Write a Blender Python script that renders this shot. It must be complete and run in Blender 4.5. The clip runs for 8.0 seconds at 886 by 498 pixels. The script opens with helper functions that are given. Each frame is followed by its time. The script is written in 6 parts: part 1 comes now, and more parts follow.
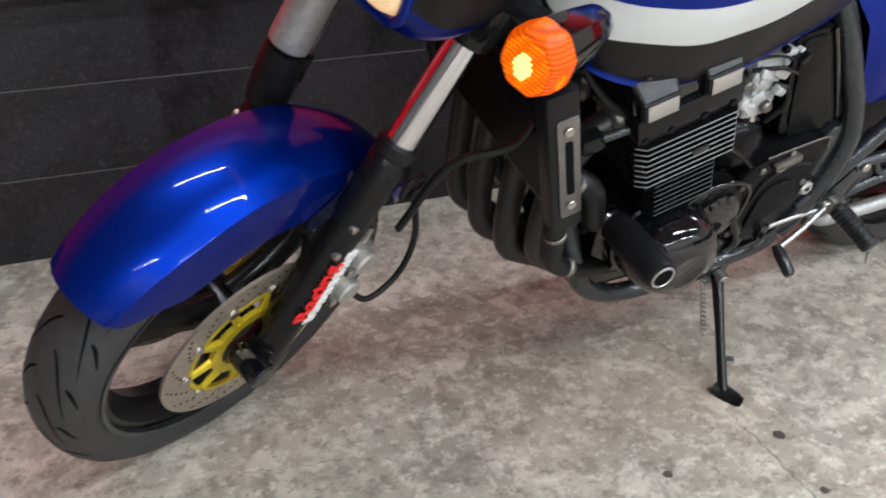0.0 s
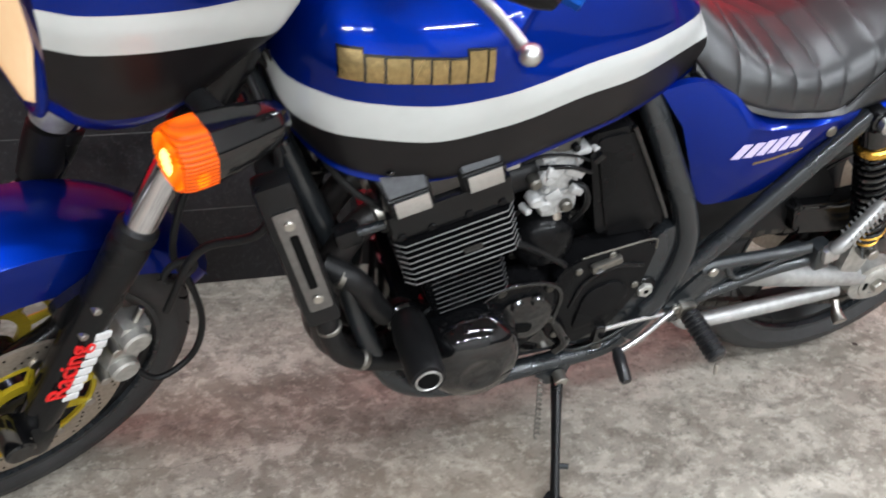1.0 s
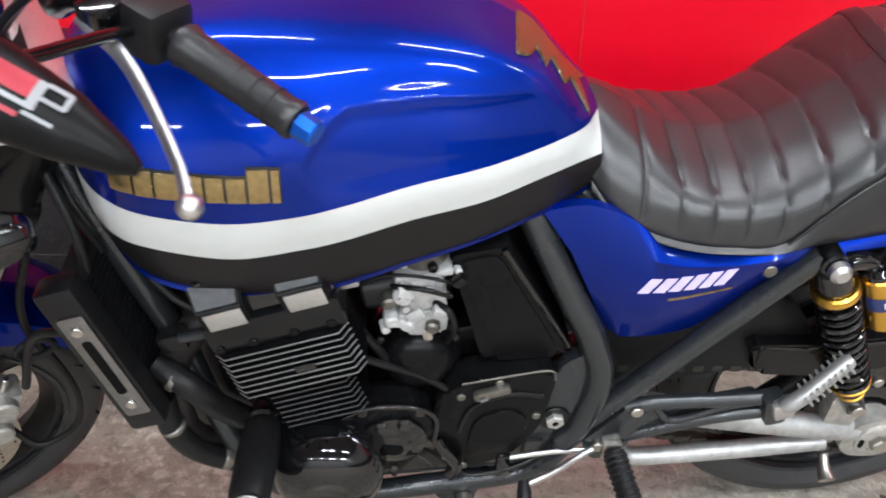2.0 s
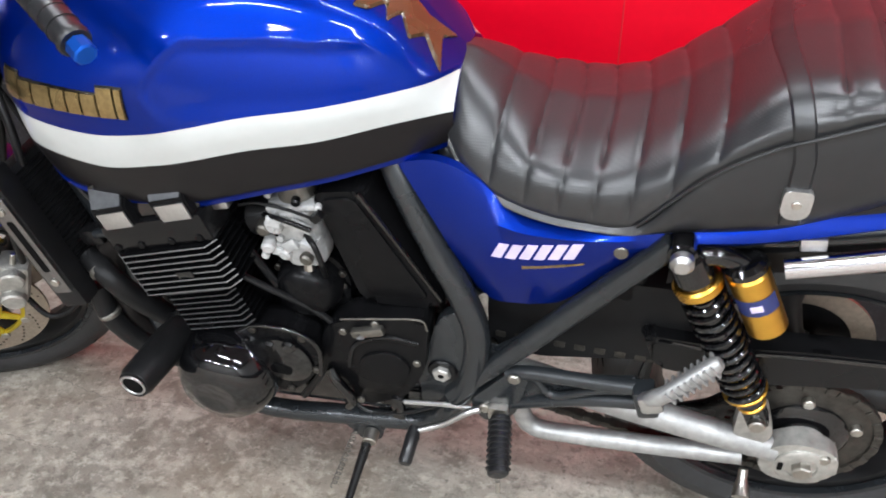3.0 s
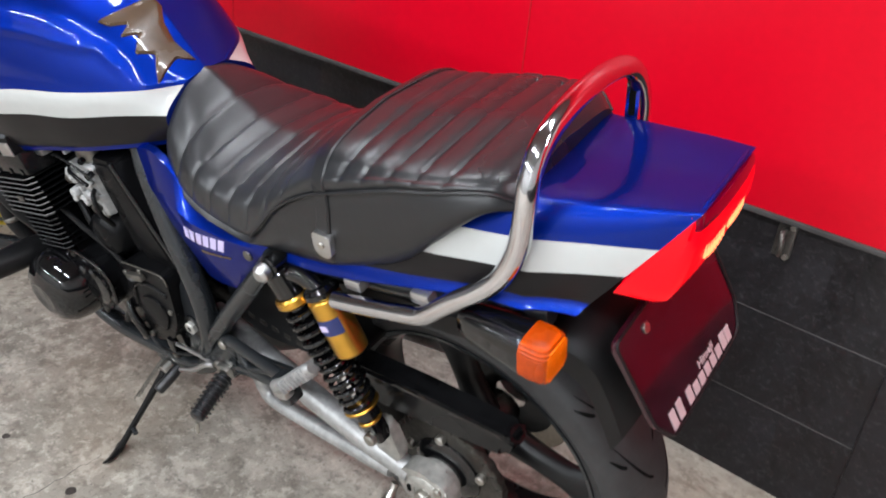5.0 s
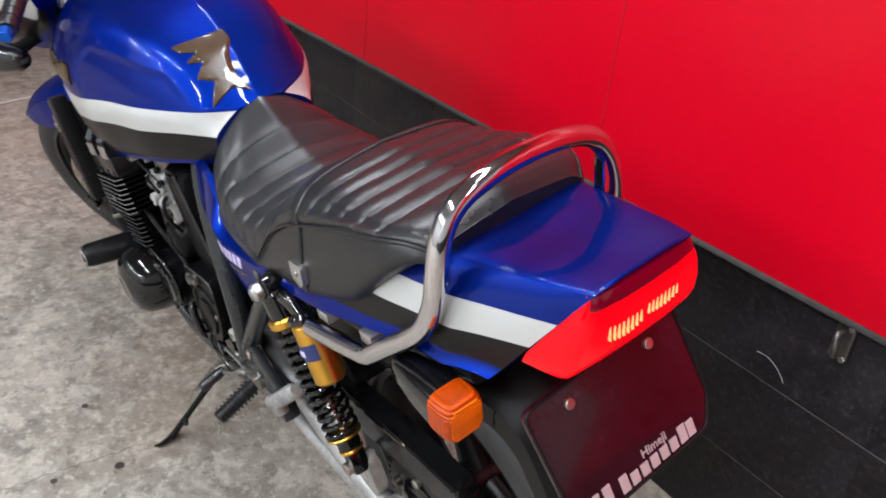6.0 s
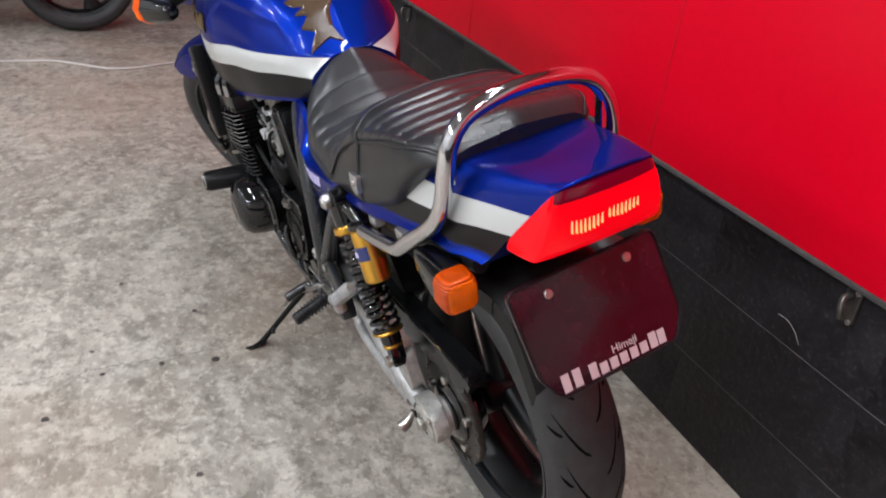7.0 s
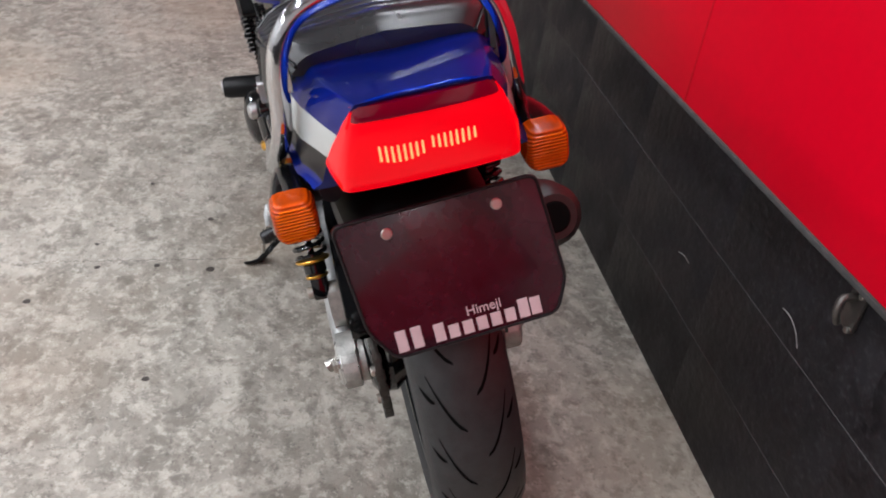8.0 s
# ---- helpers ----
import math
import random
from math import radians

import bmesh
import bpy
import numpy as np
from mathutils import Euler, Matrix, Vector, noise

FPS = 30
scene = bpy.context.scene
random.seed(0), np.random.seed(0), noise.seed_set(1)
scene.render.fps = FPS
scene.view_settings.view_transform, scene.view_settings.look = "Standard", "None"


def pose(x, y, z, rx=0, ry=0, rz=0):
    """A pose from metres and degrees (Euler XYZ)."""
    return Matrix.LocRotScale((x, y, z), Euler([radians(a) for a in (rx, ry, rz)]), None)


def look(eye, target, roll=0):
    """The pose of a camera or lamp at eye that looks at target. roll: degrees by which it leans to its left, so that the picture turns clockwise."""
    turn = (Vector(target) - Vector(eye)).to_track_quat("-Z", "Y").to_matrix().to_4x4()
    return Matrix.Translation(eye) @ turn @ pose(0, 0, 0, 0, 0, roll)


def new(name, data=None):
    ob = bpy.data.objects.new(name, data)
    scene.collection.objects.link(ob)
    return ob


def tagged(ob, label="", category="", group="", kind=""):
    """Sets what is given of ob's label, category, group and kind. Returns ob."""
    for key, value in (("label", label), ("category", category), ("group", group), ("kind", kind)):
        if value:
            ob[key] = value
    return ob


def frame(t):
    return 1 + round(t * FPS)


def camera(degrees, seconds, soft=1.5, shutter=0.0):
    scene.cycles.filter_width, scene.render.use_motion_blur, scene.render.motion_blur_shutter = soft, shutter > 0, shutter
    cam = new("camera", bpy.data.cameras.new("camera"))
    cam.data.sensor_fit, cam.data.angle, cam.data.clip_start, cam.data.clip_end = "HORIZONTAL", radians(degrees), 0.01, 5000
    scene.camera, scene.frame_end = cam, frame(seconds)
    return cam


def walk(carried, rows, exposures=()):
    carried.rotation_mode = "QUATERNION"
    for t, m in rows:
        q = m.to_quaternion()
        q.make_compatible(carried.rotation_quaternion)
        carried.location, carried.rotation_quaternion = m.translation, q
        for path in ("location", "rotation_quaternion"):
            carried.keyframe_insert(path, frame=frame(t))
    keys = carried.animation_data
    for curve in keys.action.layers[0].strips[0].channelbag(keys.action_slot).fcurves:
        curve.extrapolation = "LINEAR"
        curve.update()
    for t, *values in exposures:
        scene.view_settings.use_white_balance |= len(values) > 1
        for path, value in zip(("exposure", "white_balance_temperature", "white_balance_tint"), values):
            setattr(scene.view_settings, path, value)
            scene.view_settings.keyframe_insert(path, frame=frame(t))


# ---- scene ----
cam = camera(55.7, 8.0, 1.8, 0.3)
PATH = [
    (0, (0.24, -0.279, 0.982), (0.814, 1.338, -0.046), 0.4),
    (0.5, (0.436, -0.305, 0.97), (0.944, 1.371, 0.004), 0.7),
    (1, (0.655, -0.333, 1.006), (1.079, 1.395, 0.093), 1.1),
    (1.5, (0.839, -0.267, 1.04), (1.117, 1.508, 0.163), 1.4),
    (1.7, (0.923, -0.228, 1.063), (1.112, 1.561, 0.19), 1.3),
    (2.8, (1.488, -0.233, 1.086), (1.01, 1.468, 0.15), 0.3),
    (3, (1.553, -0.216, 1.073), (0.999, 1.46, 0.132), 0.7),
    (3.5, (1.772, -0.146, 1.117), (1.055, 1.472, 0.185), 1.8),
    (4, (2.059, -0.174, 1.164), (1.221, 1.37, 0.208), 2.7),
    (4.1, (2.059, -0.19, 1.173), (1.253, 1.395, 0.257), 1.5),
    (4.5, (2.25, -0.168, 1.224), (1.312, 1.318, 0.27), 4.6),
    (5, (2.338, 0.034, 1.216), (1.245, 1.407, 0.257), 5.6),
    (5.2, (2.348, 0.11, 1.219), (1.183, 1.428, 0.267), 5.9),
    (6.3, (2.627, 0.247, 1.275), (1.126, 1.208, 0.366), 6.6),
    (6.5, (2.688, 0.224, 1.279), (1.154, 1.135, 0.375), 6.8),
    (7, (2.823, 0.247, 1.268), (1.244, 1.03, 0.322), 7.4),
    (7.5, (2.92, 0.461, 1.256), (1.313, 1.074, 0.235), 7.7),
    (8, (2.813, 0.696, 1.22), (1.187, 1.062, 0.116), 8.0),
]
walk(cam, [(t, look(eye, target, roll)) for t, eye, target, roll in PATH],
     exposures=((0.0, -0.05, 6250, 11), (1.5, 0.02, 6250, 11), (3.0, 0.14, 6250, 12), (4.5, -0.08, 6250, 12), (6.4, -0.32, 6250, 13), (8.0, -0.47, 6250, 14)))

# ---- light: fluorescent tubes under a showroom ceiling ----
world = bpy.data.worlds.new("world")
world.use_nodes = True
world.node_tree.nodes["Background"].inputs[0].default_value = (0.9, 0.95, 1.0, 1)
world.node_tree.nodes["Background"].inputs[1].default_value = 0.05
scene.world = world
scene.view_settings.exposure = 0.0
CEILING = 2.75
TUBES = [(0.3, 0.75), (2.1, 0.75), (3.9, 0.75),
         (1.2, -0.95), (3.0, -0.95), (-1.5, -3.6), (0.3, -3.6), (2.1, -3.6), (3.9, -3.6)]
TUBE_WATTS = {0.75: 22.0, -0.95: 52.0, -3.6: 118.0}
for tx, ty in TUBES:
    lamp = bpy.data.lights.new("tube_light", "AREA")
    lamp.shape, lamp.size, lamp.size_y = "RECTANGLE", 1.15, 0.05
    lamp.energy, lamp.color = TUBE_WATTS[ty], (0.94, 0.985, 1.0)
    new("tube_light", lamp).matrix_world = pose(tx, ty, CEILING - 0.12)

# ---- materials ----


def shader(name, color, rough=0.5, metal=0.0, coat=0.0, spec=0.5, vary=0.12, grain=60.0, stain=4.0, bump=0.0, bump_scale=200.0, emit=0.0, emit_color=None, rough_vary=0.1):
    """A painted, cast or moulded surface: base colour varied at two scales, with uneven gloss and fine relief."""
    m = bpy.data.materials.new(name)
    m.use_nodes = True
    n, k = m.node_tree.nodes, m.node_tree.links.new
    b = n["Principled BSDF"]
    geo = n.new("ShaderNodeTexCoord")
    fine, wide = n.new("ShaderNodeTexNoise"), n.new("ShaderNodeTexNoise")
    fine.inputs["Scale"].default_value, wide.inputs["Scale"].default_value = grain, stain
    fine.inputs["Detail"].default_value = wide.inputs["Detail"].default_value = 5
    for t in (fine, wide):
        k(geo.outputs["Object"], t.inputs["Vector"])
    both = n.new("ShaderNodeMath")
    both.operation = "ADD"
    k(fine.outputs[0], both.inputs[0]), k(wide.outputs[0], both.inputs[1])
    ramp = n.new("ShaderNodeMapRange")
    ramp.inputs[1].default_value, ramp.inputs[2].default_value = 0.6, 1.4
    ramp.inputs[3].default_value, ramp.inputs[4].default_value = 1 - vary, 1 + vary
    k(both.outputs[0], ramp.inputs[0])
    mul = n.new("ShaderNodeVectorMath")
    mul.operation = "SCALE"
    mul.inputs[0].default_value = color
    k(ramp.outputs[0], mul.inputs["Scale"])
    k(mul.outputs[0], b.inputs["Base Color"])
    rr = n.new("ShaderNodeMapRange")
    rr.inputs[1].default_value, rr.inputs[2].default_value = 0.3, 0.7
    rr.inputs[3].default_value, rr.inputs[4].default_value = max(0.0, rough - rough_vary * rough), rough + rough_vary
    k(wide.outputs[0], rr.inputs[0]), k(rr.outputs[0], b.inputs["Roughness"])
    b.inputs["Metallic"].default_value = metal
    b.inputs["Specular IOR Level"].default_value = spec
    b.inputs["Coat Weight"].default_value, b.inputs["Coat Roughness"].default_value = coat, 0.03
    if bump:
        h, bn = n.new("ShaderNodeBump"), n.new("ShaderNodeTexNoise")
        bn.inputs["Scale"].default_value, bn.inputs["Detail"].default_value = bump_scale, 4
        k(geo.outputs["Object"], bn.inputs["Vector"]), k(bn.outputs[0], h.inputs["Height"])
        h.inputs["Strength"].default_value, h.inputs["Distance"].default_value = bump, 0.002
        k(h.outputs[0], b.inputs["Normal"])
    if emit:
        b.inputs["Emission Color"].default_value = (*(emit_color or color), 1)
        b.inputs["Emission Strength"].default_value = emit
    return m


BLUE = shader("blue_metallic_paint", (0.0008, 0.017, 0.225), 0.38, 0.8, 0.7, spec=0.3, vary=0.12, grain=900, bump=0.0, rough_vary=0.06)
BLUE.node_tree.nodes["Principled BSDF"].inputs["Specular Tint"].default_value = (0.12, 0.2, 0.85, 1)
BLUE.node_tree.nodes["Principled BSDF"].inputs["Coat IOR"].default_value = 1.33
WHITE = shader("white_paint", (0.47, 0.485, 0.475), 0.3, 0, 0.6, vary=0.04)
BLACKPAINT = shader("black_stripe_paint", (0.0085, 0.0075, 0.008), 0.3, 0, 0, spec=0.2)
GLOSS = shader("black_gloss_enamel", (0.003, 0.003, 0.0035), 0.06, 0, 0.5, spec=0.4, vary=0.3, bump=0.025, bump_scale=60)
SATIN = shader("black_satin_coating", (0.005, 0.005, 0.0055), 0.17, 0, 0.0, spec=0.26, vary=0.35, bump=0.1, bump_scale=160, rough_vary=0.2)
FRAME = shader("grey_black_frame_paint", (0.021, 0.024, 0.027), 0.24, 0.3, 0.3, vary=0.25)
ENGINE = shader("black_engine_paint", (0.0045, 0.0045, 0.005), 0.22, 0, 0.0, spec=0.12, vary=0.35, bump=0.12, bump_scale=90, rough_vary=0.3)
PLASTIC = shader("black_plastic", (0.008, 0.008, 0.0085), 0.33, 0, 0, spec=0.22, vary=0.3, bump=0.15, bump_scale=400, rough_vary=0.2)
RIMBLACK = shader("black_wheel_paint", (0.008, 0.008, 0.0085), 0.26, 0, 0.0, spec=0.35, vary=0.4, grain=40, bump=0.05, bump_scale=120, rough_vary=0.3)
RUBBER = shader("tyre_rubber", (0.026, 0.026, 0.027), 0.52, 0, 0, vary=0.35, stain=9, bump=0.3, bump_scale=400)
# shade inside grooves, holes and slots, put in as near-black colour
HOLLOWSHADE = shader("hollow_shade", (0.003, 0.003, 0.003), 0.95, spec=0.1)
CHROME = shader("polished_chrome", (0.62, 0.62, 0.64), 0.06, 1.0, 0, vary=0.03, rough_vary=0.05)
ALU = shader("brushed_aluminium", (0.55, 0.55, 0.55), 0.36, 1.0, 0, vary=0.12, grain=250, bump=0.1, bump_scale=600)
ALUDULL = shader("aged_cast_aluminium", (0.5, 0.49, 0.46), 0.5, 0.75, 0, vary=0.3, grain=90, bump=0.4, bump_scale=250)
SILVER = shader("matt_silver_paint", (0.37, 0.37, 0.365), 0.44, 0.6, 0, vary=0.32, grain=90, stain=16, bump=0.1, bump_scale=500)
DARKSTEEL = shader("tarnished_steel", (0.2, 0.19, 0.17), 0.4, 0.9, 0, vary=0.35)
CARB = shader("grey_carburettor_casting", (0.4, 0.4, 0.395), 0.55, 0.2, 0, vary=0.35, grain=120, stain=25, bump=0.4, bump_scale=200)
GREASE = shader("greasy_steel", (0.06, 0.055, 0.048), 0.4, 0.7, 0, vary=0.5, grain=120, bump=0.3, bump_scale=200)
STEEL = shader("zinc_steel", (0.5, 0.48, 0.44), 0.32, 1.0, 0, vary=0.25)
GOLD = shader("gold_anodised", (0.75, 0.42, 0.07), 0.28, 1.0, 0, vary=0.1)
YELLOW = shader("yellow_gold_carrier", (0.55, 0.42, 0.02), 0.4, 0.5, 0, vary=0.2)
DISC = shader("worn_disc_steel", (0.46, 0.4, 0.33), 0.42, 0.85, 0, vary=0.25, grain=150)
EXHAUST = shader("black_heatproof_coating", (0.018, 0.0155, 0.015), 0.36, 0, 0, spec=0.45, vary=0.4, bump=0.3, bump_scale=300)
# darker copy of the orange lens: shade between the ribs put into colour
ORANGESHADE = shader("shaded_orange_lens", (0.48, 0.055, 0.0), 0.2, 0, 0.1, spec=0.2, vary=0.4, grain=60)
ORANGEDIM = shader("inner_lit_lens", (0.5, 0.06, 0.0), 0.25, 0, 0.1, spec=0.2, emit=0.6, emit_color=(1.0, 0.12, 0.0))
ORANGE = shader("orange_lens", (0.74, 0.13, 0.0), 0.22, 0, 0.1, spec=0.2, vary=0.3, grain=60)
ORANGELIT = shader("lit_orange_lens", (0.7, 0.12, 0.0), 0.25, 0, 0.1, spec=0.2, emit=0.95, emit_color=(1.0, 0.2, 0.0))
BULB = shader("hot_bulb", (1, 0.8, 0.4), 0.3, emit=2.6, emit_color=(1.0, 0.55, 0.12))
REDLIT = shader("lit_red_lens", (0.5, 0.0, 0.004), 0.2, 0, 0.0, spec=0.25, emit=0.9, emit_color=(1.0, 0.0, 0.006))
REDBULB = shader("red_lit_bulb", (1, 0.5, 0.3), 0.3, emit=1.5, emit_color=(1.0, 0.27, 0.05))
HEADLIT = shader("lit_headlamp_glass", (0.5, 0.44, 0.32), 0.1, emit=0.62, emit_color=(1.0, 0.55, 0.22))
BLUEANO = shader("blue_anodised", (0.01, 0.11, 0.6), 0.3, 0.8)
BLUEBAND = shader("navy_label", (0.02, 0.03, 0.12), 0.35)
REDPRINT = shader("red_print", (0.7, 0.012, 0.012), 0.4)
MIRRORRED = shader("dull_red_print", (0.3, 0.01, 0.025), 0.4)
WHITEPRINT = shader("white_print", (0.72, 0.72, 0.72), 0.4)
PINKPRINT = shader("white_plate_print", (0.52, 0.4, 0.41), 0.4)
GREYPRINT = shader("grey_print", (0.22, 0.225, 0.235), 0.35)
FINEDGE = shader("bare_fin_edge", (0.2, 0.195, 0.195), 0.5, 0.4, 0, vary=0.3, grain=120, spec=0.2)
FINDARK = shader("worn_black_fin_edge", (0.055, 0.055, 0.057), 0.5, 0, 0, vary=0.4, grain=120, spec=0.15)
SIDEALU = shader("dull_side_plate", (0.24, 0.235, 0.235), 0.34, 1.0, 0, vary=0.2, grain=120)
LILAC = shader("lilac_decal", (0.62, 0.55, 0.85), 0.35)
GOLDPRINT = shader("gold_emblem", (0.3, 0.22, 0.1), 0.24, 0.9, vary=0.4, grain=150)
PAD = shader("brown_gel_pad", (0.06, 0.035, 0.014), 0.2, 0, 0.5, vary=0.25, bump=0.3, bump_scale=25)
PLATE = shader("dark_maroon_plate", (0.029, 0.004, 0.009), 0.16, 0, 0.25, spec=0.4, vary=0.5, stain=9, rough_vary=0.15)
# dim copy of the red lens, for the edge where its glow fades
DARKRED = shader("dark_red_lens", (0.12, 0.0, 0.01), 0.1, 0, 0.6, spec=0.4, emit=0.05, emit_color=(1.0, 0.0, 0.05))
CABLE = shader("white_cable", (0.6, 0.58, 0.54), 0.5)


def ribbed(m, pitch):
    """Moulded ribs across a lens: relief, with rib shading painted as bands of colour up its height."""
    n, k = m.node_tree.nodes, m.node_tree.links.new
    b = n["Principled BSDF"]
    w, r, x, h = n.new("ShaderNodeTexWave"), n.new("ShaderNodeMapRange"), n.new("ShaderNodeVectorMath"), n.new("ShaderNodeBump")
    w.bands_direction, x.operation = "Z", "SCALE"
    w.inputs["Scale"].default_value = 0.314 / pitch
    k(n["Texture Coordinate"].outputs["Object"], w.inputs["Vector"])
    r.inputs[3].default_value, r.inputs[4].default_value = 0.65, 1.15
    k(w.outputs["Fac"], r.inputs[0])
    k(b.inputs["Base Color"].links[0].from_socket, x.inputs[0]), k(r.outputs[0], x.inputs["Scale"])
    k(x.outputs[0], b.inputs["Base Color"])
    h.inputs["Strength"].default_value, h.inputs["Distance"].default_value = 0.8, 0.0015
    k(w.outputs["Fac"], h.inputs["Height"]), k(h.outputs[0], b.inputs["Normal"])
    glow = b.inputs["Emission Strength"].default_value
    if glow > 0:
        e = n.new("ShaderNodeMapRange")
        e.inputs[3].default_value, e.inputs[4].default_value = 0.55 * glow, 1.25 * glow
        k(w.outputs["Fac"], e.inputs[0]), k(e.outputs[0], b.inputs["Emission Strength"])


for lens_paint in (ORANGE, ORANGESHADE, ORANGEDIM, ORANGELIT):
    ribbed(lens_paint, 0.0045)

# ---- mesh tools ----


def part(name, bm, material, parent, label="", xf=None, smooth=True, mats=None):
    if xf is not None:
        bm.transform(xf)
    bmesh.ops.recalc_face_normals(bm, faces=bm.faces)
    me = bpy.data.meshes.new(name)
    bm.to_mesh(me)
    bm.free()
    for x in (mats or [material]):
        me.materials.append(x)
    me.polygons.foreach_set("use_smooth", [smooth] * len(me.polygons))
    if smooth:
        me.set_sharp_from_angle(angle=radians(38))
    ob = new(name, me)
    ob.parent = parent
    if label:
        ob["label"] = label
    return ob


def spline(pts, steps):
    """Catmull-Rom through pts (any dimension), steps per span."""
    p = [np.array(q, float) for q in pts]
    p = [2 * p[0] - p[1]] + p + [2 * p[-1] - p[-2]]
    out = []
    for i in range(1, len(p) - 2):
        a, b, c, d = p[i - 1:i + 3]
        for s in range(steps):
            t = s / steps
            out.append(0.5 * ((2 * b) + (c - a) * t + (2 * a - 5 * b + 4 * c - d) * t * t + (3 * b - a - 3 * c + d) * t ** 3))
    out.append(p[-2])
    return out


def tube(path, radius, bm=None, seg=14, steps=6, smooth=True, closed=False, flat=1.0):
    """A round bar along a path; radius one number or one for each path point."""
    bm = bm or bmesh.new()
    rad = radius if isinstance(radius, (list, tuple)) else [radius] * len(path)
    rows = [(*p, r) for p, r in zip(path, rad)]
    if smooth and len(rows) > 2:
        rows = spline(rows, steps)
    pts = [Vector(r[:3]) for r in rows]
    rad = [float(r[3]) for r in rows]
    n = len(pts)
    up, rings = None, []
    for i in range(n):
        if closed:
            d = pts[(i + 1) % n] - pts[i - 1]
        else:
            d = pts[min(i + 1, n - 1)] - pts[max(i - 1, 0)]
        d.normalize()
        if up is None:
            up = d.orthogonal().normalized()
        up = (up - d * up.dot(d)).normalized()
        side = d.cross(up)
        rings.append([bm.verts.new(pts[i] + rad[i] * (math.cos(a) * up + flat * math.sin(a) * side)) for a in (2 * math.pi * j / seg for j in range(seg))])
    for i in range(n if closed else n - 1):
        a, b = rings[i], rings[(i + 1) % n]
        for j in range(seg):
            bm.faces.new((a[j], a[(j + 1) % seg], b[(j + 1) % seg], b[j]))
    if not closed:
        bm.faces.new(rings[0]), bm.faces.new(rings[-1])
    return bm


def lathe(profile, bm=None, seg=48, centre=(0, 0, 0), axis="y", closed=False, start=0.0, end=360.0, caps=True):
    """Turn (radius, along) pairs about an axis through centre."""
    bm = bm or bmesh.new()
    full = abs(end - start) >= 359.9
    count = seg if full else seg + 1
    rings = []
    for i in range(count):
        a = radians(start + (end - start) * i / seg)
        ring = []
        for r, h in profile:
            c, s = r * math.cos(a), r * math.sin(a)
            v = {"y": (c, h, s), "z": (c, s, h), "x": (h, c, s)}[axis]
            ring.append(bm.verts.new(Vector(centre) + Vector(v)))
        rings.append(ring)
    m = len(profile)
    for i in range(count if full else count - 1):
        a, b = rings[i], rings[(i + 1) % count]
        for j in range(m if closed else m - 1):
            bm.faces.new((a[j], a[(j + 1) % m], b[(j + 1) % m], b[j]))
    if not closed and caps:
        for j in (0, m - 1):
            if profile[j][0] > 1e-6 and full:
                bm.faces.new([r[j] for r in rings])
    bmesh.ops.remove_doubles(bm, verts=bm.verts, dist=1e-6)
    return bm


def rod(a, b, r, bm=None, seg=16, bevel=0.0):
    """A straight bar from a to b, with softened ends."""
    a, b = Vector(a), Vector(b)
    d = (b - a).normalized()
    e = min(bevel or 0.15 * r, (b - a).length * 0.3)
    return tube([a, a + d * 1e-4, a + d * e, b - d * e, b - d * 1e-4, b], [r - e, r - e * 0.999, r, r, r - e * 0.999, r - e], bm, seg, smooth=False)


def block(size, at=(0, 0, 0), turn=(0, 0, 0), bevel=0.004, bm=None, taper=1.0):
    """A box with rounded edges; taper scales its top."""
    b = bmesh.new()
    bmesh.ops.create_cube(b, size=1.0)
    for v in b.verts:
        if v.co.z > 0:
            v.co.x *= taper
            v.co.y *= taper
    bmesh.ops.scale(b, vec=size, verts=b.verts)
    if bevel:
        bmesh.ops.bevel(b, geom=b.edges[:], offset=min(bevel, min(size) * 0.45), segments=2, profile=0.6, affect="EDGES")
    b.transform(pose(*at, *turn))
    if bm is None:
        return b
    merge(bm, b)
    return bm


def merge(bm, other):
    me = bpy.data.meshes.new("merge")
    other.to_mesh(me)
    other.free()
    bm.from_mesh(me)
    bpy.data.meshes.remove(me)


def slab(outline, y0, y1, bevel=0.003, bm=None, holes=()):
    """An outline in x and z, thick from y0 to y1, with softened edges."""
    b = bmesh.new()
    lo = [b.verts.new((x, y0, z)) for x, z in outline]
    hi = [b.verts.new((x, y1, z)) for x, z in outline]
    n = len(outline)
    b.faces.new(lo), b.faces.new(hi)
    for i in range(n):
        b.faces.new((lo[i], lo[(i + 1) % n], hi[(i + 1) % n], hi[i]))
    if bevel:
        bmesh.ops.bevel(b, geom=b.edges[:], offset=bevel, segments=2, profile=0.6, affect="EDGES")
    if bm is None:
        return b
    merge(bm, b)
    return bm


def round_outline(pts, r=0.012, steps=4):
    """Round the corners of an outline in two coordinates."""
    out = []
    n = len(pts)
    for i in range(n):
        p, a, b = Vector(pts[i]), Vector(pts[i - 1]), Vector(pts[(i + 1) % n])
        e = min(r, (a - p).length * 0.45, (b - p).length * 0.45)
        s, f = p + (a - p).normalized() * e, p + (b - p).normalized() * e
        for k in range(steps + 1):
            t = k / steps
            out.append(tuple((1 - t) ** 2 * s + 2 * t * (1 - t) * p + t * t * f))
    return out


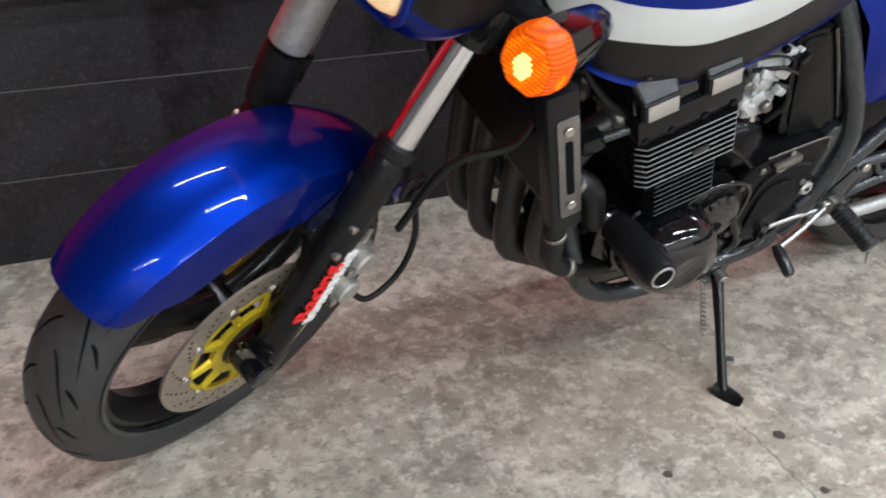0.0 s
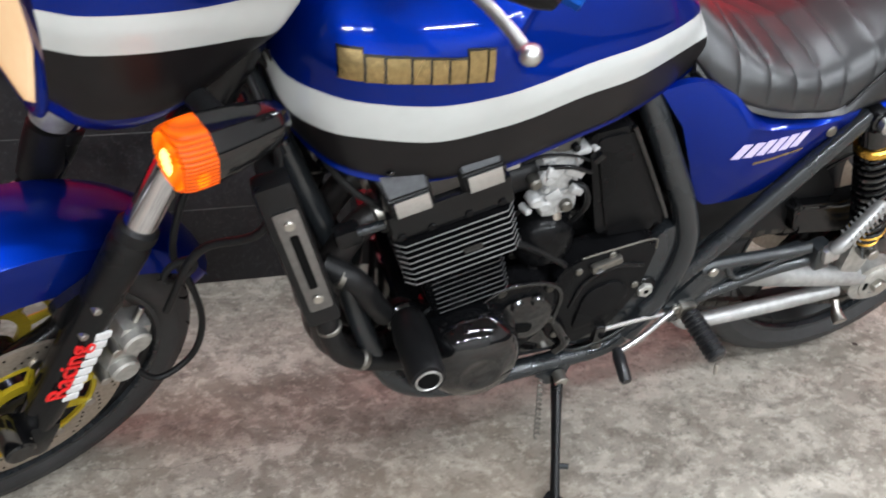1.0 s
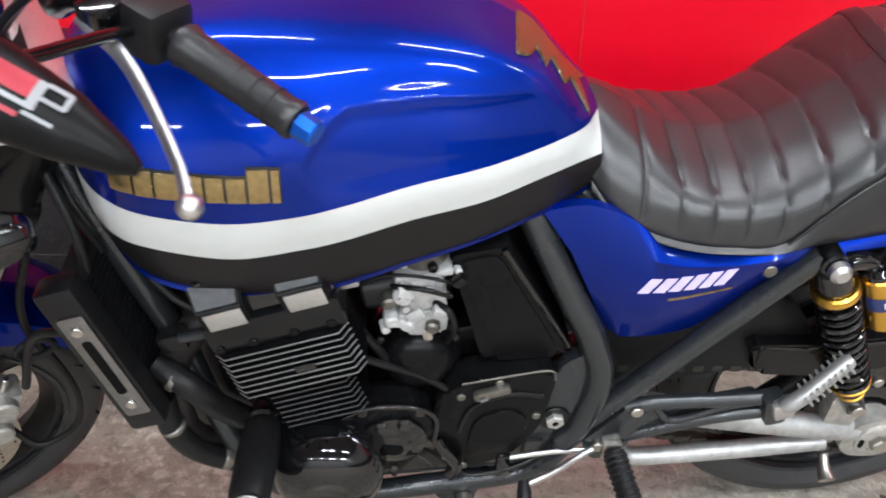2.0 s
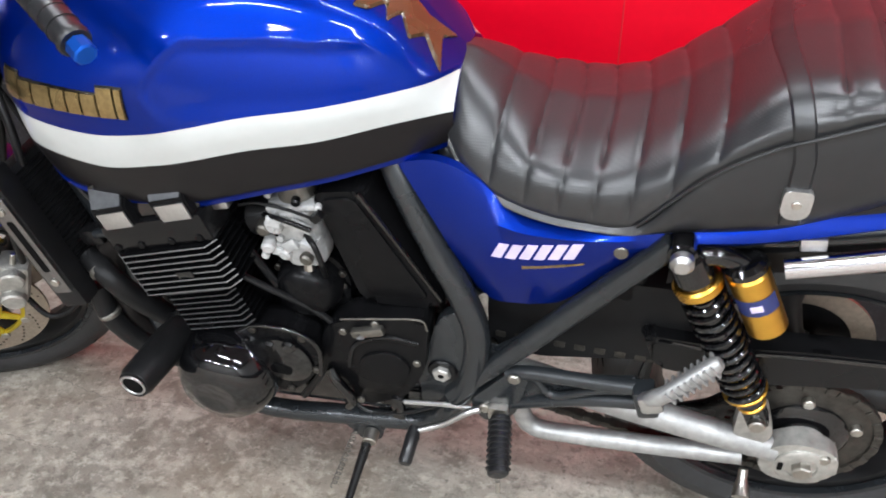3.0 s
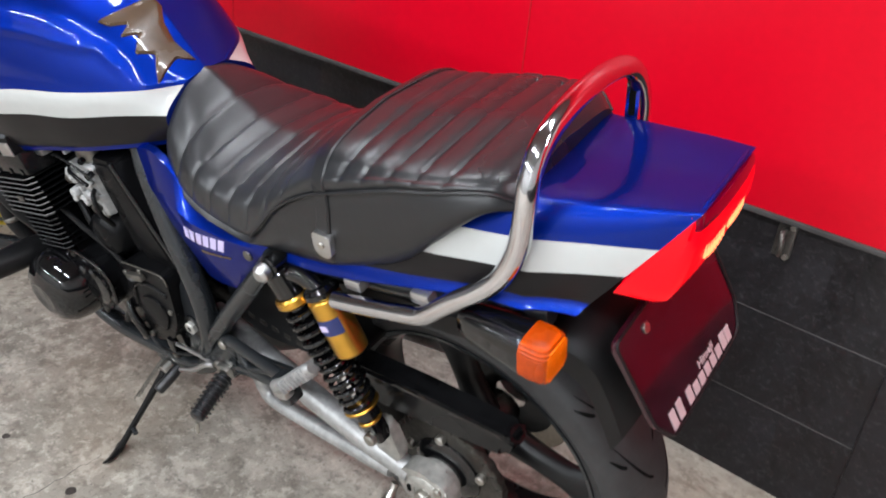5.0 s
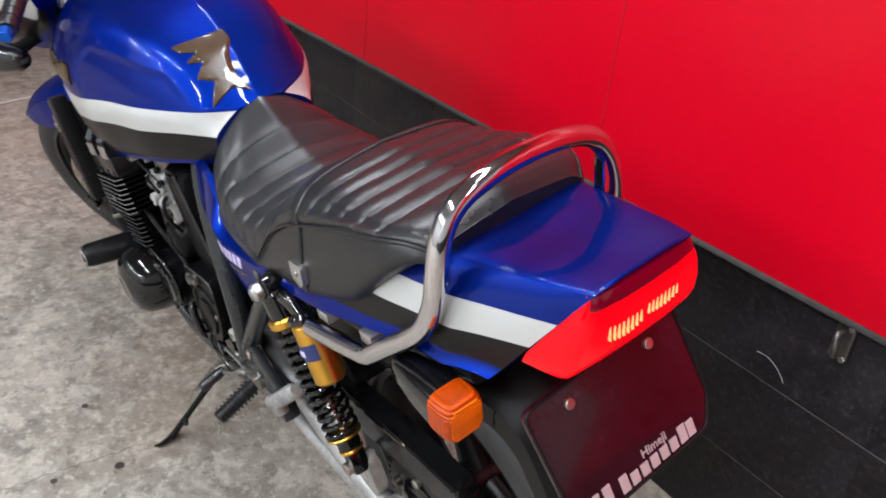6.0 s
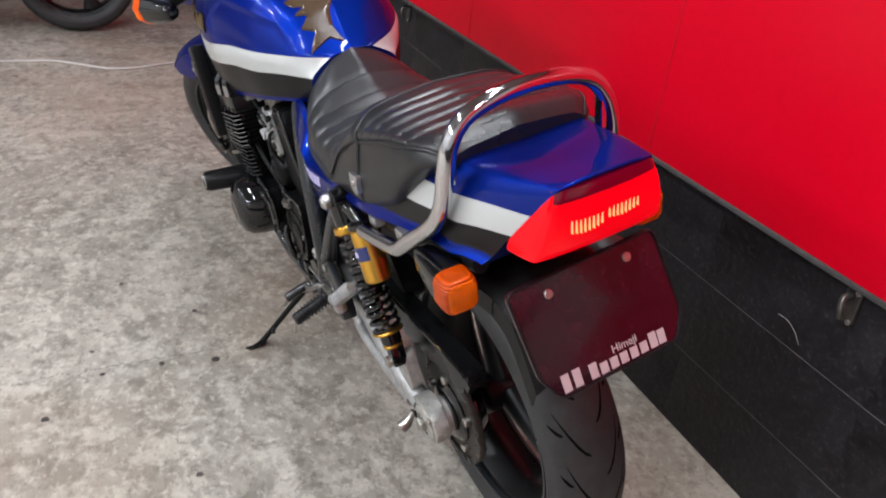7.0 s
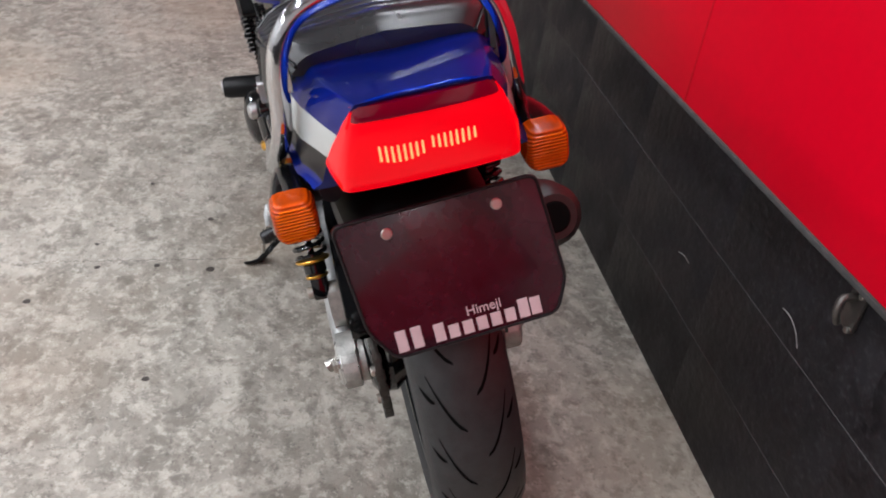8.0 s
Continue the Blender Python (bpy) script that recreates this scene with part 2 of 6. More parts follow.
def loft(stations, fine_x, fine_s, bands, relief=None, close_ends=True, sides=(-1, 1)):
    """A mirrored body. stations: (x, [(y, z), ...]) from the middle line round one flank to the middle line again; bands: material of each span."""
    rows = spline([[x] + [c for p in prof for c in p] for x, prof in stations], fine_x)
    bm = bmesh.new()
    m = len(stations[0][1])
    rings, mats = [], []
    for row in rows:
        x, prof = float(row[0]), [(float(row[1 + 2 * i]), float(row[2 + 2 * i])) for i in range(m)]
        curve = spline(prof, fine_s)
        if relief:
            curve = relief(x, curve)
        ring = [(x, -max(0.0, y), z) for y, z in curve]
        ring += [(x, -p[1], p[2]) for p in reversed(ring[1:-1])]
        rings.append([bm.verts.new(p) for p in ring])
    half = len(curve)
    span = [bands[min(i // fine_s, len(bands) - 1)] for i in range(half - 1)]
    span = span + span[::-1]
    k = len(rings[0])
    for a, b in zip(rings, rings[1:]):
        for j in range(k):
            f = bm.faces.new((a[j], a[(j + 1) % k], b[(j + 1) % k], b[j]))
            f.material_index = span[j]
    if close_ends:
        bm.faces.new(rings[0]).material_index = bands[0]
        bm.faces.new(rings[-1]).material_index = bands[0]
    bmesh.ops.remove_doubles(bm, verts=bm.verts, dist=1e-6)
    return bm


def words(text, size, material, parent, at, name="lettering", depth=0.0004, label=""):
    cu = bpy.data.curves.new("lettering", "FONT")
    cu.body, cu.size, cu.extrude, cu.align_x, cu.align_y = text, size, depth, "CENTER", "CENTER"
    tmp = new("tmp", cu)
    me = bpy.data.meshes.new_from_object(tmp.evaluated_get(bpy.context.evaluated_depsgraph_get()))
    bpy.data.objects.remove(tmp)
    me.transform(at)
    me.materials.append(material)
    ob = new(name, me)
    ob.parent = parent
    if label:
        ob["label"] = label
    return ob

# ---- room ----


def concrete_floor():
    m = bpy.data.materials.new("stained_concrete")
    m.use_nodes = True
    n, k = m.node_tree.nodes, m.node_tree.links.new
    b = n["Principled BSDF"]
    geo = n.new("ShaderNodeTexCoord")

    def noisy(scale, detail, rough, lo, hi, distort=0.0):
        t = n.new("ShaderNodeTexNoise")
        t.inputs["Scale"].default_value, t.inputs["Detail"].default_value = scale, detail
        t.inputs["Roughness"].default_value, t.inputs["Distortion"].default_value = rough, distort
        k(geo.outputs["Object"], t.inputs["Vector"])
        r = n.new("ShaderNodeMapRange")
        r.inputs[1].default_value, r.inputs[2].default_value = lo, hi
        k(t.outputs[0], r.inputs[0])
        return r.outputs[0]

    def mix(fac, a, c):
        x = n.new("ShaderNodeMix")
        x.data_type = "RGBA"
        k(fac, x.inputs[0])
        for sock, v in ((x.inputs[6], a), (x.inputs[7], c)):
            if isinstance(v, tuple):
                sock.default_value = (*v, 1)
            else:
                k(v, sock)
        return x.outputs[2]

    def times(fac, v):
        x = n.new("ShaderNodeMath")
        x.operation = "MULTIPLY"
        k(fac, x.inputs[0])
        x.inputs[1].default_value = v
        return x.outputs[0]

    c = mix(noisy(1.6, 9, 0.66, 0.36, 0.64, 0.4), (0.225, 0.2, 0.166), (0.43, 0.392, 0.335))
    c = mix(times(noisy(11, 10, 0.66, 0.51, 0.57, 0.3), 0.5), c, (0.55, 0.505, 0.435))
    c = mix(times(noisy(9.0, 11, 0.68, 0.53, 0.59, 0.4), 0.58), c, (0.165, 0.145, 0.118))
    c = mix(times(noisy(17, 10, 0.7, 0.53, 0.62, 0.2), 0.5), c, (0.54, 0.495, 0.425))
    c = mix(times(noisy(26, 10, 0.72, 0.52, 0.6), 0.6), c, (0.14, 0.124, 0.102))
    c = mix(times(noisy(44, 8, 0.7, 0.54, 0.61), 0.5), c, (0.6, 0.555, 0.48))
    c = mix(times(noisy(75, 6, 0.7, 0.58, 0.66), 0.65), c, (0.09, 0.08, 0.07))
    c = mix(times(noisy(1.1, 3, 0.5, 0.5, 0.7), 0.4), c, (0.37, 0.27, 0.185))
    c = mix(times(noisy(3.0, 10, 0.7, 0.6, 0.68, 1.5), 0.5), c, (0.12, 0.11, 0.1))
    spots = n.new("ShaderNodeTexVoronoi")
    spots.inputs["Scale"].default_value = 5.5
    k(geo.outputs["Object"], spots.inputs["Vector"])
    sp = n.new("ShaderNodeMapRange")
    sp.inputs[1].default_value, sp.inputs[2].default_value = 0.075, 0.045
    k(spots.outputs["Distance"], sp.inputs[0])
    pick = noisy(2.3, 2, 0.5, 0.52, 0.56)
    both = n.new("ShaderNodeMath")
    both.operation = "MULTIPLY"
    k(sp.outputs[0], both.inputs[0]), k(pick, both.inputs[1])
    c = mix(times(both.outputs[0], 0.7), c, (0.07, 0.05, 0.045))
    k(c, b.inputs["Base Color"])
    rough = n.new("ShaderNodeMapRange")
    rough.inputs[3].default_value, rough.inputs[4].default_value = 0.45, 0.8
    k(noisy(6, 6, 0.6, 0.3, 0.7), rough.inputs[0])
    k(rough.outputs[0], b.inputs["Roughness"])
    h = n.new("ShaderNodeBump")
    h.inputs["Strength"].default_value, h.inputs["Distance"].default_value = 0.5, 0.005
    k(noisy(28, 10, 0.72, 0.2, 0.8), h.inputs["Height"])
    k(h.outputs[0], b.inputs["Normal"])
    return m


CONCRETE = concrete_floor()
BLOCKPAINT = shader("black_painted_block", (0.0085, 0.0072, 0.0092), 0.36, 0, 0, spec=0.45, vary=0.7, grain=60, stain=7, bump=0.9, bump_scale=55, rough_vary=0.3)
bn = BLOCKPAINT.node_tree.nodes
# pale specks of bare grain through the paint
speck, sharp, blend = bn.new("ShaderNodeTexNoise"), bn.new("ShaderNodeMapRange"), bn.new("ShaderNodeMix")
blend.data_type = "RGBA"
speck.inputs["Scale"].default_value, speck.inputs["Detail"].default_value, speck.inputs["Roughness"].default_value = 95, 8, 0.75
sharp.inputs[1].default_value, sharp.inputs[2].default_value, sharp.inputs[4].default_value = 0.53, 0.68, 0.8
blend.inputs[7].default_value = (0.045, 0.042, 0.046, 1)
for a, b in ((bn["Texture Coordinate"].outputs["Object"], speck.inputs["Vector"]), (speck.outputs[0], sharp.inputs[0]), (sharp.outputs[0], blend.inputs[0]), (bn["Principled BSDF"].inputs["Base Color"].links[0].from_socket, blend.inputs[6]), (blend.outputs[2], bn["Principled BSDF"].inputs["Base Color"])):
    BLOCKPAINT.node_tree.links.new(a, b)
scale = [q for q in bn if q.bl_idname == "ShaderNodeVectorMath"][0]
info, span, times = bn.new("ShaderNodeObjectInfo"), bn.new("ShaderNodeMapRange"), bn.new("ShaderNodeMath")
times.operation = "MULTIPLY"
span.inputs[3].default_value, span.inputs[4].default_value = 0.85, 1.2
old = scale.inputs["Scale"].links[0].from_socket
BLOCKPAINT.node_tree.links.new(info.outputs["Random"], span.inputs[0])
BLOCKPAINT.node_tree.links.new(span.outputs[0], times.inputs[0])
BLOCKPAINT.node_tree.links.new(old, times.inputs[1])
BLOCKPAINT.node_tree.links.new(times.outputs[0], scale.inputs["Scale"])
MORTAR = shader("dusty_joint", (0.1, 0.095, 0.095), 0.9, vary=0.4)
LEDGE = shader("dusty_grey_ledge", (0.06, 0.057, 0.055), 0.8, vary=0.4, grain=40, bump=0.4)
REDPANEL = shader("red_gloss_panel", (0.62, 0.0004, 0.013), 0.3, 0, 0.0, spec=0.22, vary=0.05, stain=1.5, rough_vary=0.08)
CEILPAINT = shader("grey_ceiling_board", (0.19, 0.19, 0.19), 0.8, vary=0.06)
WALLPAINT = shader("grey_wall_paint", (0.34, 0.34, 0.33), 0.7, vary=0.1)
X0, X1, Y0, Y1 = -5.2, 4.62, -4.6, 1.508
BAND = 0.597


def plain(name, lo, hi, material, label, category, bevel=0.0):
    size = [b - a for a, b in zip(lo, hi)]
    mid = [(a + b) / 2 for a, b in zip(lo, hi)]
    ob = part(name, block(size, mid, bevel=bevel), material, None, smooth=False)
    return tagged(ob, label, category, kind="structure")


plain("floor", (X0 - 0.2, Y0 - 0.2, -0.12), (X1 + 0.2, Y1 + 0.3, 0.0), CONCRETE, "worn grey concrete floor with pale scuffs and dark oil spots", "floor")
plain("ceiling", (X0 - 0.2, Y0 - 0.2, CEILING), (X1 + 0.2, Y1 + 0.3, CEILING + 0.1), CEILPAINT, "grey board ceiling over the showroom", "ceiling")
plain("wall_south", (X0 - 0.2, Y0 - 0.2, 0.0), (X1 + 0.2, Y0, CEILING), WALLPAINT, "plain grey painted wall", "wall")
plain("wall_west", (X0 - 0.2, Y0, 0.0), (X0, Y1, CEILING), WALLPAINT, "plain grey painted wall", "wall")
# unseen east wall, its black, grey and red chosen for reflections
plain("wall_east", (X1, Y0, 0.0), (X1 + 0.2, Y1, BAND), BLOCKPAINT, "plain low black-painted wall", "wall")
plain("wall_east_upper", (X1 + 0.004, Y0, BAND), (X1 + 0.2, 0.6, CEILING), WALLPAINT, "plain grey painted wall", "wall")
# red stretch added only to redden what the plate reflects
plain("east_red_reflector", (X1 + 0.004, 0.6, BAND), (X1 + 0.2, Y1, CEILING), REDPANEL, "unseen red panel added for its reflection in the plate", "wall")
wall = plain("wall_north", (X0, Y1 + 0.0009, 0.0), (X1, Y1 + 0.25, BAND - 0.0115), MORTAR, "low black-painted block wall with dusty joints", "wall")
# the panels above the blocks stand a little askew to them: x along the panels, y into the wall
PANELS = Matrix.Translation((1.9, 1.488, 0)) @ Matrix.Rotation(0.035, 4, "Z")


def panel_part(name, x0, x1, y0, z0, z1, material, label, category, bevel=0.0):
    ob = part(name, block((x1 - x0, 0.3, z1 - z0), ((x0 + x1) / 2, y0 + 0.15, (z0 + z1) / 2), bevel=bevel), material, None, xf=PANELS, smooth=False)
    return tagged(ob, label, category, kind="structure")


panel_part("wall_ledge", X0 - 1.9, X1 - 1.9, -0.006, BAND - 0.011, BAND - 0.0005, LEDGE, "dusty grey ledge on top of the black blocks", "ledge", 0.003)
red = panel_part("wall_upper", X0 - 1.9, 1.45, 0.0, BAND, CEILING, REDPANEL, "glossy bright red wall panels above black blocks", "wall")
panel_part("wall_upper_grey", 1.45, X1 - 1.9, 0.0, BAND, CEILING, WALLPAINT, "plain grey stretch of wall above black blocks", "wall")
REDSEAM = shader("red_seam", (0.48, 0.001, 0.007), 0.5)
for i in range(-6, 3):
    part("seam", block((0.0025, 0.003, CEILING - BAND), (0.41 + 0.95 * i, -0.0002, (CEILING + BAND) / 2), bevel=0), REDSEAM, red, xf=PANELS)


def tube_fixture(tx, ty):
    thing = tagged(new("tube_lamp"), "white fluorescent tube lamp on the ceiling", "lamp", group="ceiling tube lamps")
    thing.location = (tx, ty, CEILING)
    part("housing", block((1.26, 0.1, 0.05), (0, 0, -0.026), bevel=0.006, taper=1.0), WHITE, thing)
    part("tube", rod((-0.59, 0, -0.085), (0.59, 0, -0.085), 0.014), shader("lit_tube", (1, 1, 1), 0.4, emit=6.0, emit_color=(1, 0.98, 0.94)), thing)
    for s in (-1, 1):
        part("socket", block((0.02, 0.035, 0.06), (s * 0.6, 0, -0.075), bevel=0.004), WHITE, thing)
    return thing


for tx, ty in TUBES:
    tube_fixture(tx, ty)

# short proud stretch of the block wall and the small things fixed to it
plain("wall_pier", (2.195, Y1 - 0.012, 0.0), (3.4, Y1 + 0.0, BAND - 0.03), BLOCKPAINT, "black-painted pier of the low wall", "wall", 0.004)


CATCH = shader("tarnished_catch", (0.14, 0.13, 0.12), 0.3, 0.8, vary=0.4)
THREAD = shader("dusty_thread", (0.3, 0.29, 0.28), 0.8)


def wall_catch(x, z):
    thing = tagged(new("wall_catch"), "small tarnished metal catch screwed to the black wall", "catch", group="catches on the wall")
    thing.location = (x, Y1, z)
    thing.scale = (1.3, 1.3, 1.3)
    part("base_plate", block((0.026, 0.006, 0.05), (0, -0.004, 0), bevel=0.002), CATCH, thing)
    part("hook", tube([(0, -0.006, 0.018), (0, -0.024, 0.016), (0.004, -0.028, 0.0), (0.002, -0.02, -0.016)], 0.0045, seg=10), CATCH, thing)
    for dz in (-0.022, 0.024):
        part("screw", rod((0.008, -0.006, dz), (0.008, -0.011, dz), 0.004, seg=10), STEEL, thing)
    return thing


wall_catch(1.962, 0.547)
wall_catch(-0.28, 0.505)

# frayed white thread stuck to the wall and a chip
thread = part("thread", tube([(1.82, Y1 - 0.003, 0.438), (1.845, Y1 - 0.004, 0.44), (1.87, Y1 - 0.003, 0.428), (1.888, Y1 - 0.003, 0.41)], 0.0007, seg=6), THREAD, None)
tagged(thread, "frayed white thread stuck to the black wall", "thread")
chip = part("thread", tube([(1.455, Y1 - 0.003, 0.3), (1.48, Y1 - 0.004, 0.309), (1.505, Y1 - 0.003, 0.306)], 0.0007, seg=6), THREAD, None)
tagged(chip, "short pale thread stuck to the black wall", "thread")

# white cable across the floor
pts = [(-1.35, -1.4, 0.005), (-1.24, -0.7, 0.005), (-1.28, -0.22, 0.005), (-1.305, 0.15, 0.005), (-1.27, 0.27, 0.005), (-1.185, 0.42, 0.005), (-1.19, 0.54, 0.005), (-1.24, 0.66, 0.005), (-1.3, 0.85, 0.005), (-1.28, 1.2, 0.005), (-1.3, 1.49, 0.005)]
tagged(part("floor_cable", tube(pts, 0.0048, seg=10), CABLE, None), "thin white cable lying across the concrete", "cable")

# hairline cracks in the concrete
CRACK = shader("crack_shadow", (0.13, 0.12, 0.11), 0.95, spec=0.1)
crng = random.Random(11)
for line, wide in (([(1.113, 0.068), (1.098, 0.161), (1.085, 0.347), (1.071, 0.605)], 0.0013), ([(0.30, 0.89), (0.471, 0.859), (0.629, 0.89), (0.769, 0.927)], 0.0007), ([(0.25, 0.72), (0.43, 0.695), (0.508, 0.705)], 0.0007)):
    bm = bmesh.new()
    fine = spline(line, 24)
    rows = []
    for i, p in enumerate(fine):
        q = fine[min(i + 1, len(fine) - 1)] - fine[max(i - 1, 0)]
        side = np.array([-q[1], q[0]]) / (np.linalg.norm(q) + 1e-9)
        c = p + side * crng.uniform(-0.004, 0.004)
        w = wide * crng.uniform(0.25, 1.0)
        rows.append([bm.verts.new((float(c[0] + side[0] * k), float(c[1] + side[1] * k), 0.0008)) for k in (-w, w)])
    for a, b in zip(rows, rows[1:]):
        bm.faces.new((a[0], a[1], b[1], b[0]))
    part("crack", bm, CRACK, bpy.data.objects["floor"])

# dried oil drops on the concrete
OILSPOT = shader("dried_oil", (0.055, 0.045, 0.04), 0.35, vary=0.4, grain=90)
for ox, oy, orad in ((1.12, 0.516, 0.011), (0.895, 0.498, 0.009), (1.106, 0.391, 0.008), (1.248, 0.135, 0.009), (1.116, 0.258, 0.007), (1.02, 0.24, 0.006), (0.72, 0.33, 0.007), (1.5, 0.42, 0.008), (1.9, 0.95, 0.007)):
    bm = bmesh.new()
    bm.faces.new([bm.verts.new((ox + orad * crng.uniform(0.75, 1.1) * math.cos(a), oy + orad * crng.uniform(0.75, 1.1) * math.sin(a), 0.0007)) for a in np.linspace(0, 2 * math.pi, 15)[:-1]])
    part("oil_spot", bm, OILSPOT, bpy.data.objects["floor"])

# ---- motorcycle: x runs from its front axle to its tail, y to its right flank, z up ----
bike = tagged(new("motorcycle"), "blue motorcycle with white and black stripes on its side stand", "motorcycle")
bike.matrix_world = pose(0.2993, 0.8862, -0.0067, 0, 0, 5.0) @ pose(0, 0, 0, 14.0, 0, 0)
AXF, AXR = Vector((-0.04, 0, 0.291)), Vector((1.44, 0, 0.318))
RAKE, STEER_ANGLE, FORK_OFFSET = radians(29), radians(27), 0.04
HEAD = Vector((math.sin(RAKE), 0, math.cos(RAKE)))
AHEAD = Vector((-math.cos(RAKE), 0, math.sin(RAKE)))
STEM = AXF - FORK_OFFSET * AHEAD
STEER = Matrix.Translation(STEM) @ Matrix.Rotation(STEER_ANGLE, 4, HEAD) @ Matrix.Translation(-STEM)


def bolt(at, axis, r, h, parent, material=STEEL, name="bolt", xf=None):
    a = Vector(at)
    d = Vector(axis).normalized()
    return part(name, rod(a, a + d * h, r, seg=12, bevel=0.2 * r), material, parent, xf=xf)


def wheel(name, c, R, w, rim_r, xf, grooves, spin, label, owner=None):
    """A tyre on a three-spoke cast wheel."""
    h = w / 2
    prof = []
    for i in range(25):
        a = math.pi * (i / 24 - 0.5)
        prof.append((R - 0.62 * h * (1 - math.cos(a)) - (0.012 if abs(a) > 1.3 else 0), h * math.sin(a) * 0.98))
    prof = [(rim_r - 0.002, -h * 0.72), (rim_r + 0.012, -h * 0.86)] + prof[1:-1] + [(rim_r + 0.012, h * 0.86), (rim_r - 0.002, h * 0.72)]
    root = part(name, lathe([(0.028, -0.05), (0.036, -0.045), (0.036, 0.045), (0.028, 0.05)], centre=c), RIMBLACK, owner or bike, label, xf)
    part("tyre", lathe(prof, seg=96, centre=c, caps=False), RUBBER, root, "black road tyre with curved tread grooves", xf)
    rr = [(rim_r + 0.004, -h * 0.74), (rim_r + 0.004, -h * 0.67), (rim_r - 0.012, -h * 0.62), (rim_r - 0.024, -h * 0.3), (rim_r - 0.03, 0), (rim_r - 0.024, h * 0.3),
          (rim_r - 0.012, h * 0.62), (rim_r + 0.004, h * 0.67), (rim_r + 0.004, h * 0.74), (rim_r - 0.004, h * 0.6), (rim_r - 0.01, 0), (rim_r - 0.004, -h * 0.6)]
    part("rim", lathe(rr, seg=80, centre=c, closed=True), RIMBLACK, root, "black cast rim", xf)
    part("rim_edge", lathe([(rim_r + 0.005, -h * 0.84), (rim_r + 0.005, -h * 0.70), (rim_r - 0.004, -h * 0.68), (rim_r - 0.002, -h * 0.82)], seg=80, centre=c, closed=True), FRAME, root, xf=xf)
    for i in range(3):
        a = spin + 2 * math.pi * i / 3
        d, s = Vector((math.cos(a), 0, math.sin(a))), Vector((-math.sin(a), 0, math.cos(a)))
        b = bmesh.new()
        rings = []
        for t in (0, 0.15, 0.4, 0.7, 0.9, 1.0):
            r = 0.03 + t * (rim_r - 0.052)
            wid = 0.034 - 0.012 * math.sin(math.pi * min(1, t * 1.1)) + 0.016 * max(0, t - 0.75) * 4
            thick = 0.024 - 0.006 * t
            ctr = Vector(c) + d * r
            rings.append([b.verts.new(ctr + s * (wid * math.cos(q)) + Vector((0, thick * math.sin(q), 0))) for q in (2 * math.pi * j / 14 for j in range(14))])
        for p, q in zip(rings, rings[1:]):
            for j in range(14):
                b.faces.new((p[j], p[(j + 1) % 14], q[(j + 1) % 14], q[j]))
        part("spoke", b, RIMBLACK, root, xf=xf)
    # tread grooves: dark strips laid on the tyre in place of their shade
    b = bmesh.new()
    for i in range(grooves):
        a0 = 2 * math.pi * i / grooves
        for sgn in (-1, 1):
            off = 0.5 * math.pi / grooves if sgn > 0 else 0
            for lo, hi, tw in (((0.08, 0.6, 0.3), (0.5, 0.85, 0.1)) if R < 0.295 else ((0.1, 0.5, 0.22), (0.44, 0.64, 0.06))):
                left, right = [], []
                for j in range(6):
                    t = j / 5
                    u = sgn * (lo + (hi - lo) * t)
                    q = u * math.pi / 2
                    r = R - 0.62 * h * (1 - math.cos(q)) + 0.0006
                    a = a0 + off * 2 + (0.11 if lo > 0.4 else 0) * 1.4 + tw * (t ** 1.5) * (26 / grooves)
                    wid = 0.0052 * math.sin(math.pi * (0.12 + 0.76 * t)) / R
                    for lst, e in ((left, -1), (right, 1)):
                        aa = a + e * wid
                        lst.append(b.verts.new(Vector(c) + Vector((r * math.cos(aa), h * math.sin(q) * 0.98, r * math.sin(aa)))))
                for j in range(5):
                    b.faces.new((left[j], left[j + 1], right[j + 1], right[j]))
    part("tread_shade_strip", b, HOLLOWSHADE, root, xf=xf)
    return root


front = wheel("front_wheel", AXF, 0.29, 0.112, 0.219, STEER, 22, 0.5, "front wheel with black cast rim and gold-carried disc")
rear = wheel("rear_wheel", AXR + Vector((0, 0.014, 0)), 0.309, 0.148, 0.228, None, 20, 1.9, "rear wheel with black cast rim and wide tyre")


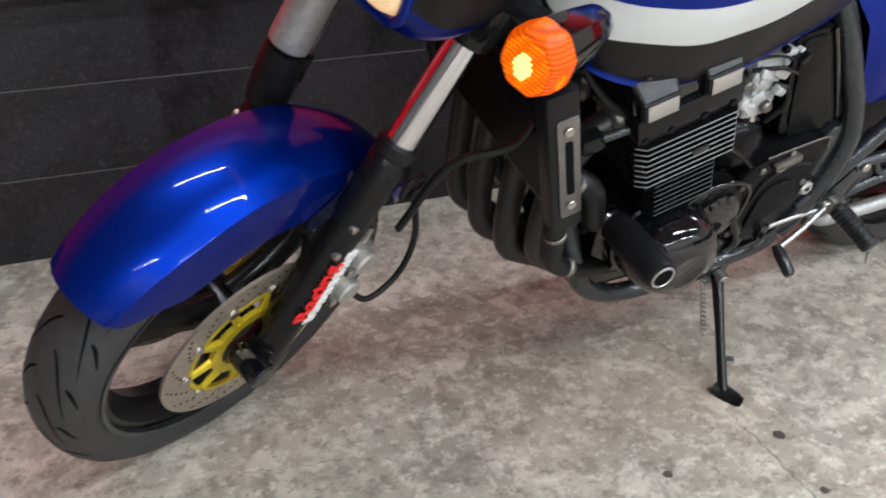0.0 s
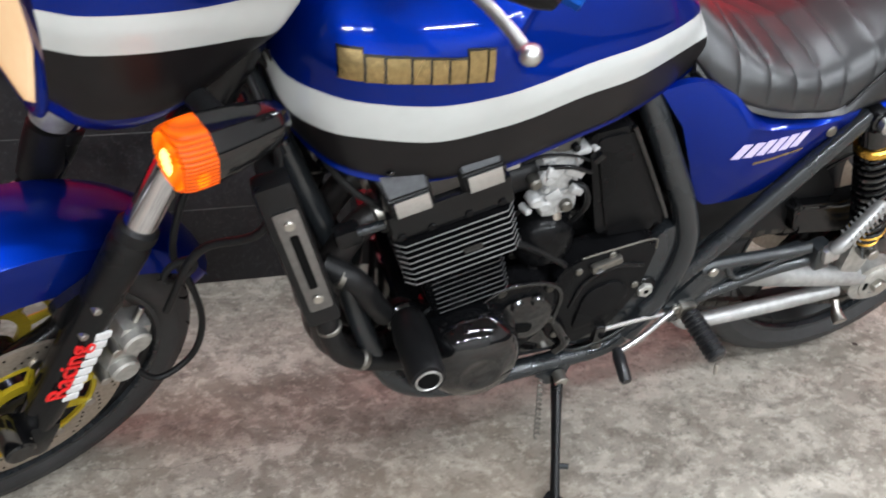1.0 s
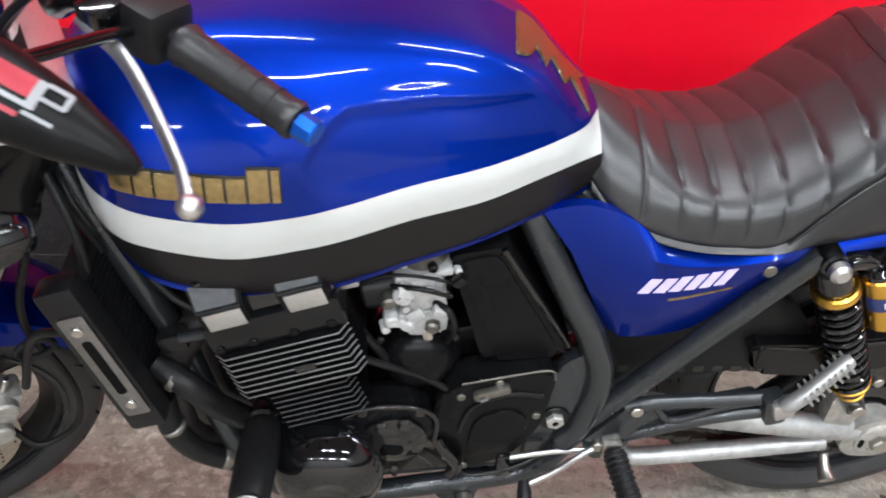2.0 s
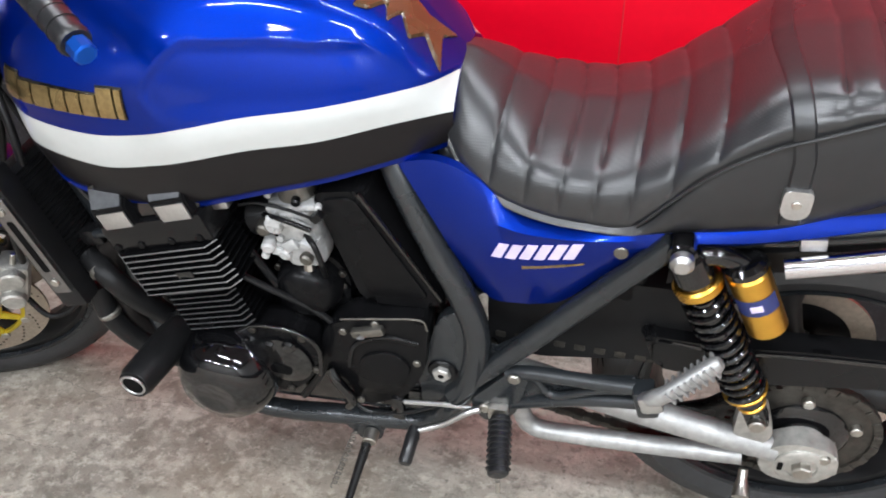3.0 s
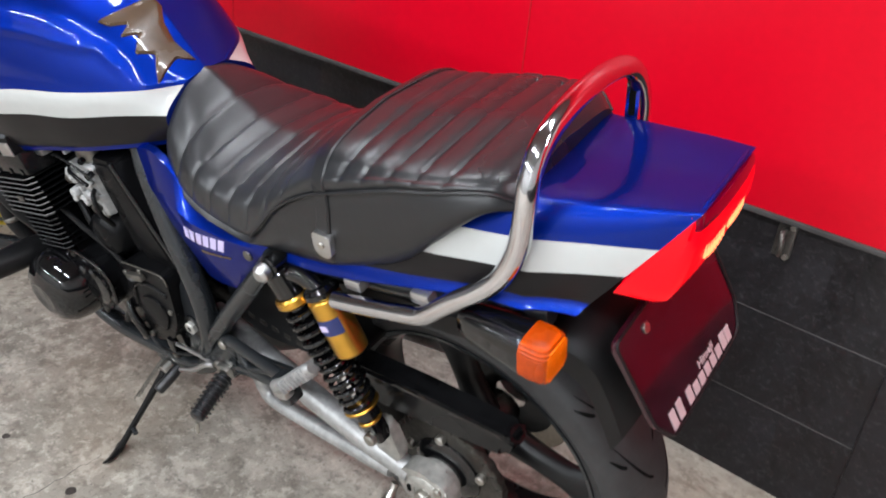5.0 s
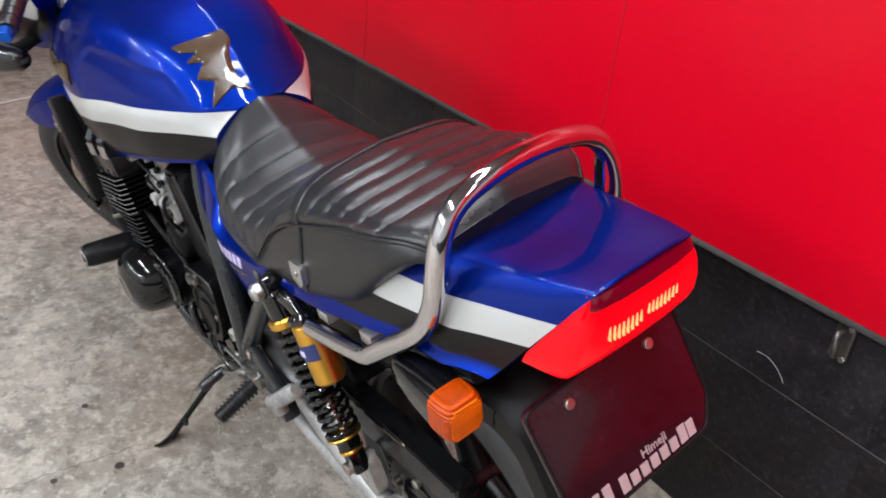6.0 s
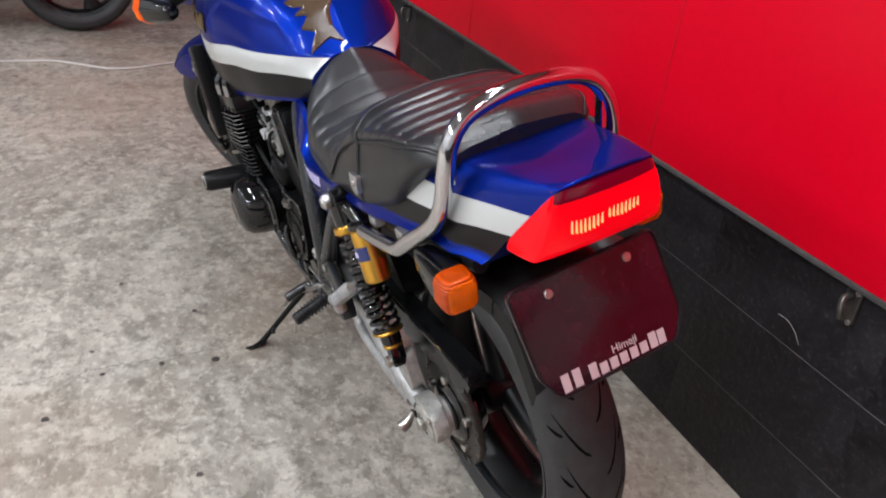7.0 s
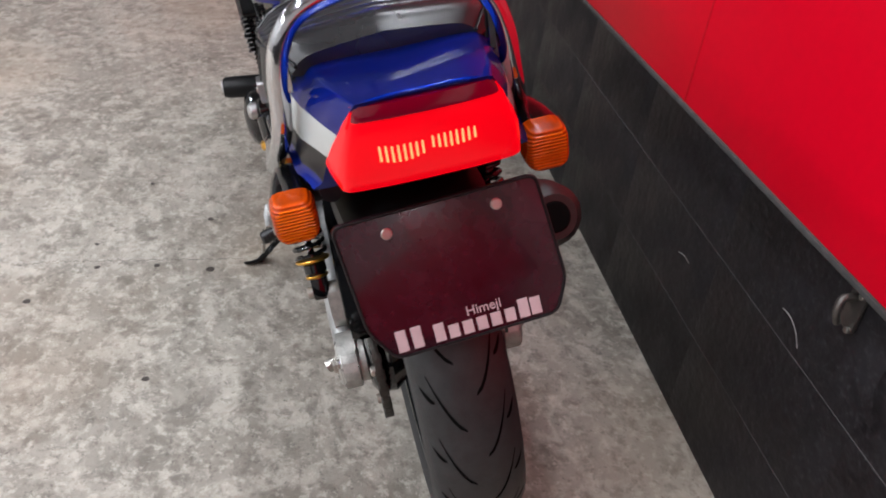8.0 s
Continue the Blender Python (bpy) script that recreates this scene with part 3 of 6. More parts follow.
def disc(c, y, root, xf, r=0.15):
    p = Vector((c[0], y, c[2]))
    part("brake_disc", lathe([(r, -0.0025), (r, 0.0025), (r - 0.042, 0.0025), (r - 0.042, -0.0025)], seg=72, centre=p, closed=True), DISC, root, "worn steel brake disc with drilled holes", xf)
    # black pegs through the uncut disc stand in for the shade of its holes
    b = bmesh.new()
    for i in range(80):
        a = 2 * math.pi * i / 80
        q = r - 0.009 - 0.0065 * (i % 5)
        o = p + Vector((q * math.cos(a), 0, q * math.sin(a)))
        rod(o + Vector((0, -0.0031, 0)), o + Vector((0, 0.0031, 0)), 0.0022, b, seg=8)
    part("disc_hole_shade", b, HOLLOWSHADE, root, xf=xf)
    part("disc_carrier", lathe([(0.068, -0.004), (0.068, 0.004), (0.05, 0.004), (0.05, -0.004)], seg=40, centre=p, closed=True), YELLOW, root, "yellow-gold disc carrier", xf)
    part("carrier_ring", lathe([(0.107, -0.003), (0.107, 0.003), (0.1, 0.003), (0.1, -0.003)], seg=48, centre=p, closed=True), YELLOW, root, xf=xf)
    for i in range(10):
        a = 2 * math.pi * i / 10
        for tw in (-0.17, 0.17):
            p0 = p + Vector((0.056 * math.cos(a + tw * 0.6), 0, 0.056 * math.sin(a + tw * 0.6)))
            p1 = p + Vector((0.11 * math.cos(a + 0.02), 0, 0.11 * math.sin(a + 0.02)))
            part("carrier_arm", tube([p0, p1], 0.0052, None, 8, smooth=False, flat=0.7), YELLOW, root, xf=xf)
    for i in range(10):
        a = 2 * math.pi * i / 10
        o = p + Vector((0.11 * math.cos(a), 0, 0.11 * math.sin(a)))
        part("disc_button", rod(o + Vector((0, -0.006, 0)), o + Vector((0, 0.006, 0)), 0.0085, seg=12), STEEL, root, xf=xf)


disc(AXF, -0.068, front, STEER)
disc(AXF, 0.068, front, STEER)

# fork legs
for s in (-1, 1):
    y = 0.1 * s
    foot = AXF + Vector((0, y, 0))

    def on(d, ahead=0.0, dy=0.0):
        return foot + HEAD * d + AHEAD * ahead + Vector((0, dy, 0))

    leg = part("fork_leg", tube([on(-0.03), on(0.0), on(0.05), on(0.16), on(0.3), on(0.36), on(0.372)], [0.018, 0.025, 0.0275, 0.0275, 0.0265, 0.028, 0.023], seg=20, smooth=False), SATIN, bike, "black fork leg with chrome stanchion", STEER)
    part("dust_seal", rod(on(0.368), on(0.392), 0.0275, seg=20), PLASTIC, leg, xf=STEER)
    part("stanchion", rod(on(0.38), on(0.74), 0.0215, seg=20), CHROME, leg, "bright chrome stanchion", STEER)
    part("axle_clamp", block((0.05, 0.052, 0.075), on(-0.005), (0, 29, 0), 0.012), SATIN, leg, xf=STEER)
    part("axle_cap", rod(on(0.0, 0.034, -0.02 * s), on(0.0, 0.034, 0.04 * s), 0.021, seg=20), GLOSS, leg, xf=STEER)
    for dz in (-0.028, 0.012):
        bolt(on(dz, 0.024, 0.026 * s), (0, s, 0), 0.006, 0.004, leg, xf=STEER)
    part("fender_bracket", slab(round_outline([(on(0.2).x - 0.03, on(0.2).z + 0.05), (on(0.2).x + 0.02, on(0.2).z + 0.07), (on(0.27).x + 0.02, on(0.27).z + 0.03), (on(0.2).x - 0.02, on(0.2).z - 0.03)]), y - 0.012 * s, y - 0.028 * s), SATIN, leg, xf=STEER)

    if s > 0:
        part("fork_cover", tube([on(0.385, 0.02), on(0.39, 0.02), on(0.4, 0.02), on(0.6, 0.02)], [0.02, 0.027, 0.029, 0.029], seg=20, smooth=False), SILVER, leg, "satin grey cover tube", STEER)
        part("cover_rubber", tube([on(0.3, 0.006), on(0.34, 0.01), on(0.386, 0.02)], [0.027, 0.031, 0.028], seg=20), PLASTIC, leg, xf=STEER)
    for k in (0.215, 0.262):
        bolt(on(k, 0.016, 0.012 * s), (0, s, 0), 0.006, 0.013, leg, STEEL, "fender_bolt", STEER)

# black front leg sticker: a white strip of letter-like bars and a red one
left_leg = bpy.data.objects["fork_leg"]
foot = AXF + Vector((0, -0.1, 0))
for i in range(8):
    d = 0.095 + 0.0175 * i
    c = foot + HEAD * d - AHEAD * 0.008 + Vector((0, -0.0265, 0))
    part("sticker_bar", block((0.022, 0.004, 0.0135), c, (0, 21, 0), 0.001), WHITEPRINT, left_leg, xf=STEER)
words("Racing", 0.042, REDPRINT, left_leg, STEER @ Matrix.Translation(foot + HEAD * 0.15 + AHEAD * 0.016 + Vector((0, -0.0275, 0))) @ pose(0, 0, 0, 90, 0, 0) @ pose(0, 0, 0, 0, 0, 64), "sticker_word", 0.0016, "red sticker lettering")

# front mudguard
def mudguard(c, r, half, a0, a1, skirt, xf, name, material, label, parent):
    prof = [(0.0, r), (half * 0.42, r - 0.002), (half * 0.78, r - 0.009), (half * 0.94, r - 0.0155), (half + 0.0025, r - 0.0175), (half + 0.0045, r - 0.0188), (half + 0.0048, r - 0.0205), (half + 0.0015, r - 0.0235), (half + 0.003, r - 0.03), (half + 0.006, r - 0.055), (half + 0.008, r - skirt)]
    bm = bmesh.new()
    rows = []
    n = 44
    for i in range(n + 1):
        t = i / n
        a = radians(a0 + (a1 - a0) * t)
        nose = min(1.0, (t / 0.2)) ** 0.6
        tailw = min(1.0, (1 - t) / 0.12) ** 0.5
        wide = (0.8 + 0.2 * nose) * (0.8 + 0.2 * tailw)
        drop = (0.35 + 0.65 * min(1.0, t / 0.12)) if t < 0.56 else max(0.3, 1.0 - 2.2 * (t - 0.56))
        ring = []
        for y, q in prof:
            qq = r - 0.019 - (r - 0.019 - q) * drop if y > half * 1.001 else q
            ring.append((y * wide, qq))
        full = [(-y, q) for y, q in ring[::-1][:-1]] + ring
        rows.append([bm.verts.new(Vector(c) + Vector((q * math.cos(a), y, q * math.sin(a)))) for y, q in full])
    for p, q in zip(rows, rows[1:]):
        for j in range(len(p) - 1):
            bm.faces.new((p[j], p[j + 1], q[j + 1], q[j]))
    bmesh.ops.recalc_face_normals(bm, faces=bm.faces)
    bmesh.ops.solidify(bm, geom=bm.faces[:], thickness=0.003)
    return part(name, bm, material, parent, label, xf)


mudguard(AXF + Vector((0.01, 0, 0.01)), 0.325, 0.063, 134, 17, 0.095, STEER, "front_mudguard", BLUE, "glossy blue front mudguard with side crease", bike)

# ---- tank ----
# each station: middle bottom, bottom lip, black band foot, white band foot, white band head, flank crease, shoulder, top
TANK = [
    (0.352, [(0, 0.8), (0.055, 0.79), (0.07, 0.795), (0.082, 0.815), (0.087, 0.839), (0.085, 0.868), (0.06, 0.905), (0, 0.915)]),
    (0.372, [(0, 0.775), (0.09, 0.742), (0.108, 0.748), (0.122, 0.77), (0.125, 0.813), (0.12, 0.86), (0.085, 0.918), (0, 0.935)]),
    (0.405, [(0, 0.752), (0.135, 0.714), (0.152, 0.722), (0.166, 0.762), (0.167, 0.81), (0.162, 0.862), (0.105, 0.932), (0, 0.952)]),
    (0.45, [(0, 0.73), (0.16, 0.698), (0.178, 0.706), (0.19, 0.76), (0.193, 0.807), (0.188, 0.862), (0.118, 0.945), (0, 0.967)]),
    (0.53, [(0, 0.72), (0.165, 0.682), (0.186, 0.69), (0.203, 0.754), (0.206, 0.803), (0.198, 0.868), (0.122, 0.957), (0, 0.98)]),
    (0.6, [(0, 0.72), (0.165, 0.686), (0.188, 0.695), (0.204, 0.764), (0.207, 0.81), (0.192, 0.885), (0.122, 0.96), (0, 0.983)]),
    (0.65, [(0, 0.725), (0.16, 0.695), (0.186, 0.705), (0.202, 0.775), (0.203, 0.82), (0.176, 0.902), (0.12, 0.96), (0, 0.982)]),
    (0.72, [(0, 0.735), (0.15, 0.712), (0.174, 0.721), (0.187, 0.788), (0.187, 0.832), (0.156, 0.907), (0.112, 0.955), (0, 0.975)]),
    (0.8, [(0, 0.75), (0.135, 0.728), (0.157, 0.737), (0.166, 0.795), (0.165, 0.838), (0.138, 0.898), (0.1, 0.938), (0, 0.957)]),
    (0.872, [(0, 0.76), (0.11, 0.742), (0.128, 0.75), (0.133, 0.803), (0.131, 0.842), (0.11, 0.88), (0.078, 0.905), (0, 0.918)]),
    (0.918, [(0, 0.765), (0.09, 0.75), (0.102, 0.757), (0.106, 0.804), (0.095, 0.842), (0.079, 0.854), (0.05, 0.864), (0, 0.871)]),
    (0.945, [(0, 0.768), (0.075, 0.756), (0.086, 0.763), (0.09, 0.804), (0.046, 0.836), (0.034, 0.839), (0.02, 0.841), (0, 0.842)]),
]


def ease(t):
    t = min(1.0, max(0.0, t))
    return t * t * (3 - 2 * t)


def knee(x, curve):
    """The flank steps in below a creased edge, for the rider's knee."""
    edge = float(np.interp(x, (0.6, 0.62, 0.64, 0.66, 0.75, 0.85, 0.89, 0.93), (0.85, 0.878, 0.901, 0.912, 0.909, 0.896, 0.868, 0.84)))
    shoulder = float(np.interp(x, (0.6, 0.7, 0.8, 0.872), (0.962, 0.957, 0.938, 0.906)))
    out = []
    for i, (y, z) in enumerate(curve):
        y, z = float(y), float(z)
        if i > len(curve) * 0.5:
            fold = 0.604 + max(0.0, 0.87 - z) * 0.45
            along = ease((x - fold) / 0.014) * ease((0.93 - x) / 0.05)
            low = ease((z - 0.822) / 0.03)
            y -= 0.003 * along * ease((edge - z) / 0.02 + 0.3) * low
            lip = math.exp(-((z - edge - 0.003) / 0.0055) ** 2) * ease((x - 0.6) / 0.02) * ease((0.91 - x) / 0.05)
            y += 0.001 * max(lip, math.exp(-((x - fold + 0.002) / 0.005) ** 2) * low * ease((edge + 0.006 - z) / 0.01))
            y += 0.0022 * math.exp(-((z - shoulder) / 0.007) ** 2) * ease((x - 0.5) / 0.1) * ease((y - 0.04) / 0.03)
        out.append((y, z))
    return out


tank = part("fuel_tank", loft(TANK, 20, 24, [0, 0, 1, 2, 0, 0, 0], relief=knee), BLUE, bike, "glossy blue fuel tank with white and black flank stripe", mats=[BLUE, BLACKPAINT, WHITE])


def flank(ob, x, z, side):
    """Where a ray from outside meets a body's flank: half width there."""
    hit, p, n, _ = ob.ray_cast(Vector((x, side * 1.0, z)), Vector((0, -side, 0)))
    return p if hit else Vector((x, side * 0.15, z))


def decal(name, outline, ob, side, material, parent, lift=0.0008, fine=3):
    """A thin print that follows a flank: outline in x and z, four corners."""
    bm = bmesh.new()
    a, b, c, d = [Vector(q) for q in outline]
    grid = []
    for i in range(fine + 1):
        row = []
        for j in range(fine + 1):
            u, v = i / fine, j / fine
            q = a.lerp(b, u).lerp(d.lerp(c, u), v)
            p = flank(ob, q[0], q[1], side)
            row.append(bm.verts.new(p + Vector((0, side * lift, 0))))
        grid.append(row)
    for r, s2 in zip(grid, grid[1:]):
        for j in range(fine):
            bm.faces.new((r[j], r[j + 1], s2[j + 1], s2[j]))
    bmesh.ops.recalc_face_normals(bm, faces=bm.faces)
    bmesh.ops.solidify(bm, geom=bm.faces[:], thickness=lift * 0.9)
    return part(name, bm, material, parent)


bpy.context.view_layer.update()
# raised emblem on each flank: eight plain gold blocks the size of its letters, on a black ground
for s in (-1, 1):
    emblem = None
    left = 0.4215
    for wide, tall in ((0.027, 0.031), (0.021, 0.026), (0.028, 0.026), (0.021, 0.026), (0.02, 0.026), (0.021, 0.026), (0.0225, 0.035), (0.0105, 0.035)):
        lo, right = 0.8365 - 0.03 * (left - 0.4215), left + wide - 0.003
        edge = decal("emblem_edge", [(left - 0.0016, lo - 0.002), (right + 0.0016, lo - 0.002), (right + 0.0016, lo + tall + 0.002), (left - 0.0016, lo + tall + 0.002)], tank, s, GLOSS, emblem or tank, 0.0016, 5)
        if emblem is None:
            emblem = edge
            emblem.name = "emblem"
            emblem["label"] = "gold raised emblem with black edge"
        decal("emblem_block", [(left, lo), (right, lo), (right, lo + tall), (left, lo + tall)], tank, s, GOLDPRINT, emblem, 0.0042, 5)
        left += wide

# gel pad on the tank's rear: arms to the front, two spikes to the seat
PAD_EDGE = [(0.833, -0.087), (0.838, -0.052), (0.842, -0.022), (0.846, 0.004), (0.866, 0.006), (0.884, -0.01), (0.905, -0.016), (0.934, -0.004), (0.92, -0.03), (0.928, -0.078), (0.915, -0.066), (0.905, -0.053), (0.892, -0.078), (0.879, -0.055), (0.869, -0.08), (0.862, -0.056), (0.849, -0.08)]
pad = bmesh.new()
pad.faces.new([pad.verts.new((x, y, 1.2)) for x, y in round_outline(PAD_EDGE, 0.004, 3)])
bmesh.ops.triangulate(pad, faces=pad.faces[:])
for _ in range(3):
    bmesh.ops.subdivide_edges(pad, edges=[e for e in pad.edges if e.calc_length() > 0.004], cuts=1, use_grid_fill=True)
    bmesh.ops.triangulate(pad, faces=pad.faces[:])
bpy.context.view_layer.update()
for v in pad.verts:
    hit, p, n, _ = tank.ray_cast(v.co, Vector((0, 0, -1)))
    v.co = (p if hit else v.co) + (n if hit else Vector()) * (0.0008 if v.is_boundary else 0.0036)
part("tank_pad", pad, PAD, tank, "brown glossy gel pad on the tank")
part("filler_cap", lathe([(0, 0.016), (0.026, 0.016), (0.034, 0.012), (0.036, 0.0), (0.036, -0.01)], centre=(0.56, 0, 0.979), axis="z"), CHROME, tank)

# ---- seat ----
SEAT = [
    (0.938, [(0, 0.846), (0.04, 0.834), (0.08, 0.797), (0.096, 0.768), (0.09, 0.75), (0, 0.748)]),
    (0.96, [(0, 0.84), (0.056, 0.822), (0.102, 0.785), (0.119, 0.745), (0.108, 0.735), (0, 0.733)]),
    (1.0, [(0, 0.818), (0.075, 0.800), (0.12, 0.767), (0.138, 0.725), (0.126, 0.716), (0, 0.714)]),
    (1.05, [(0, 0.793), (0.085, 0.778), (0.137, 0.757), (0.149, 0.712), (0.136, 0.704), (0, 0.703)]),
    (1.11, [(0, 0.786), (0.09, 0.772), (0.143, 0.75), (0.153, 0.706), (0.141, 0.7), (0, 0.698)]),
    (1.17, [(0, 0.802), (0.09, 0.788), (0.143, 0.762), (0.155, 0.714), (0.146, 0.702), (0, 0.70)]),
    (1.235, [(0, 0.842), (0.09, 0.831), (0.137, 0.814), (0.153, 0.787), (0.149, 0.71), (0, 0.705)]),
    (1.295, [(0, 0.888), (0.1, 0.88), (0.138, 0.859), (0.151, 0.83), (0.15, 0.721), (0, 0.715)]),
    (1.34, [(0, 0.902), (0.103, 0.893), (0.138, 0.875), (0.15, 0.85), (0.148, 0.733), (0, 0.73)]),
    (1.43, [(0, 0.917), (0.105, 0.908), (0.135, 0.899), (0.146, 0.886), (0.142, 0.777), (0, 0.775)]),
    (1.48, [(0, 0.926), (0.104, 0.917), (0.131, 0.91), (0.142, 0.9), (0.14, 0.826), (0, 0.82)]),
    (1.52, [(0, 0.934), (0.1, 0.925), (0.125, 0.919), (0.135, 0.911), (0.136, 0.866), (0, 0.85)]),
    (1.552, [(0, 0.937), (0.091, 0.928), (0.113, 0.922), (0.122, 0.914), (0.122, 0.89), (0, 0.88)]),
    (1.575, [(0, 0.925), (0.078, 0.917), (0.098, 0.911), (0.106, 0.903), (0.104, 0.892), (0, 0.888)]),
]
RIBS = [1.0, 1.043, 1.084, 1.124, 1.165, 1.207, 1.25, 1.355, 1.39, 1.426, 1.463, 1.502]


def quilt(x, curve):
    out = []
    m = len(curve)
    for i, (y, z) in enumerate(curve):
        f = i / (m - 1)
        on = 1.0 if f < 0.5 else max(0.0, 1 - (f - 0.5) / 0.09)
        shift = 0.02 * (f - 0.25)
        cut = sum(math.exp(-abs((x + shift * (1 if q < 1.3 else 0.4)) - q) / 0.0048) for q in RIBS)
        cut = 0.0055 * min(cut, 1.0) * on
        seam = 0.003 * math.exp(-((f - 0.6) / 0.02) ** 2)
        out.append((max(0.0, float(y) - (cut * 0.7 + seam) * (1 if f > 0.12 else 0)), float(z) - cut * (0.9 if f < 0.3 else 0.3)))
    return out


def leather():
    m = shader("black_seat_vinyl", (0.015, 0.0155, 0.017), 0.29, 0, 0, spec=0.62, vary=0.2, grain=200, stain=5)
    n, k = m.node_tree.nodes, m.node_tree.links.new
    geo, v, h, bn = n.new("ShaderNodeTexCoord"), n.new("ShaderNodeTexVoronoi"), n.new("ShaderNodeBump"), n.new("ShaderNodeTexNoise")
    v.inputs["Scale"].default_value, v.inputs["Randomness"].default_value = 380, 0.15
    bn.inputs["Scale"].default_value = 30
    k(geo.outputs["Object"], v.inputs["Vector"]), k(geo.outputs["Object"], bn.inputs["Vector"])
    add = n.new("ShaderNodeMath")
    add.operation = "ADD"
    k(v.outputs["Distance"], add.inputs[0]), k(bn.outputs[0], add.inputs[1])
    k(add.outputs[0], h.inputs["Height"])
    h.inputs["Strength"].default_value, h.inputs["Distance"].default_value = 0.16, 0.0012
    k(h.outputs[0], n["Principled BSDF"].inputs["Normal"])
    return m


VINYL = leather()
SKIRT = shader("smooth_black_vinyl", (0.011, 0.0112, 0.0125), 0.33, vary=0.15, bump=0.15, bump_scale=90)
saddle = loft(SEAT, 26, 8, [0, 0, 0, 1, 1], relief=quilt)
for f in saddle.faces:
    if f.calc_center_median().x < 1.168:
        f.material_index = 0
seat = part("seat", saddle, VINYL, bike, "black quilted vinyl saddle with cross ribs and strap", mats=[VINYL, SKIRT])
for s in (-1, 1):
    line = [(x, s * (prof[3][0] + 0.0015), prof[3][1] + 0.001) for x, prof in SEAT[5:]]
    part("piping", tube(line, 0.0021, seg=8), SKIRT, seat)
# strap over the seat with a steel plate at each end
strap = bmesh.new()
bpy.context.view_layer.update()
rows = []
for a in np.linspace(-104, 104, 61):
    d = Vector((0, math.sin(radians(a)), math.cos(radians(a))))
    fade = min(1.0, abs(a) / 75)
    mid = 1.3 + 0.027 * fade * fade
    row = []
    for dx in (-0.0115, -0.009, 0.009, 0.0115):
        o = Vector((mid + dx, 0, 0.785))
        hit, p, n, _ = seat.ray_cast(o + d * 0.4, -d)
        row.append(strap.verts.new((p if hit else o + d * 0.1) + d * (0.0035 if abs(dx) < 0.01 else 0.0012)))
    rows.append(row)
for a, b in zip(rows, rows[1:]):
    for j in range(3):
        strap.faces.new((a[j], a[j + 1], b[j + 1], b[j]))
bmesh.ops.recalc_face_normals(strap, faces=strap.faces)
strap = part("strap", strap, SKIRT, seat, "black seat strap")
for s in (-1, 1):
    plate = part("strap_plate", slab(round_outline([(1.313, 0.794), (1.343, 0.794), (1.343, 0.766), (1.336, 0.757), (1.32, 0.757), (1.313, 0.766)], 0.007), s * 0.152, s * 0.168, 0.001), ALU, seat, "dull metal strap plate")
    part("rivet", rod((1.328, s * 0.166, 0.777), (1.328, s * 0.171, 0.777), 0.005, seg=12), STEEL, plate)

# ---- side covers ----
for s in (-1, 1):
    bm = bmesh.new()
    # a ridge line splits the cover into an upper sloping face and a lower face
    up = [(0.878, 0.742), (0.93, 0.756), (0.985, 0.738), (1.03, 0.705), (1.1, 0.698), (1.15, 0.704), (1.206, 0.711)]
    mid = [(0.915, 0.694), (0.96, 0.694), (1.005, 0.697), (1.045, 0.692), (1.1, 0.69), (1.15, 0.693), (1.205, 0.702)]
    low = [(0.978, 0.562), (1.0, 0.546), (1.03, 0.549), (1.06, 0.556), (1.095, 0.573), (1.14, 0.628), (1.2, 0.695)]
    yu = [0.118, 0.126, 0.134, 0.146, 0.15, 0.152, 0.153]
    ym = [0.138, 0.15, 0.16, 0.166, 0.165, 0.162, 0.156]
    yl = [0.132, 0.136, 0.14, 0.143, 0.146, 0.15, 0.153]
    rows = []
    for (a, b, c, p, q, r) in zip(up, mid, low, yu, ym, yl):
        col = spline([(a[0], p - 0.012, a[1] + 0.001), (a[0], p, a[1]), (b[0], q, b[1]), ((b[0] + c[0]) / 2, (q + r) / 2 + 0.004, (b[1] + c[1]) / 2), (c[0], r, c[1]), (c[0], r - 0.012, c[1] - 0.001)], 1)
        rows.append(col)
    rows = list(zip(*[spline([r[i] for r in rows], 4) for i in range(len(rows[0]))]))
    vs = [[bm.verts.new((float(p[0]), s * float(p[1]), float(p[2]))) for p in r] for r in rows]
    for a, b in zip(vs, vs[1:]):
        for j in range(len(a) - 1):
            bm.faces.new((a[j], a[j + 1], b[j + 1], b[j]))
    bmesh.ops.recalc_face_normals(bm, faces=bm.faces)
    bmesh.ops.solidify(bm, geom=bm.faces[:], thickness=0.003)
    cover = part("side_cover", bm, BLUE, bike, "glossy blue plastic side cover with lilac decal")
    part("cover_screw", rod((1.157, s * 0.155, 0.676), (1.157, s * 0.163, 0.676), 0.009, seg=14), DARKSTEEL, cover)
    # decal as plain slanted bars
    bpy.context.view_layer.update()
    for i in range(6):
        x, z = 1.013 + 0.0178 * i, 0.6405 + 0.0033 * i
        decal("decal_block", [(x - 0.012, z), (x + 0.001, z + 0.0015), (x + 0.012, z + 0.0285), (x - 0.001, z + 0.027)], cover, s, LILAC, cover, 0.001)
    decal("decal_script", [(1.04, 0.629), (1.115, 0.65), (1.116, 0.6535), (1.04, 0.6335)], cover, s, GOLDPRINT, cover, 0.001)

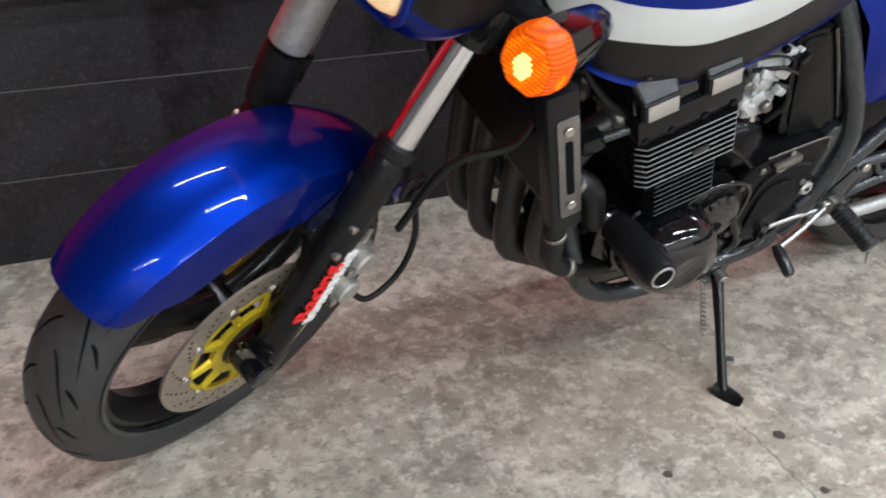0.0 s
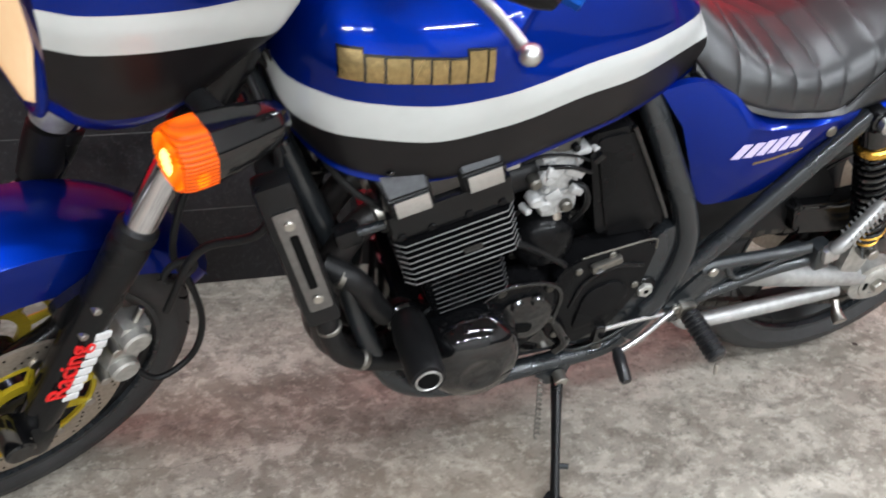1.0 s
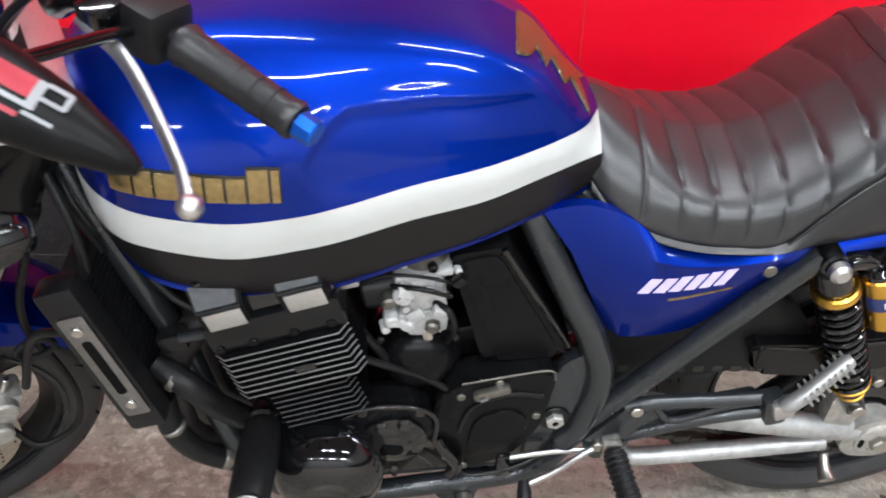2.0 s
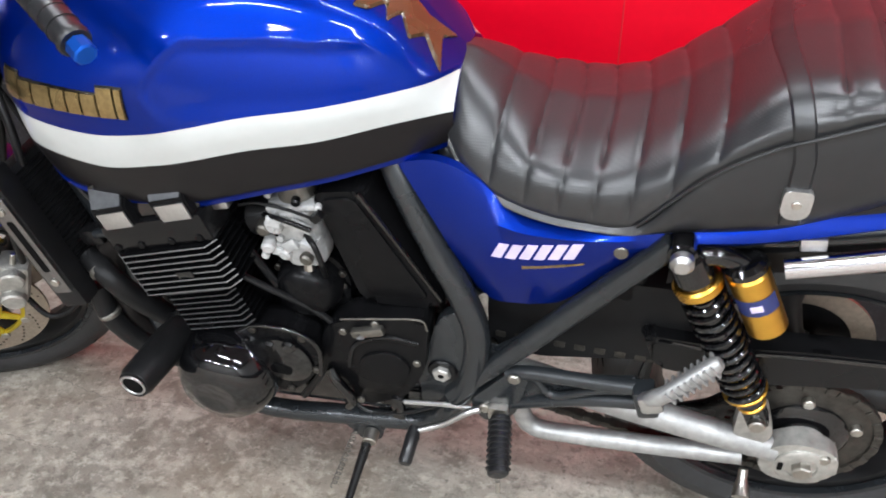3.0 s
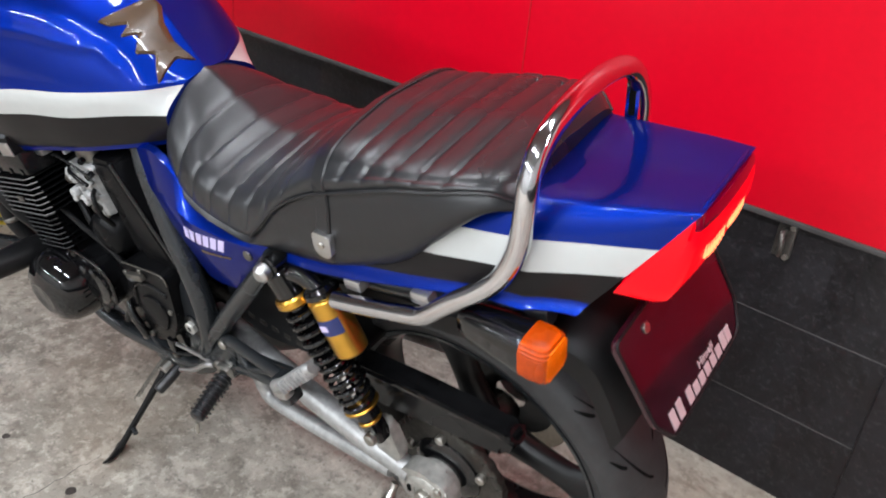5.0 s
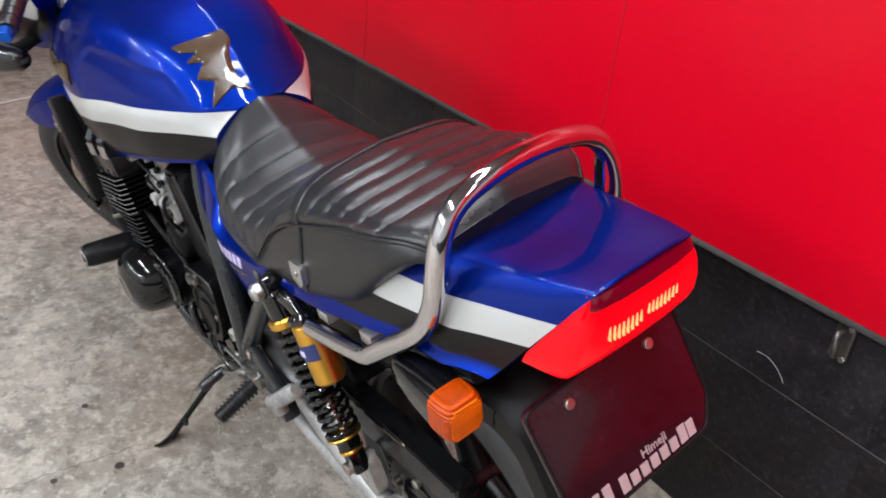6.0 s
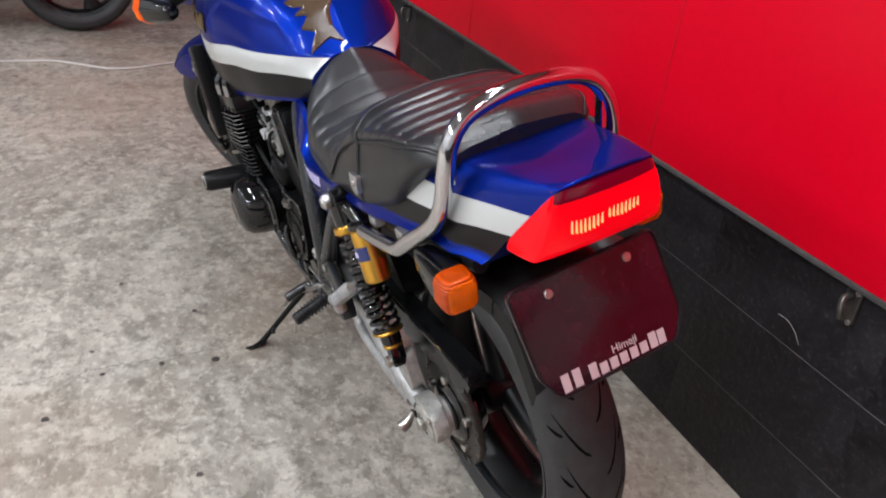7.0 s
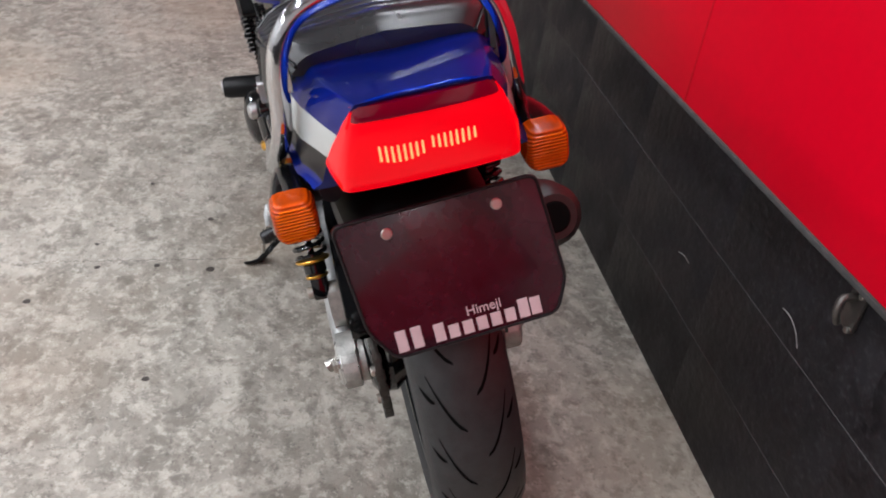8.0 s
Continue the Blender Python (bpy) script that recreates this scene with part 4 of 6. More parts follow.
# ---- tail ----
TAIL = [
    (1.19, [(0, 0.705), (0.1, 0.705), (0.12, 0.706), (0.13, 0.706), (0.14, 0.705), (0.147, 0.702), (0.145, 0.69), (0, 0.69)]),
    (1.28, [(0, 0.73), (0.08, 0.735), (0.10, 0.75), (0.105, 0.76), (0.12, 0.745), (0.149, 0.725), (0.147, 0.701), (0, 0.705)]),
    (1.37, [(0, 0.78), (0.08, 0.79), (0.1, 0.82), (0.108, 0.835), (0.118, 0.80), (0.149, 0.75), (0.146, 0.726), (0, 0.73)]),
    (1.45, [(0, 0.82), (0.08, 0.835), (0.1, 0.85), (0.124, 0.842), (0.137, 0.803), (0.147, 0.768), (0.143, 0.749), (0, 0.752)]),
    (1.54, [(0, 0.893), (0.086, 0.894), (0.108, 0.886), (0.128, 0.859), (0.136, 0.82), (0.14, 0.788), (0.137, 0.772), (0, 0.775)]),
    (1.6, [(0, 0.903), (0.082, 0.905), (0.103, 0.897), (0.12, 0.867), (0.129, 0.828), (0.134, 0.795), (0.133, 0.779), (0, 0.782)]),
    (1.66, [(0, 0.913), (0.075, 0.915), (0.094, 0.907), (0.111, 0.876), (0.121, 0.837), (0.127, 0.801), (0.128, 0.785), (0, 0.787)]),
    (1.72, [(0, 0.923), (0.067, 0.925), (0.083, 0.918), (0.1, 0.884), (0.111, 0.845), (0.119, 0.804), (0.123, 0.788), (0, 0.79)]),
    (1.76, [(0, 0.931), (0.06, 0.932), (0.072, 0.925), (0.09, 0.888), (0.103, 0.849), (0.115, 0.804), (0.12, 0.789), (0, 0.791)]),
]
body = loft(TAIL, 12, 5, [0, 0, 0, 1, 2, 0, 3])
for v in body.verts:
    # the rear edge slants forwards towards its foot
    lean = min(1.0, max(0.0, (v.co.x - 1.6) / 0.16))
    v.co.x -= lean * (0.935 - v.co.z) * 0.7
    v.co.y += 0.008 * min(1.0, max(0.0, (v.co.x - 1.35) / 0.2))
tail = part("tail_cowl", body, BLUE, bike, "glossy blue tail cowl with white and black stripe", mats=[BLUE, WHITE, BLACKPAINT, PLASTIC])
part("tail_lip", tube([(1.7525, -0.06, 0.927), (1.7545, -0.03, 0.9318), (1.755, 0.008, 0.9325), (1.7545, 0.046, 0.9318), (1.7525, 0.076, 0.927)], 0.003, seg=10), BLUE, tail, "raised rear lip of the tail")

# lamp in the tail: its front edge follows the slanted end of the cowl, its face bulges a little to the rear
TAILMID = 0.008
LAMP_FACE = [(0.823, 1.689, 0.104, 1.736, 0.094), (0.83, 1.692, 0.1055, 1.745, 0.0965), (0.845, 1.7, 0.107, 1.752, 0.094), (0.87, 1.716, 0.098, 1.758, 0.089), (0.892, 1.731, 0.088, 1.76, 0.0835), (0.9045, 1.739, 0.083, 1.7595, 0.08), (0.926, 1.748, 0.0725, 1.755, 0.071)]


def lamp_shell(levels, name, material, owner, label=""):
    bm = bmesh.new()
    rows = []
    for z, x0, w0, x1, w1 in levels:
        half = [(x0, w0), (x0 + 0.55 * (x1 - x0), w1 + 0.45 * (w0 - w1)), (x1 - 0.006, w1), (x1 - 0.0015, w1 - 0.004), (x1, w1 - 0.011), (x1 + 0.003, w1 * 0.5), (x1 + 0.004, 0.0)]
        ring = [(x, TAILMID - w) for x, w in half] + [(x, TAILMID + w) for x, w in half[-2::-1]]
        rows.append([bm.verts.new((x, y, z)) for x, y in ring])
    for a, b in zip(rows, rows[1:]):
        for j in range(len(a)):
            bm.faces.new((a[j], a[(j + 1) % len(a)], b[(j + 1) % len(a)], b[j]))
    bm.faces.new(rows[0]), bm.faces.new(rows[-1])
    return part(name, bm, material, owner, label)


lamp_red = lamp_shell(LAMP_FACE, "tail_lamp", REDLIT, bike, "lit red tail lamp with ribbed lens")
# dark strip laid over the lens top paints its weaker glow
lamp_shell([(0.9125, 1.749, 0.0725, 1.7602, 0.075), (0.918, 1.748, 0.071, 1.76, 0.0735), (0.9275, 1.745, 0.066, 1.757, 0.0695)], "lens_dim_strip", DARKRED, lamp_red, "added dark red strip for the unlit upper edge of the lens")
for s in (-1, 1):
    for i in range(8):
        tall = 0.017 + 0.012 * math.sin(math.pi * (i + 1) / 9) * (1.0 if s < 0 else 0.75)
        z = 0.879 + (0.002 if s > 0 else -0.002)
        part("glowing_rib", block((0.003, 0.0025, tall), (float(np.interp(z, (0.845, 0.87, 0.892), (1.752, 1.758, 1.76))) - 0.0008 + float(np.interp(abs(s * 0.027 + (i - 3.5) * 0.0062), (0, 0.045, 0.075), (0.004, 0.003, 0.0))), TAILMID - 0.004 + s * 0.027 + (i - 3.5) * 0.0062, z), (0, -4, 0), 0.001), REDBULB, lamp_red)

# ---- grab rail ----
half = [(1.335, -0.168, 0.688), (1.395, -0.167, 0.705), (1.455, -0.166, 0.724), (1.478, -0.165, 0.7325), (1.493, -0.163, 0.745), (1.52, -0.157, 0.77), (1.555, -0.149, 0.799), (1.58, -0.141, 0.828), (1.594, -0.134, 0.865), (1.599, -0.129, 0.905), (1.598, -0.117, 0.944), (1.596, -0.092, 0.972), (1.595, -0.05, 0.986)]
rail = part("grab_rail", tube(half + [(1.594, 0.003, 0.99)] + [(x, 0.006 - y, z) for x, y, z in half[::-1]], 0.0125, seg=18, steps=6), CHROME, bike, "polished chrome grab rail round the tail")
for s in (-1, 1):
    for x, z in ((1.36, 0.712), (1.472, 0.745)):
        part("rail_mount", block((0.028, 0.018, 0.017), (x, s * 0.15, z + 0.005), (0, -8, 0), 0.003), ALU, rail)
    part("rail_lug", slab(round_outline([(1.588, 0.885), (1.605, 0.885), (1.605, 0.95), (1.588, 0.95)], 0.011), s * 0.115, s * 0.122, 0.001), CHROME, rail)
    # dark slab painted as the shade in the lug's opening
    part("lug_hole_shade", slab(round_outline([(1.5925, 0.9), (1.6005, 0.9), (1.6005, 0.936), (1.5925, 0.936)], 0.006), s * 0.114, s * 0.123, 0), HOLLOWSHADE, rail)

# ---- rear mudguard, plate, indicators ----
bm = bmesh.new()
rows = []
for x, z, w in spline([(1.22, 0.63, 0.10), (1.33, 0.672, 0.105), (1.47, 0.695, 0.105), (1.57, 0.715, 0.1), (1.63, 0.72, 0.095), (1.675, 0.70, 0.09), (1.70, 0.65, 0.085), (1.72, 0.59, 0.08)], 5):
    rows.append([bm.verts.new((x - 0.4 * dz * (1 if x > 1.64 else 0.1), y * w, z - dz)) for y, dz in ((-1, 0.05), (-0.97, 0.02), (-0.75, 0.004), (0, 0), (0.75, 0.004), (0.97, 0.02), (1, 0.05))])
for a, b in zip(rows, rows[1:]):
    for j in range(6):
        bm.faces.new((a[j], a[j + 1], b[j + 1], b[j]))
bmesh.ops.recalc_face_normals(bm, faces=bm.faces)
bmesh.ops.solidify(bm, geom=bm.faces[:], thickness=0.004)
guard = part("rear_mudguard", bm, PLASTIC, bike, "black plastic rear mudguard")
# plate coordinates: x across the plate, y out of it, z up, from its top edge
PL = Matrix.Translation((1.697, 0.013, 0.762)) @ pose(0, 0, 0, 0, -25, 0) @ pose(0, 0, 0, 2.2, 0, 0) @ pose(0, 0, 0, 0, 0, 90)
holder = part("plate_holder", slab(round_outline([(-0.126, 0.005), (0.119, 0.004), (0.128, -0.125), (0.108, -0.166), (-0.092, -0.166), (-0.117, -0.125)], 0.012), -0.006, 0, 0.0015), PLATE, guard, "dark maroon plate with pale print under the tail lamp", PL)
rim_line = round_outline([(-0.124, 0.003), (0.117, 0.002), (0.126, -0.124), (0.107, -0.164), (-0.091, -0.164), (-0.115, -0.124)], 0.012)
part("plate_rim", tube([(x, -0.007, z) for x, z in rim_line], 0.0018, seg=6, smooth=False, closed=True), PLASTIC, holder, xf=PL)
for sx in (-0.065, 0.065):
    part("plate_bolt", rod((sx, 0.0, -0.019), (sx, -0.0095, -0.019), 0.0068, seg=12), STEEL, holder, xf=PL)
# dealer mark as plain bars, with the readable small word over it
for i in range(10):
    w, tall, x = (0.0125, 0.026, -0.08 + 0.0185 * i) if i < 2 else (0.0125, (0.022, 0.016, 0.016, 0.016, 0.016, 0.016, 0.023, 0.021)[i - 2], -0.035 + 0.0172 * (i - 2) - (0.0025 if i == 9 else 0))
    part("mark_bar", block((w, 0.002, tall), (x, -0.0065, -0.159 + tall / 2), bevel=0.0006), PINKPRINT, holder, xf=PL, smooth=False)
words("Himeji", 0.0165, PINKPRINT, holder, PL @ Matrix.Translation((0.022, -0.0068, -0.133)) @ pose(0, 0, 0, 90, 0, 0), "plate_word", 0.0006, "small pale printed word")


def indicator(c, face, stalk, lens_mat, lit, xf, label, size=(0.054, 0.058)):
    """A flasher: bullet-shaped black body, ribbed lens on its flat face, rubber stalk. face: +1 looks to the rear."""
    c = Vector(c)
    w, h = size[0] / 2, size[1] / 2
    cut = 1.44 if face < 0 else 1.66

    def ring(bm, x, k, cx=0.0):
        out = []
        for i in range(28):
            a = 2 * math.pi * i / 28
            ca, sa = math.cos(a), math.sin(a)
            r = 1 / max(abs(ca), abs(sa), (abs(ca) + abs(sa)) / cut)
            out.append(bm.verts.new(c + Vector((face * x, w * k * r * ca, h * k * r * sa))))
        return out

    def skin(levels):
        bm = bmesh.new()
        rs = [ring(bm, x, k) for x, k in levels]
        for a, b in zip(rs, rs[1:]):
            for j in range(28):
                bm.faces.new((a[j], a[(j + 1) % 28], b[(j + 1) % 28], b[j]))
        bm.faces.new(rs[0]), bm.faces.new(rs[-1])
        return bm

    body = part("indicator", skin([(-0.094, 0.3), (-0.09, 0.5), (-0.075, 0.68), (-0.04, 0.86), (-0.006, 0.97), (0.0, 0.98)]), GLOSS, bike, label, xf)
    # unlit lens body is painted darker than its ribs, as shade in their gaps
    lens = part("lens", skin([(0.0, 1.0), (0.016, 1.0), (0.026, 0.97), (0.032, 0.9), (0.034, 0.8)]), ORANGEDIM if lit else ORANGESHADE, body, xf=xf)
    for i in range(11):
        z = (i - 5) * h * 0.145
        part("lens_rib", block((0.005, 2 * 0.8 * w * min(1.0, cut - abs(z) / (0.82 * h)), 0.0022), c + Vector((face * 0.0332, 0, z)), bevel=0.0011), lens_mat, lens, xf=xf)
    if lit:
        for i in range(-3, 3):
            part("bulb_glow", block((0.005, 0.026 - 0.0055 * abs(i + 0.5), 0.0023), c + Vector((face * 0.0338, 0.002, i * h * 0.145)), bevel=0.001), BULB, lens, xf=xf)
        for i in range(-2, 2):
            part("bulb_glow", block((0.014 - 0.003 * abs(i + 0.5), 0.004, 0.0023), c + Vector((face * 0.017, math.copysign(w * 0.985, c.y), i * h * 0.145)), bevel=0.001), ORANGELIT, lens, xf=xf)
    part("stalk", tube([c + Vector((-0.035 * face, 0, 0)), c + Vector((-0.035 * face, (stalk[1] - c[1]) * 0.5, (stalk[2] - c[2]) * 0.4)), Vector(stalk)], [0.017, 0.013, 0.012], seg=14), PLASTIC, body, xf=xf)


indicator((1.62, -0.149, 0.746), 1, (1.575, -0.06, 0.745), ORANGE, False, None, "orange rear indicator in a black body")
indicator((1.622, 0.163, 0.769), 1, (1.575, 0.06, 0.755), ORANGE, False, None, "orange rear indicator in a black body")
indicator((0.167, -0.227, 0.874), -1, (0.2, -0.11, 0.86), ORANGELIT, True, STEER, "lit orange front indicator in a black body", (0.068, 0.072))
indicator((0.16, 0.228, 0.868), -1, (0.2, 0.11, 0.86), ORANGE, False, STEER, "orange front indicator in a black body", (0.068, 0.072))

# ---- half fairing with headlamp, turning with the fork ----
FAIR = [
    (0.07, [(0, 0.858), (0.09, 0.858), (0.122, 0.892), (0.136, 0.962), (0.136, 1.003), (0.115, 1.05), (0, 1.06)]),
    (0.10, [(0, 0.826), (0.10, 0.828), (0.142, 0.87), (0.153, 0.956), (0.153, 0.998), (0.13, 1.075), (0, 1.09)]),
    (0.15, [(0, 0.803), (0.10, 0.807), (0.153, 0.862), (0.163, 0.948), (0.163, 0.991), (0.138, 1.08), (0, 1.1)]),
    (0.20, [(0, 0.805), (0.095, 0.812), (0.154, 0.868), (0.167, 0.941), (0.168, 0.985), (0.158, 1.03), (0, 1.03)]),
    (0.25, [(0, 0.84), (0.085, 0.848), (0.148, 0.885), (0.168, 0.934), (0.17, 0.982), (0.163, 1.008), (0, 0.95)]),
    (0.285, [(0, 0.9), (0.085, 0.9), (0.148, 0.912), (0.168, 0.93), (0.17, 0.979), (0.164, 0.992), (0, 0.94)]),
    (0.31, [(0, 0.945), (0.12, 0.945), (0.158, 0.95), (0.169, 0.958), (0.17, 0.976), (0.166, 0.98), (0, 0.95)]),
]
fairing = part("fairing", loft(FAIR, 6, 4, [0, 0, 1, 2, 0, 3]), BLUE, bike, "small blue headlamp fairing with white and black stripe", STEER, mats=[BLUE, BLACKPAINT, WHITE, PLASTIC])
bm = bmesh.new()
rows = []
for x, w, z0, z1, back in ((0.0, 0.118, 0.872, 1.04, 0), (-0.012, 0.112, 0.878, 1.034, 0), (-0.018, 0.098, 0.892, 1.022, 0)):
    rows.append([bm.verts.new((0.066 + x + (z - 0.87) * 0.16, y, z)) for y, z in round_outline([(-w, z0), (w, z0), (w * 0.94, z1), (-w * 0.94, z1)], 0.02)])
for a, b in zip(rows, rows[1:]):
    for j in range(len(a)):
        bm.faces.new((a[j], a[(j + 1) % len(a)], b[(j + 1) % len(a)], b[j]))
bm.faces.new(rows[-1]), bm.faces.new(rows[0])
headlamp = part("headlamp", bm, HEADLIT, bike, "lit square headlamp with warm glow", STEER)
part("lamp_rim", tube([(0.062 + (z - 0.87) * 0.16, y, z) for y, z in round_outline([(-0.121, 0.868), (0.121, 0.868), (0.114, 1.045), (-0.114, 1.045)], 0.022)], 0.006, seg=8, smooth=False, closed=True), BLUE, headlamp, xf=STEER)
part("gauge_panel", block((0.09, 0.2, 0.05), (0.25, 0, 0.99), (0, -30, 0), 0.012), PLASTIC, fairing, xf=STEER)
for sy in (-0.05, 0.05):
    part("gauge", lathe([(0, 0.03), (0.036, 0.03), (0.042, 0.024), (0.042, -0.02)], centre=(0.262, sy, 1.02), axis="z"), GLOSS, fairing, xf=STEER)
# triple clamps and bar
part("lower_clamp", block((0.06, 0.255, 0.035), AXF + HEAD * 0.57 - AHEAD * 0.0, (0, 29, 0), 0.01), SATIN, bike, "black fork clamp", STEER)
part("upper_clamp", block((0.06, 0.245, 0.03), AXF + HEAD * 0.735, (0, 29, 0), 0.01), ALU, bike, "alloy fork clamp", STEER)
for s in (-1, 1):
    part("fork_collar", rod(AXF + Vector((0, 0.1 * s, 0)) + HEAD * 0.54, AXF + Vector((0, 0.1 * s, 0)) + HEAD * 0.72, 0.031, seg=20), SATIN, bike, "dark fork collar", STEER)
barL = [(0.345, 0.0, 1.0), (0.345, -0.08, 1.005), (0.365, -0.14, 1.05), (0.405, -0.2, 1.062), (0.435, -0.25, 1.055), (0.49, -0.345, 1.038)]
bar = part("handlebar", tube(barL[::-1] + [(x, -y, z) for x, y, z in barL[1:]], 0.011, seg=14), SATIN, bike, "black handlebar with rubber grips", STEER)
for s in (-1, 1):
    a, b = Vector((0.428, 0.238 * s, 1.057)), Vector((0.489, 0.343 * s, 1.038))
    grip = part("grip", tube([a, a.lerp(b, 0.03), a.lerp(b, 0.1), a.lerp(b, 0.9), a.lerp(b, 0.97), b], [0.019, 0.0205, 0.018, 0.0165, 0.018, 0.016], seg=20, smooth=False), SKIRT, bar, "black moulded rubber grip", STEER)
    for i in range(5):
        q = a.lerp(b, 0.2 + 0.15 * i)
        part("grip_ring", rod(q, q.lerp(b, 0.012), 0.0178, seg=18), SKIRT, grip, xf=STEER)
    d = (b - a).normalized()
    part("bar_end", rod(b, b + d * 0.02, 0.0125, seg=8), BLUEANO, bar, "blue anodised bar end", STEER)
    part("switch_block", block((0.05, 0.045, 0.05), a - d * 0.03, (0, 10, -28 * s), 0.01), PLASTIC, bar, xf=STEER)
    part("lever_perch", block((0.04, 0.03, 0.028), a - d * 0.045 + Vector((-0.028, 0, 0.01)), (0, 0, -28 * s), 0.006), GLOSS, bar, xf=STEER)
    lever = part("hand_lever", tube([a - d * 0.05 + Vector((-0.045, 0, 0.008)), a + d * 0.02 + Vector((-0.058, 0, 0.006)), Vector((0.385, 0.355 * s, 1.049)), Vector((0.381, 0.398 * s, 1.045))], [0.008, 0.007, 0.006, 0.0065], seg=12, flat=0.6), ALU, bar, "polished alloy lever with ball end", STEER)
    part("lever_ball", lathe([(0, -0.0105), (0.006, -0.0088), (0.0098, -0.004), (0.0105, 0), (0.0098, 0.004), (0.006, 0.0088), (0, 0.0105)], centre=(0.381, 0.403 * s, 1.045), seg=18), ALU, lever, xf=STEER)
# slim mirror shell with printed panels on the near side of the bar
tip, root = Vector((0.352, -0.428, 1.122)), Vector((0.232, -0.33, 1.192))
ax = (tip - root).normalized()
sd = Vector((-0.15, -0.85, -0.5))
sd = (sd - ax * sd.dot(ax)).normalized()
nm = ax.cross(sd)
bm = bmesh.new()
rows = []
for t, w, k in ((0, 0.014, 0.01), (0.03, 0.028, 0.016), (0.15, 0.037, 0.02), (0.4, 0.037, 0.02), (0.7, 0.028, 0.016), (0.92, 0.014, 0.011), (1.0, 0.005, 0.005)):
    rows.append([bm.verts.new(root.lerp(tip, t) + sd * (w * math.cos(q) * (0.7 if math.cos(q) > 0 else 1.0)) + nm * (k * math.sin(q))) for q in (2 * math.pi * j / 18 for j in range(18))])
for a, b in zip(rows, rows[1:]):
    for j in range(18):
        bm.faces.new((a[j], a[(j + 1) % 18], b[(j + 1) % 18], b[j]))
bm.faces.new(rows[0]), bm.faces.new(rows[-1])
mirror = part("mirror", bm, ENGINE, bike, "slim black mirror with red and white graphic", STEER)
part("mirror_stem", tube([root.lerp(tip, 0.2), root.lerp(tip, 0.1) + Vector((0.03, 0.04, -0.06)), Vector((0.40, -0.215, 1.065))], 0.006, seg=10), GLOSS, mirror, xf=STEER)
for t0, t1, w, off, m in ((0.36, 0.58, 0.0075, -0.012, MIRRORRED), (0.2, 0.36, 0.004, -0.015, MIRRORRED), (0.3, 0.56, 0.0016, 0.0075, MIRRORRED), (0.04, 0.26, 0.009, 0.003, GREYPRINT), (0.32, 0.6, 0.0016, 0.0, GREYPRINT),
                          (0.565, 0.6, 0.0105, -0.009, GREYPRINT), (0.6, 0.69, 0.0018, -0.019, GREYPRINT), (0.6, 0.69, 0.0015, -0.008, GREYPRINT), (0.675, 0.695, 0.006, -0.0135, GREYPRINT), (0.57, 0.68, 0.0013, 0.0045, GREYPRINT)):
    for sg in (-1, 1):
        b = bmesh.new()
        q = []
        for t in np.linspace(t0, t1, 5):
            k = np.interp(t, (0, 0.03, 0.15, 0.4, 0.7, 0.92, 1), (0.01, 0.016, 0.02, 0.02, 0.016, 0.011, 0.005)) + (0.0012 if m is MIRRORRED else 0.002)
            ww = np.interp(t, (0, 0.15, 0.4, 0.7, 0.92, 1), (0.02, 0.037, 0.037, 0.028, 0.014, 0.005))
            lo, hi = max(-0.8 * ww, off - w), min(0.55 * ww, off + w)
            q.append([b.verts.new(root.lerp(tip, float(t)) + sd * u + nm * (sg * k * math.sqrt(max(0.1, 1 - (u / (ww * (0.7 if u > 0 else 1.0))) ** 2)))) for u in np.linspace(lo, hi, 5)])
        for r0, r1 in zip(q, q[1:]):
            for j in range(4):
                b.faces.new((r0[j], r0[j + 1], r1[j + 1], r1[j]))
        part("graphic", b, m, mirror, xf=STEER)

# front calipers and hoses
for s in (-1, 1):
    c = AXF + Vector((0.145, 0.092 * s, 0.095))
    cal = part("brake_caliper", block((0.05, 0.045, 0.105), c, (0, 24, 0), 0.012), ALUDULL, bike, "tarnished alloy front brake caliper", STEER)
    for k in (-0.028, 0.028):
        o = c + Vector((k * 0.4, 0, k))
        part("piston_cover", rod(o + Vector((0, 0.014 * s, 0)), o + Vector((0, 0.036 * s, 0)), 0.021, seg=18), ALUDULL, cal, xf=STEER)
        part("caliper_bolt", rod(o + Vector((-0.03, 0.0, 0.0)), o + Vector((-0.03, 0.034 * s, 0)), 0.008, seg=10), STEEL, cal, xf=STEER)
    part("bleed_nipple", rod(c + Vector((0.02, 0.01 * s, 0.05)), c + Vector((0.032, 0.01 * s, 0.075)), 0.005, seg=8), STEEL, cal, xf=STEER)
part("brake_hose", tube([(0.105, -0.105, 0.34), (0.135, -0.13, 0.305), (0.19, -0.135, 0.33), (0.212, -0.13, 0.4), (0.205, -0.115, 0.48), (0.19, -0.1, 0.54), (0.2, -0.1, 0.62), (0.24, -0.09, 0.72), (0.27, -0.06, 0.82)], 0.0052, seg=10), PLASTIC, bike, "black brake hose", STEER)
part("hose_loop", tube([(0.19 + 0.023 * math.cos(a), -0.115, 0.525 + 0.019 * math.sin(a)) for a in np.linspace(0, 2 * math.pi, 13)[:-1]], 0.005, seg=8, smooth=False, closed=True), PLASTIC, bike, "wire guide for the hose", STEER)
part("brake_hose", tube([(0.16, -0.13, 0.47), (0.2, -0.15, 0.6), (0.26, -0.2, 0.66), (0.29, -0.18, 0.76), (0.28, -0.1, 0.86)], 0.006, seg=10), PLASTIC, bike, "black brake hose", STEER)

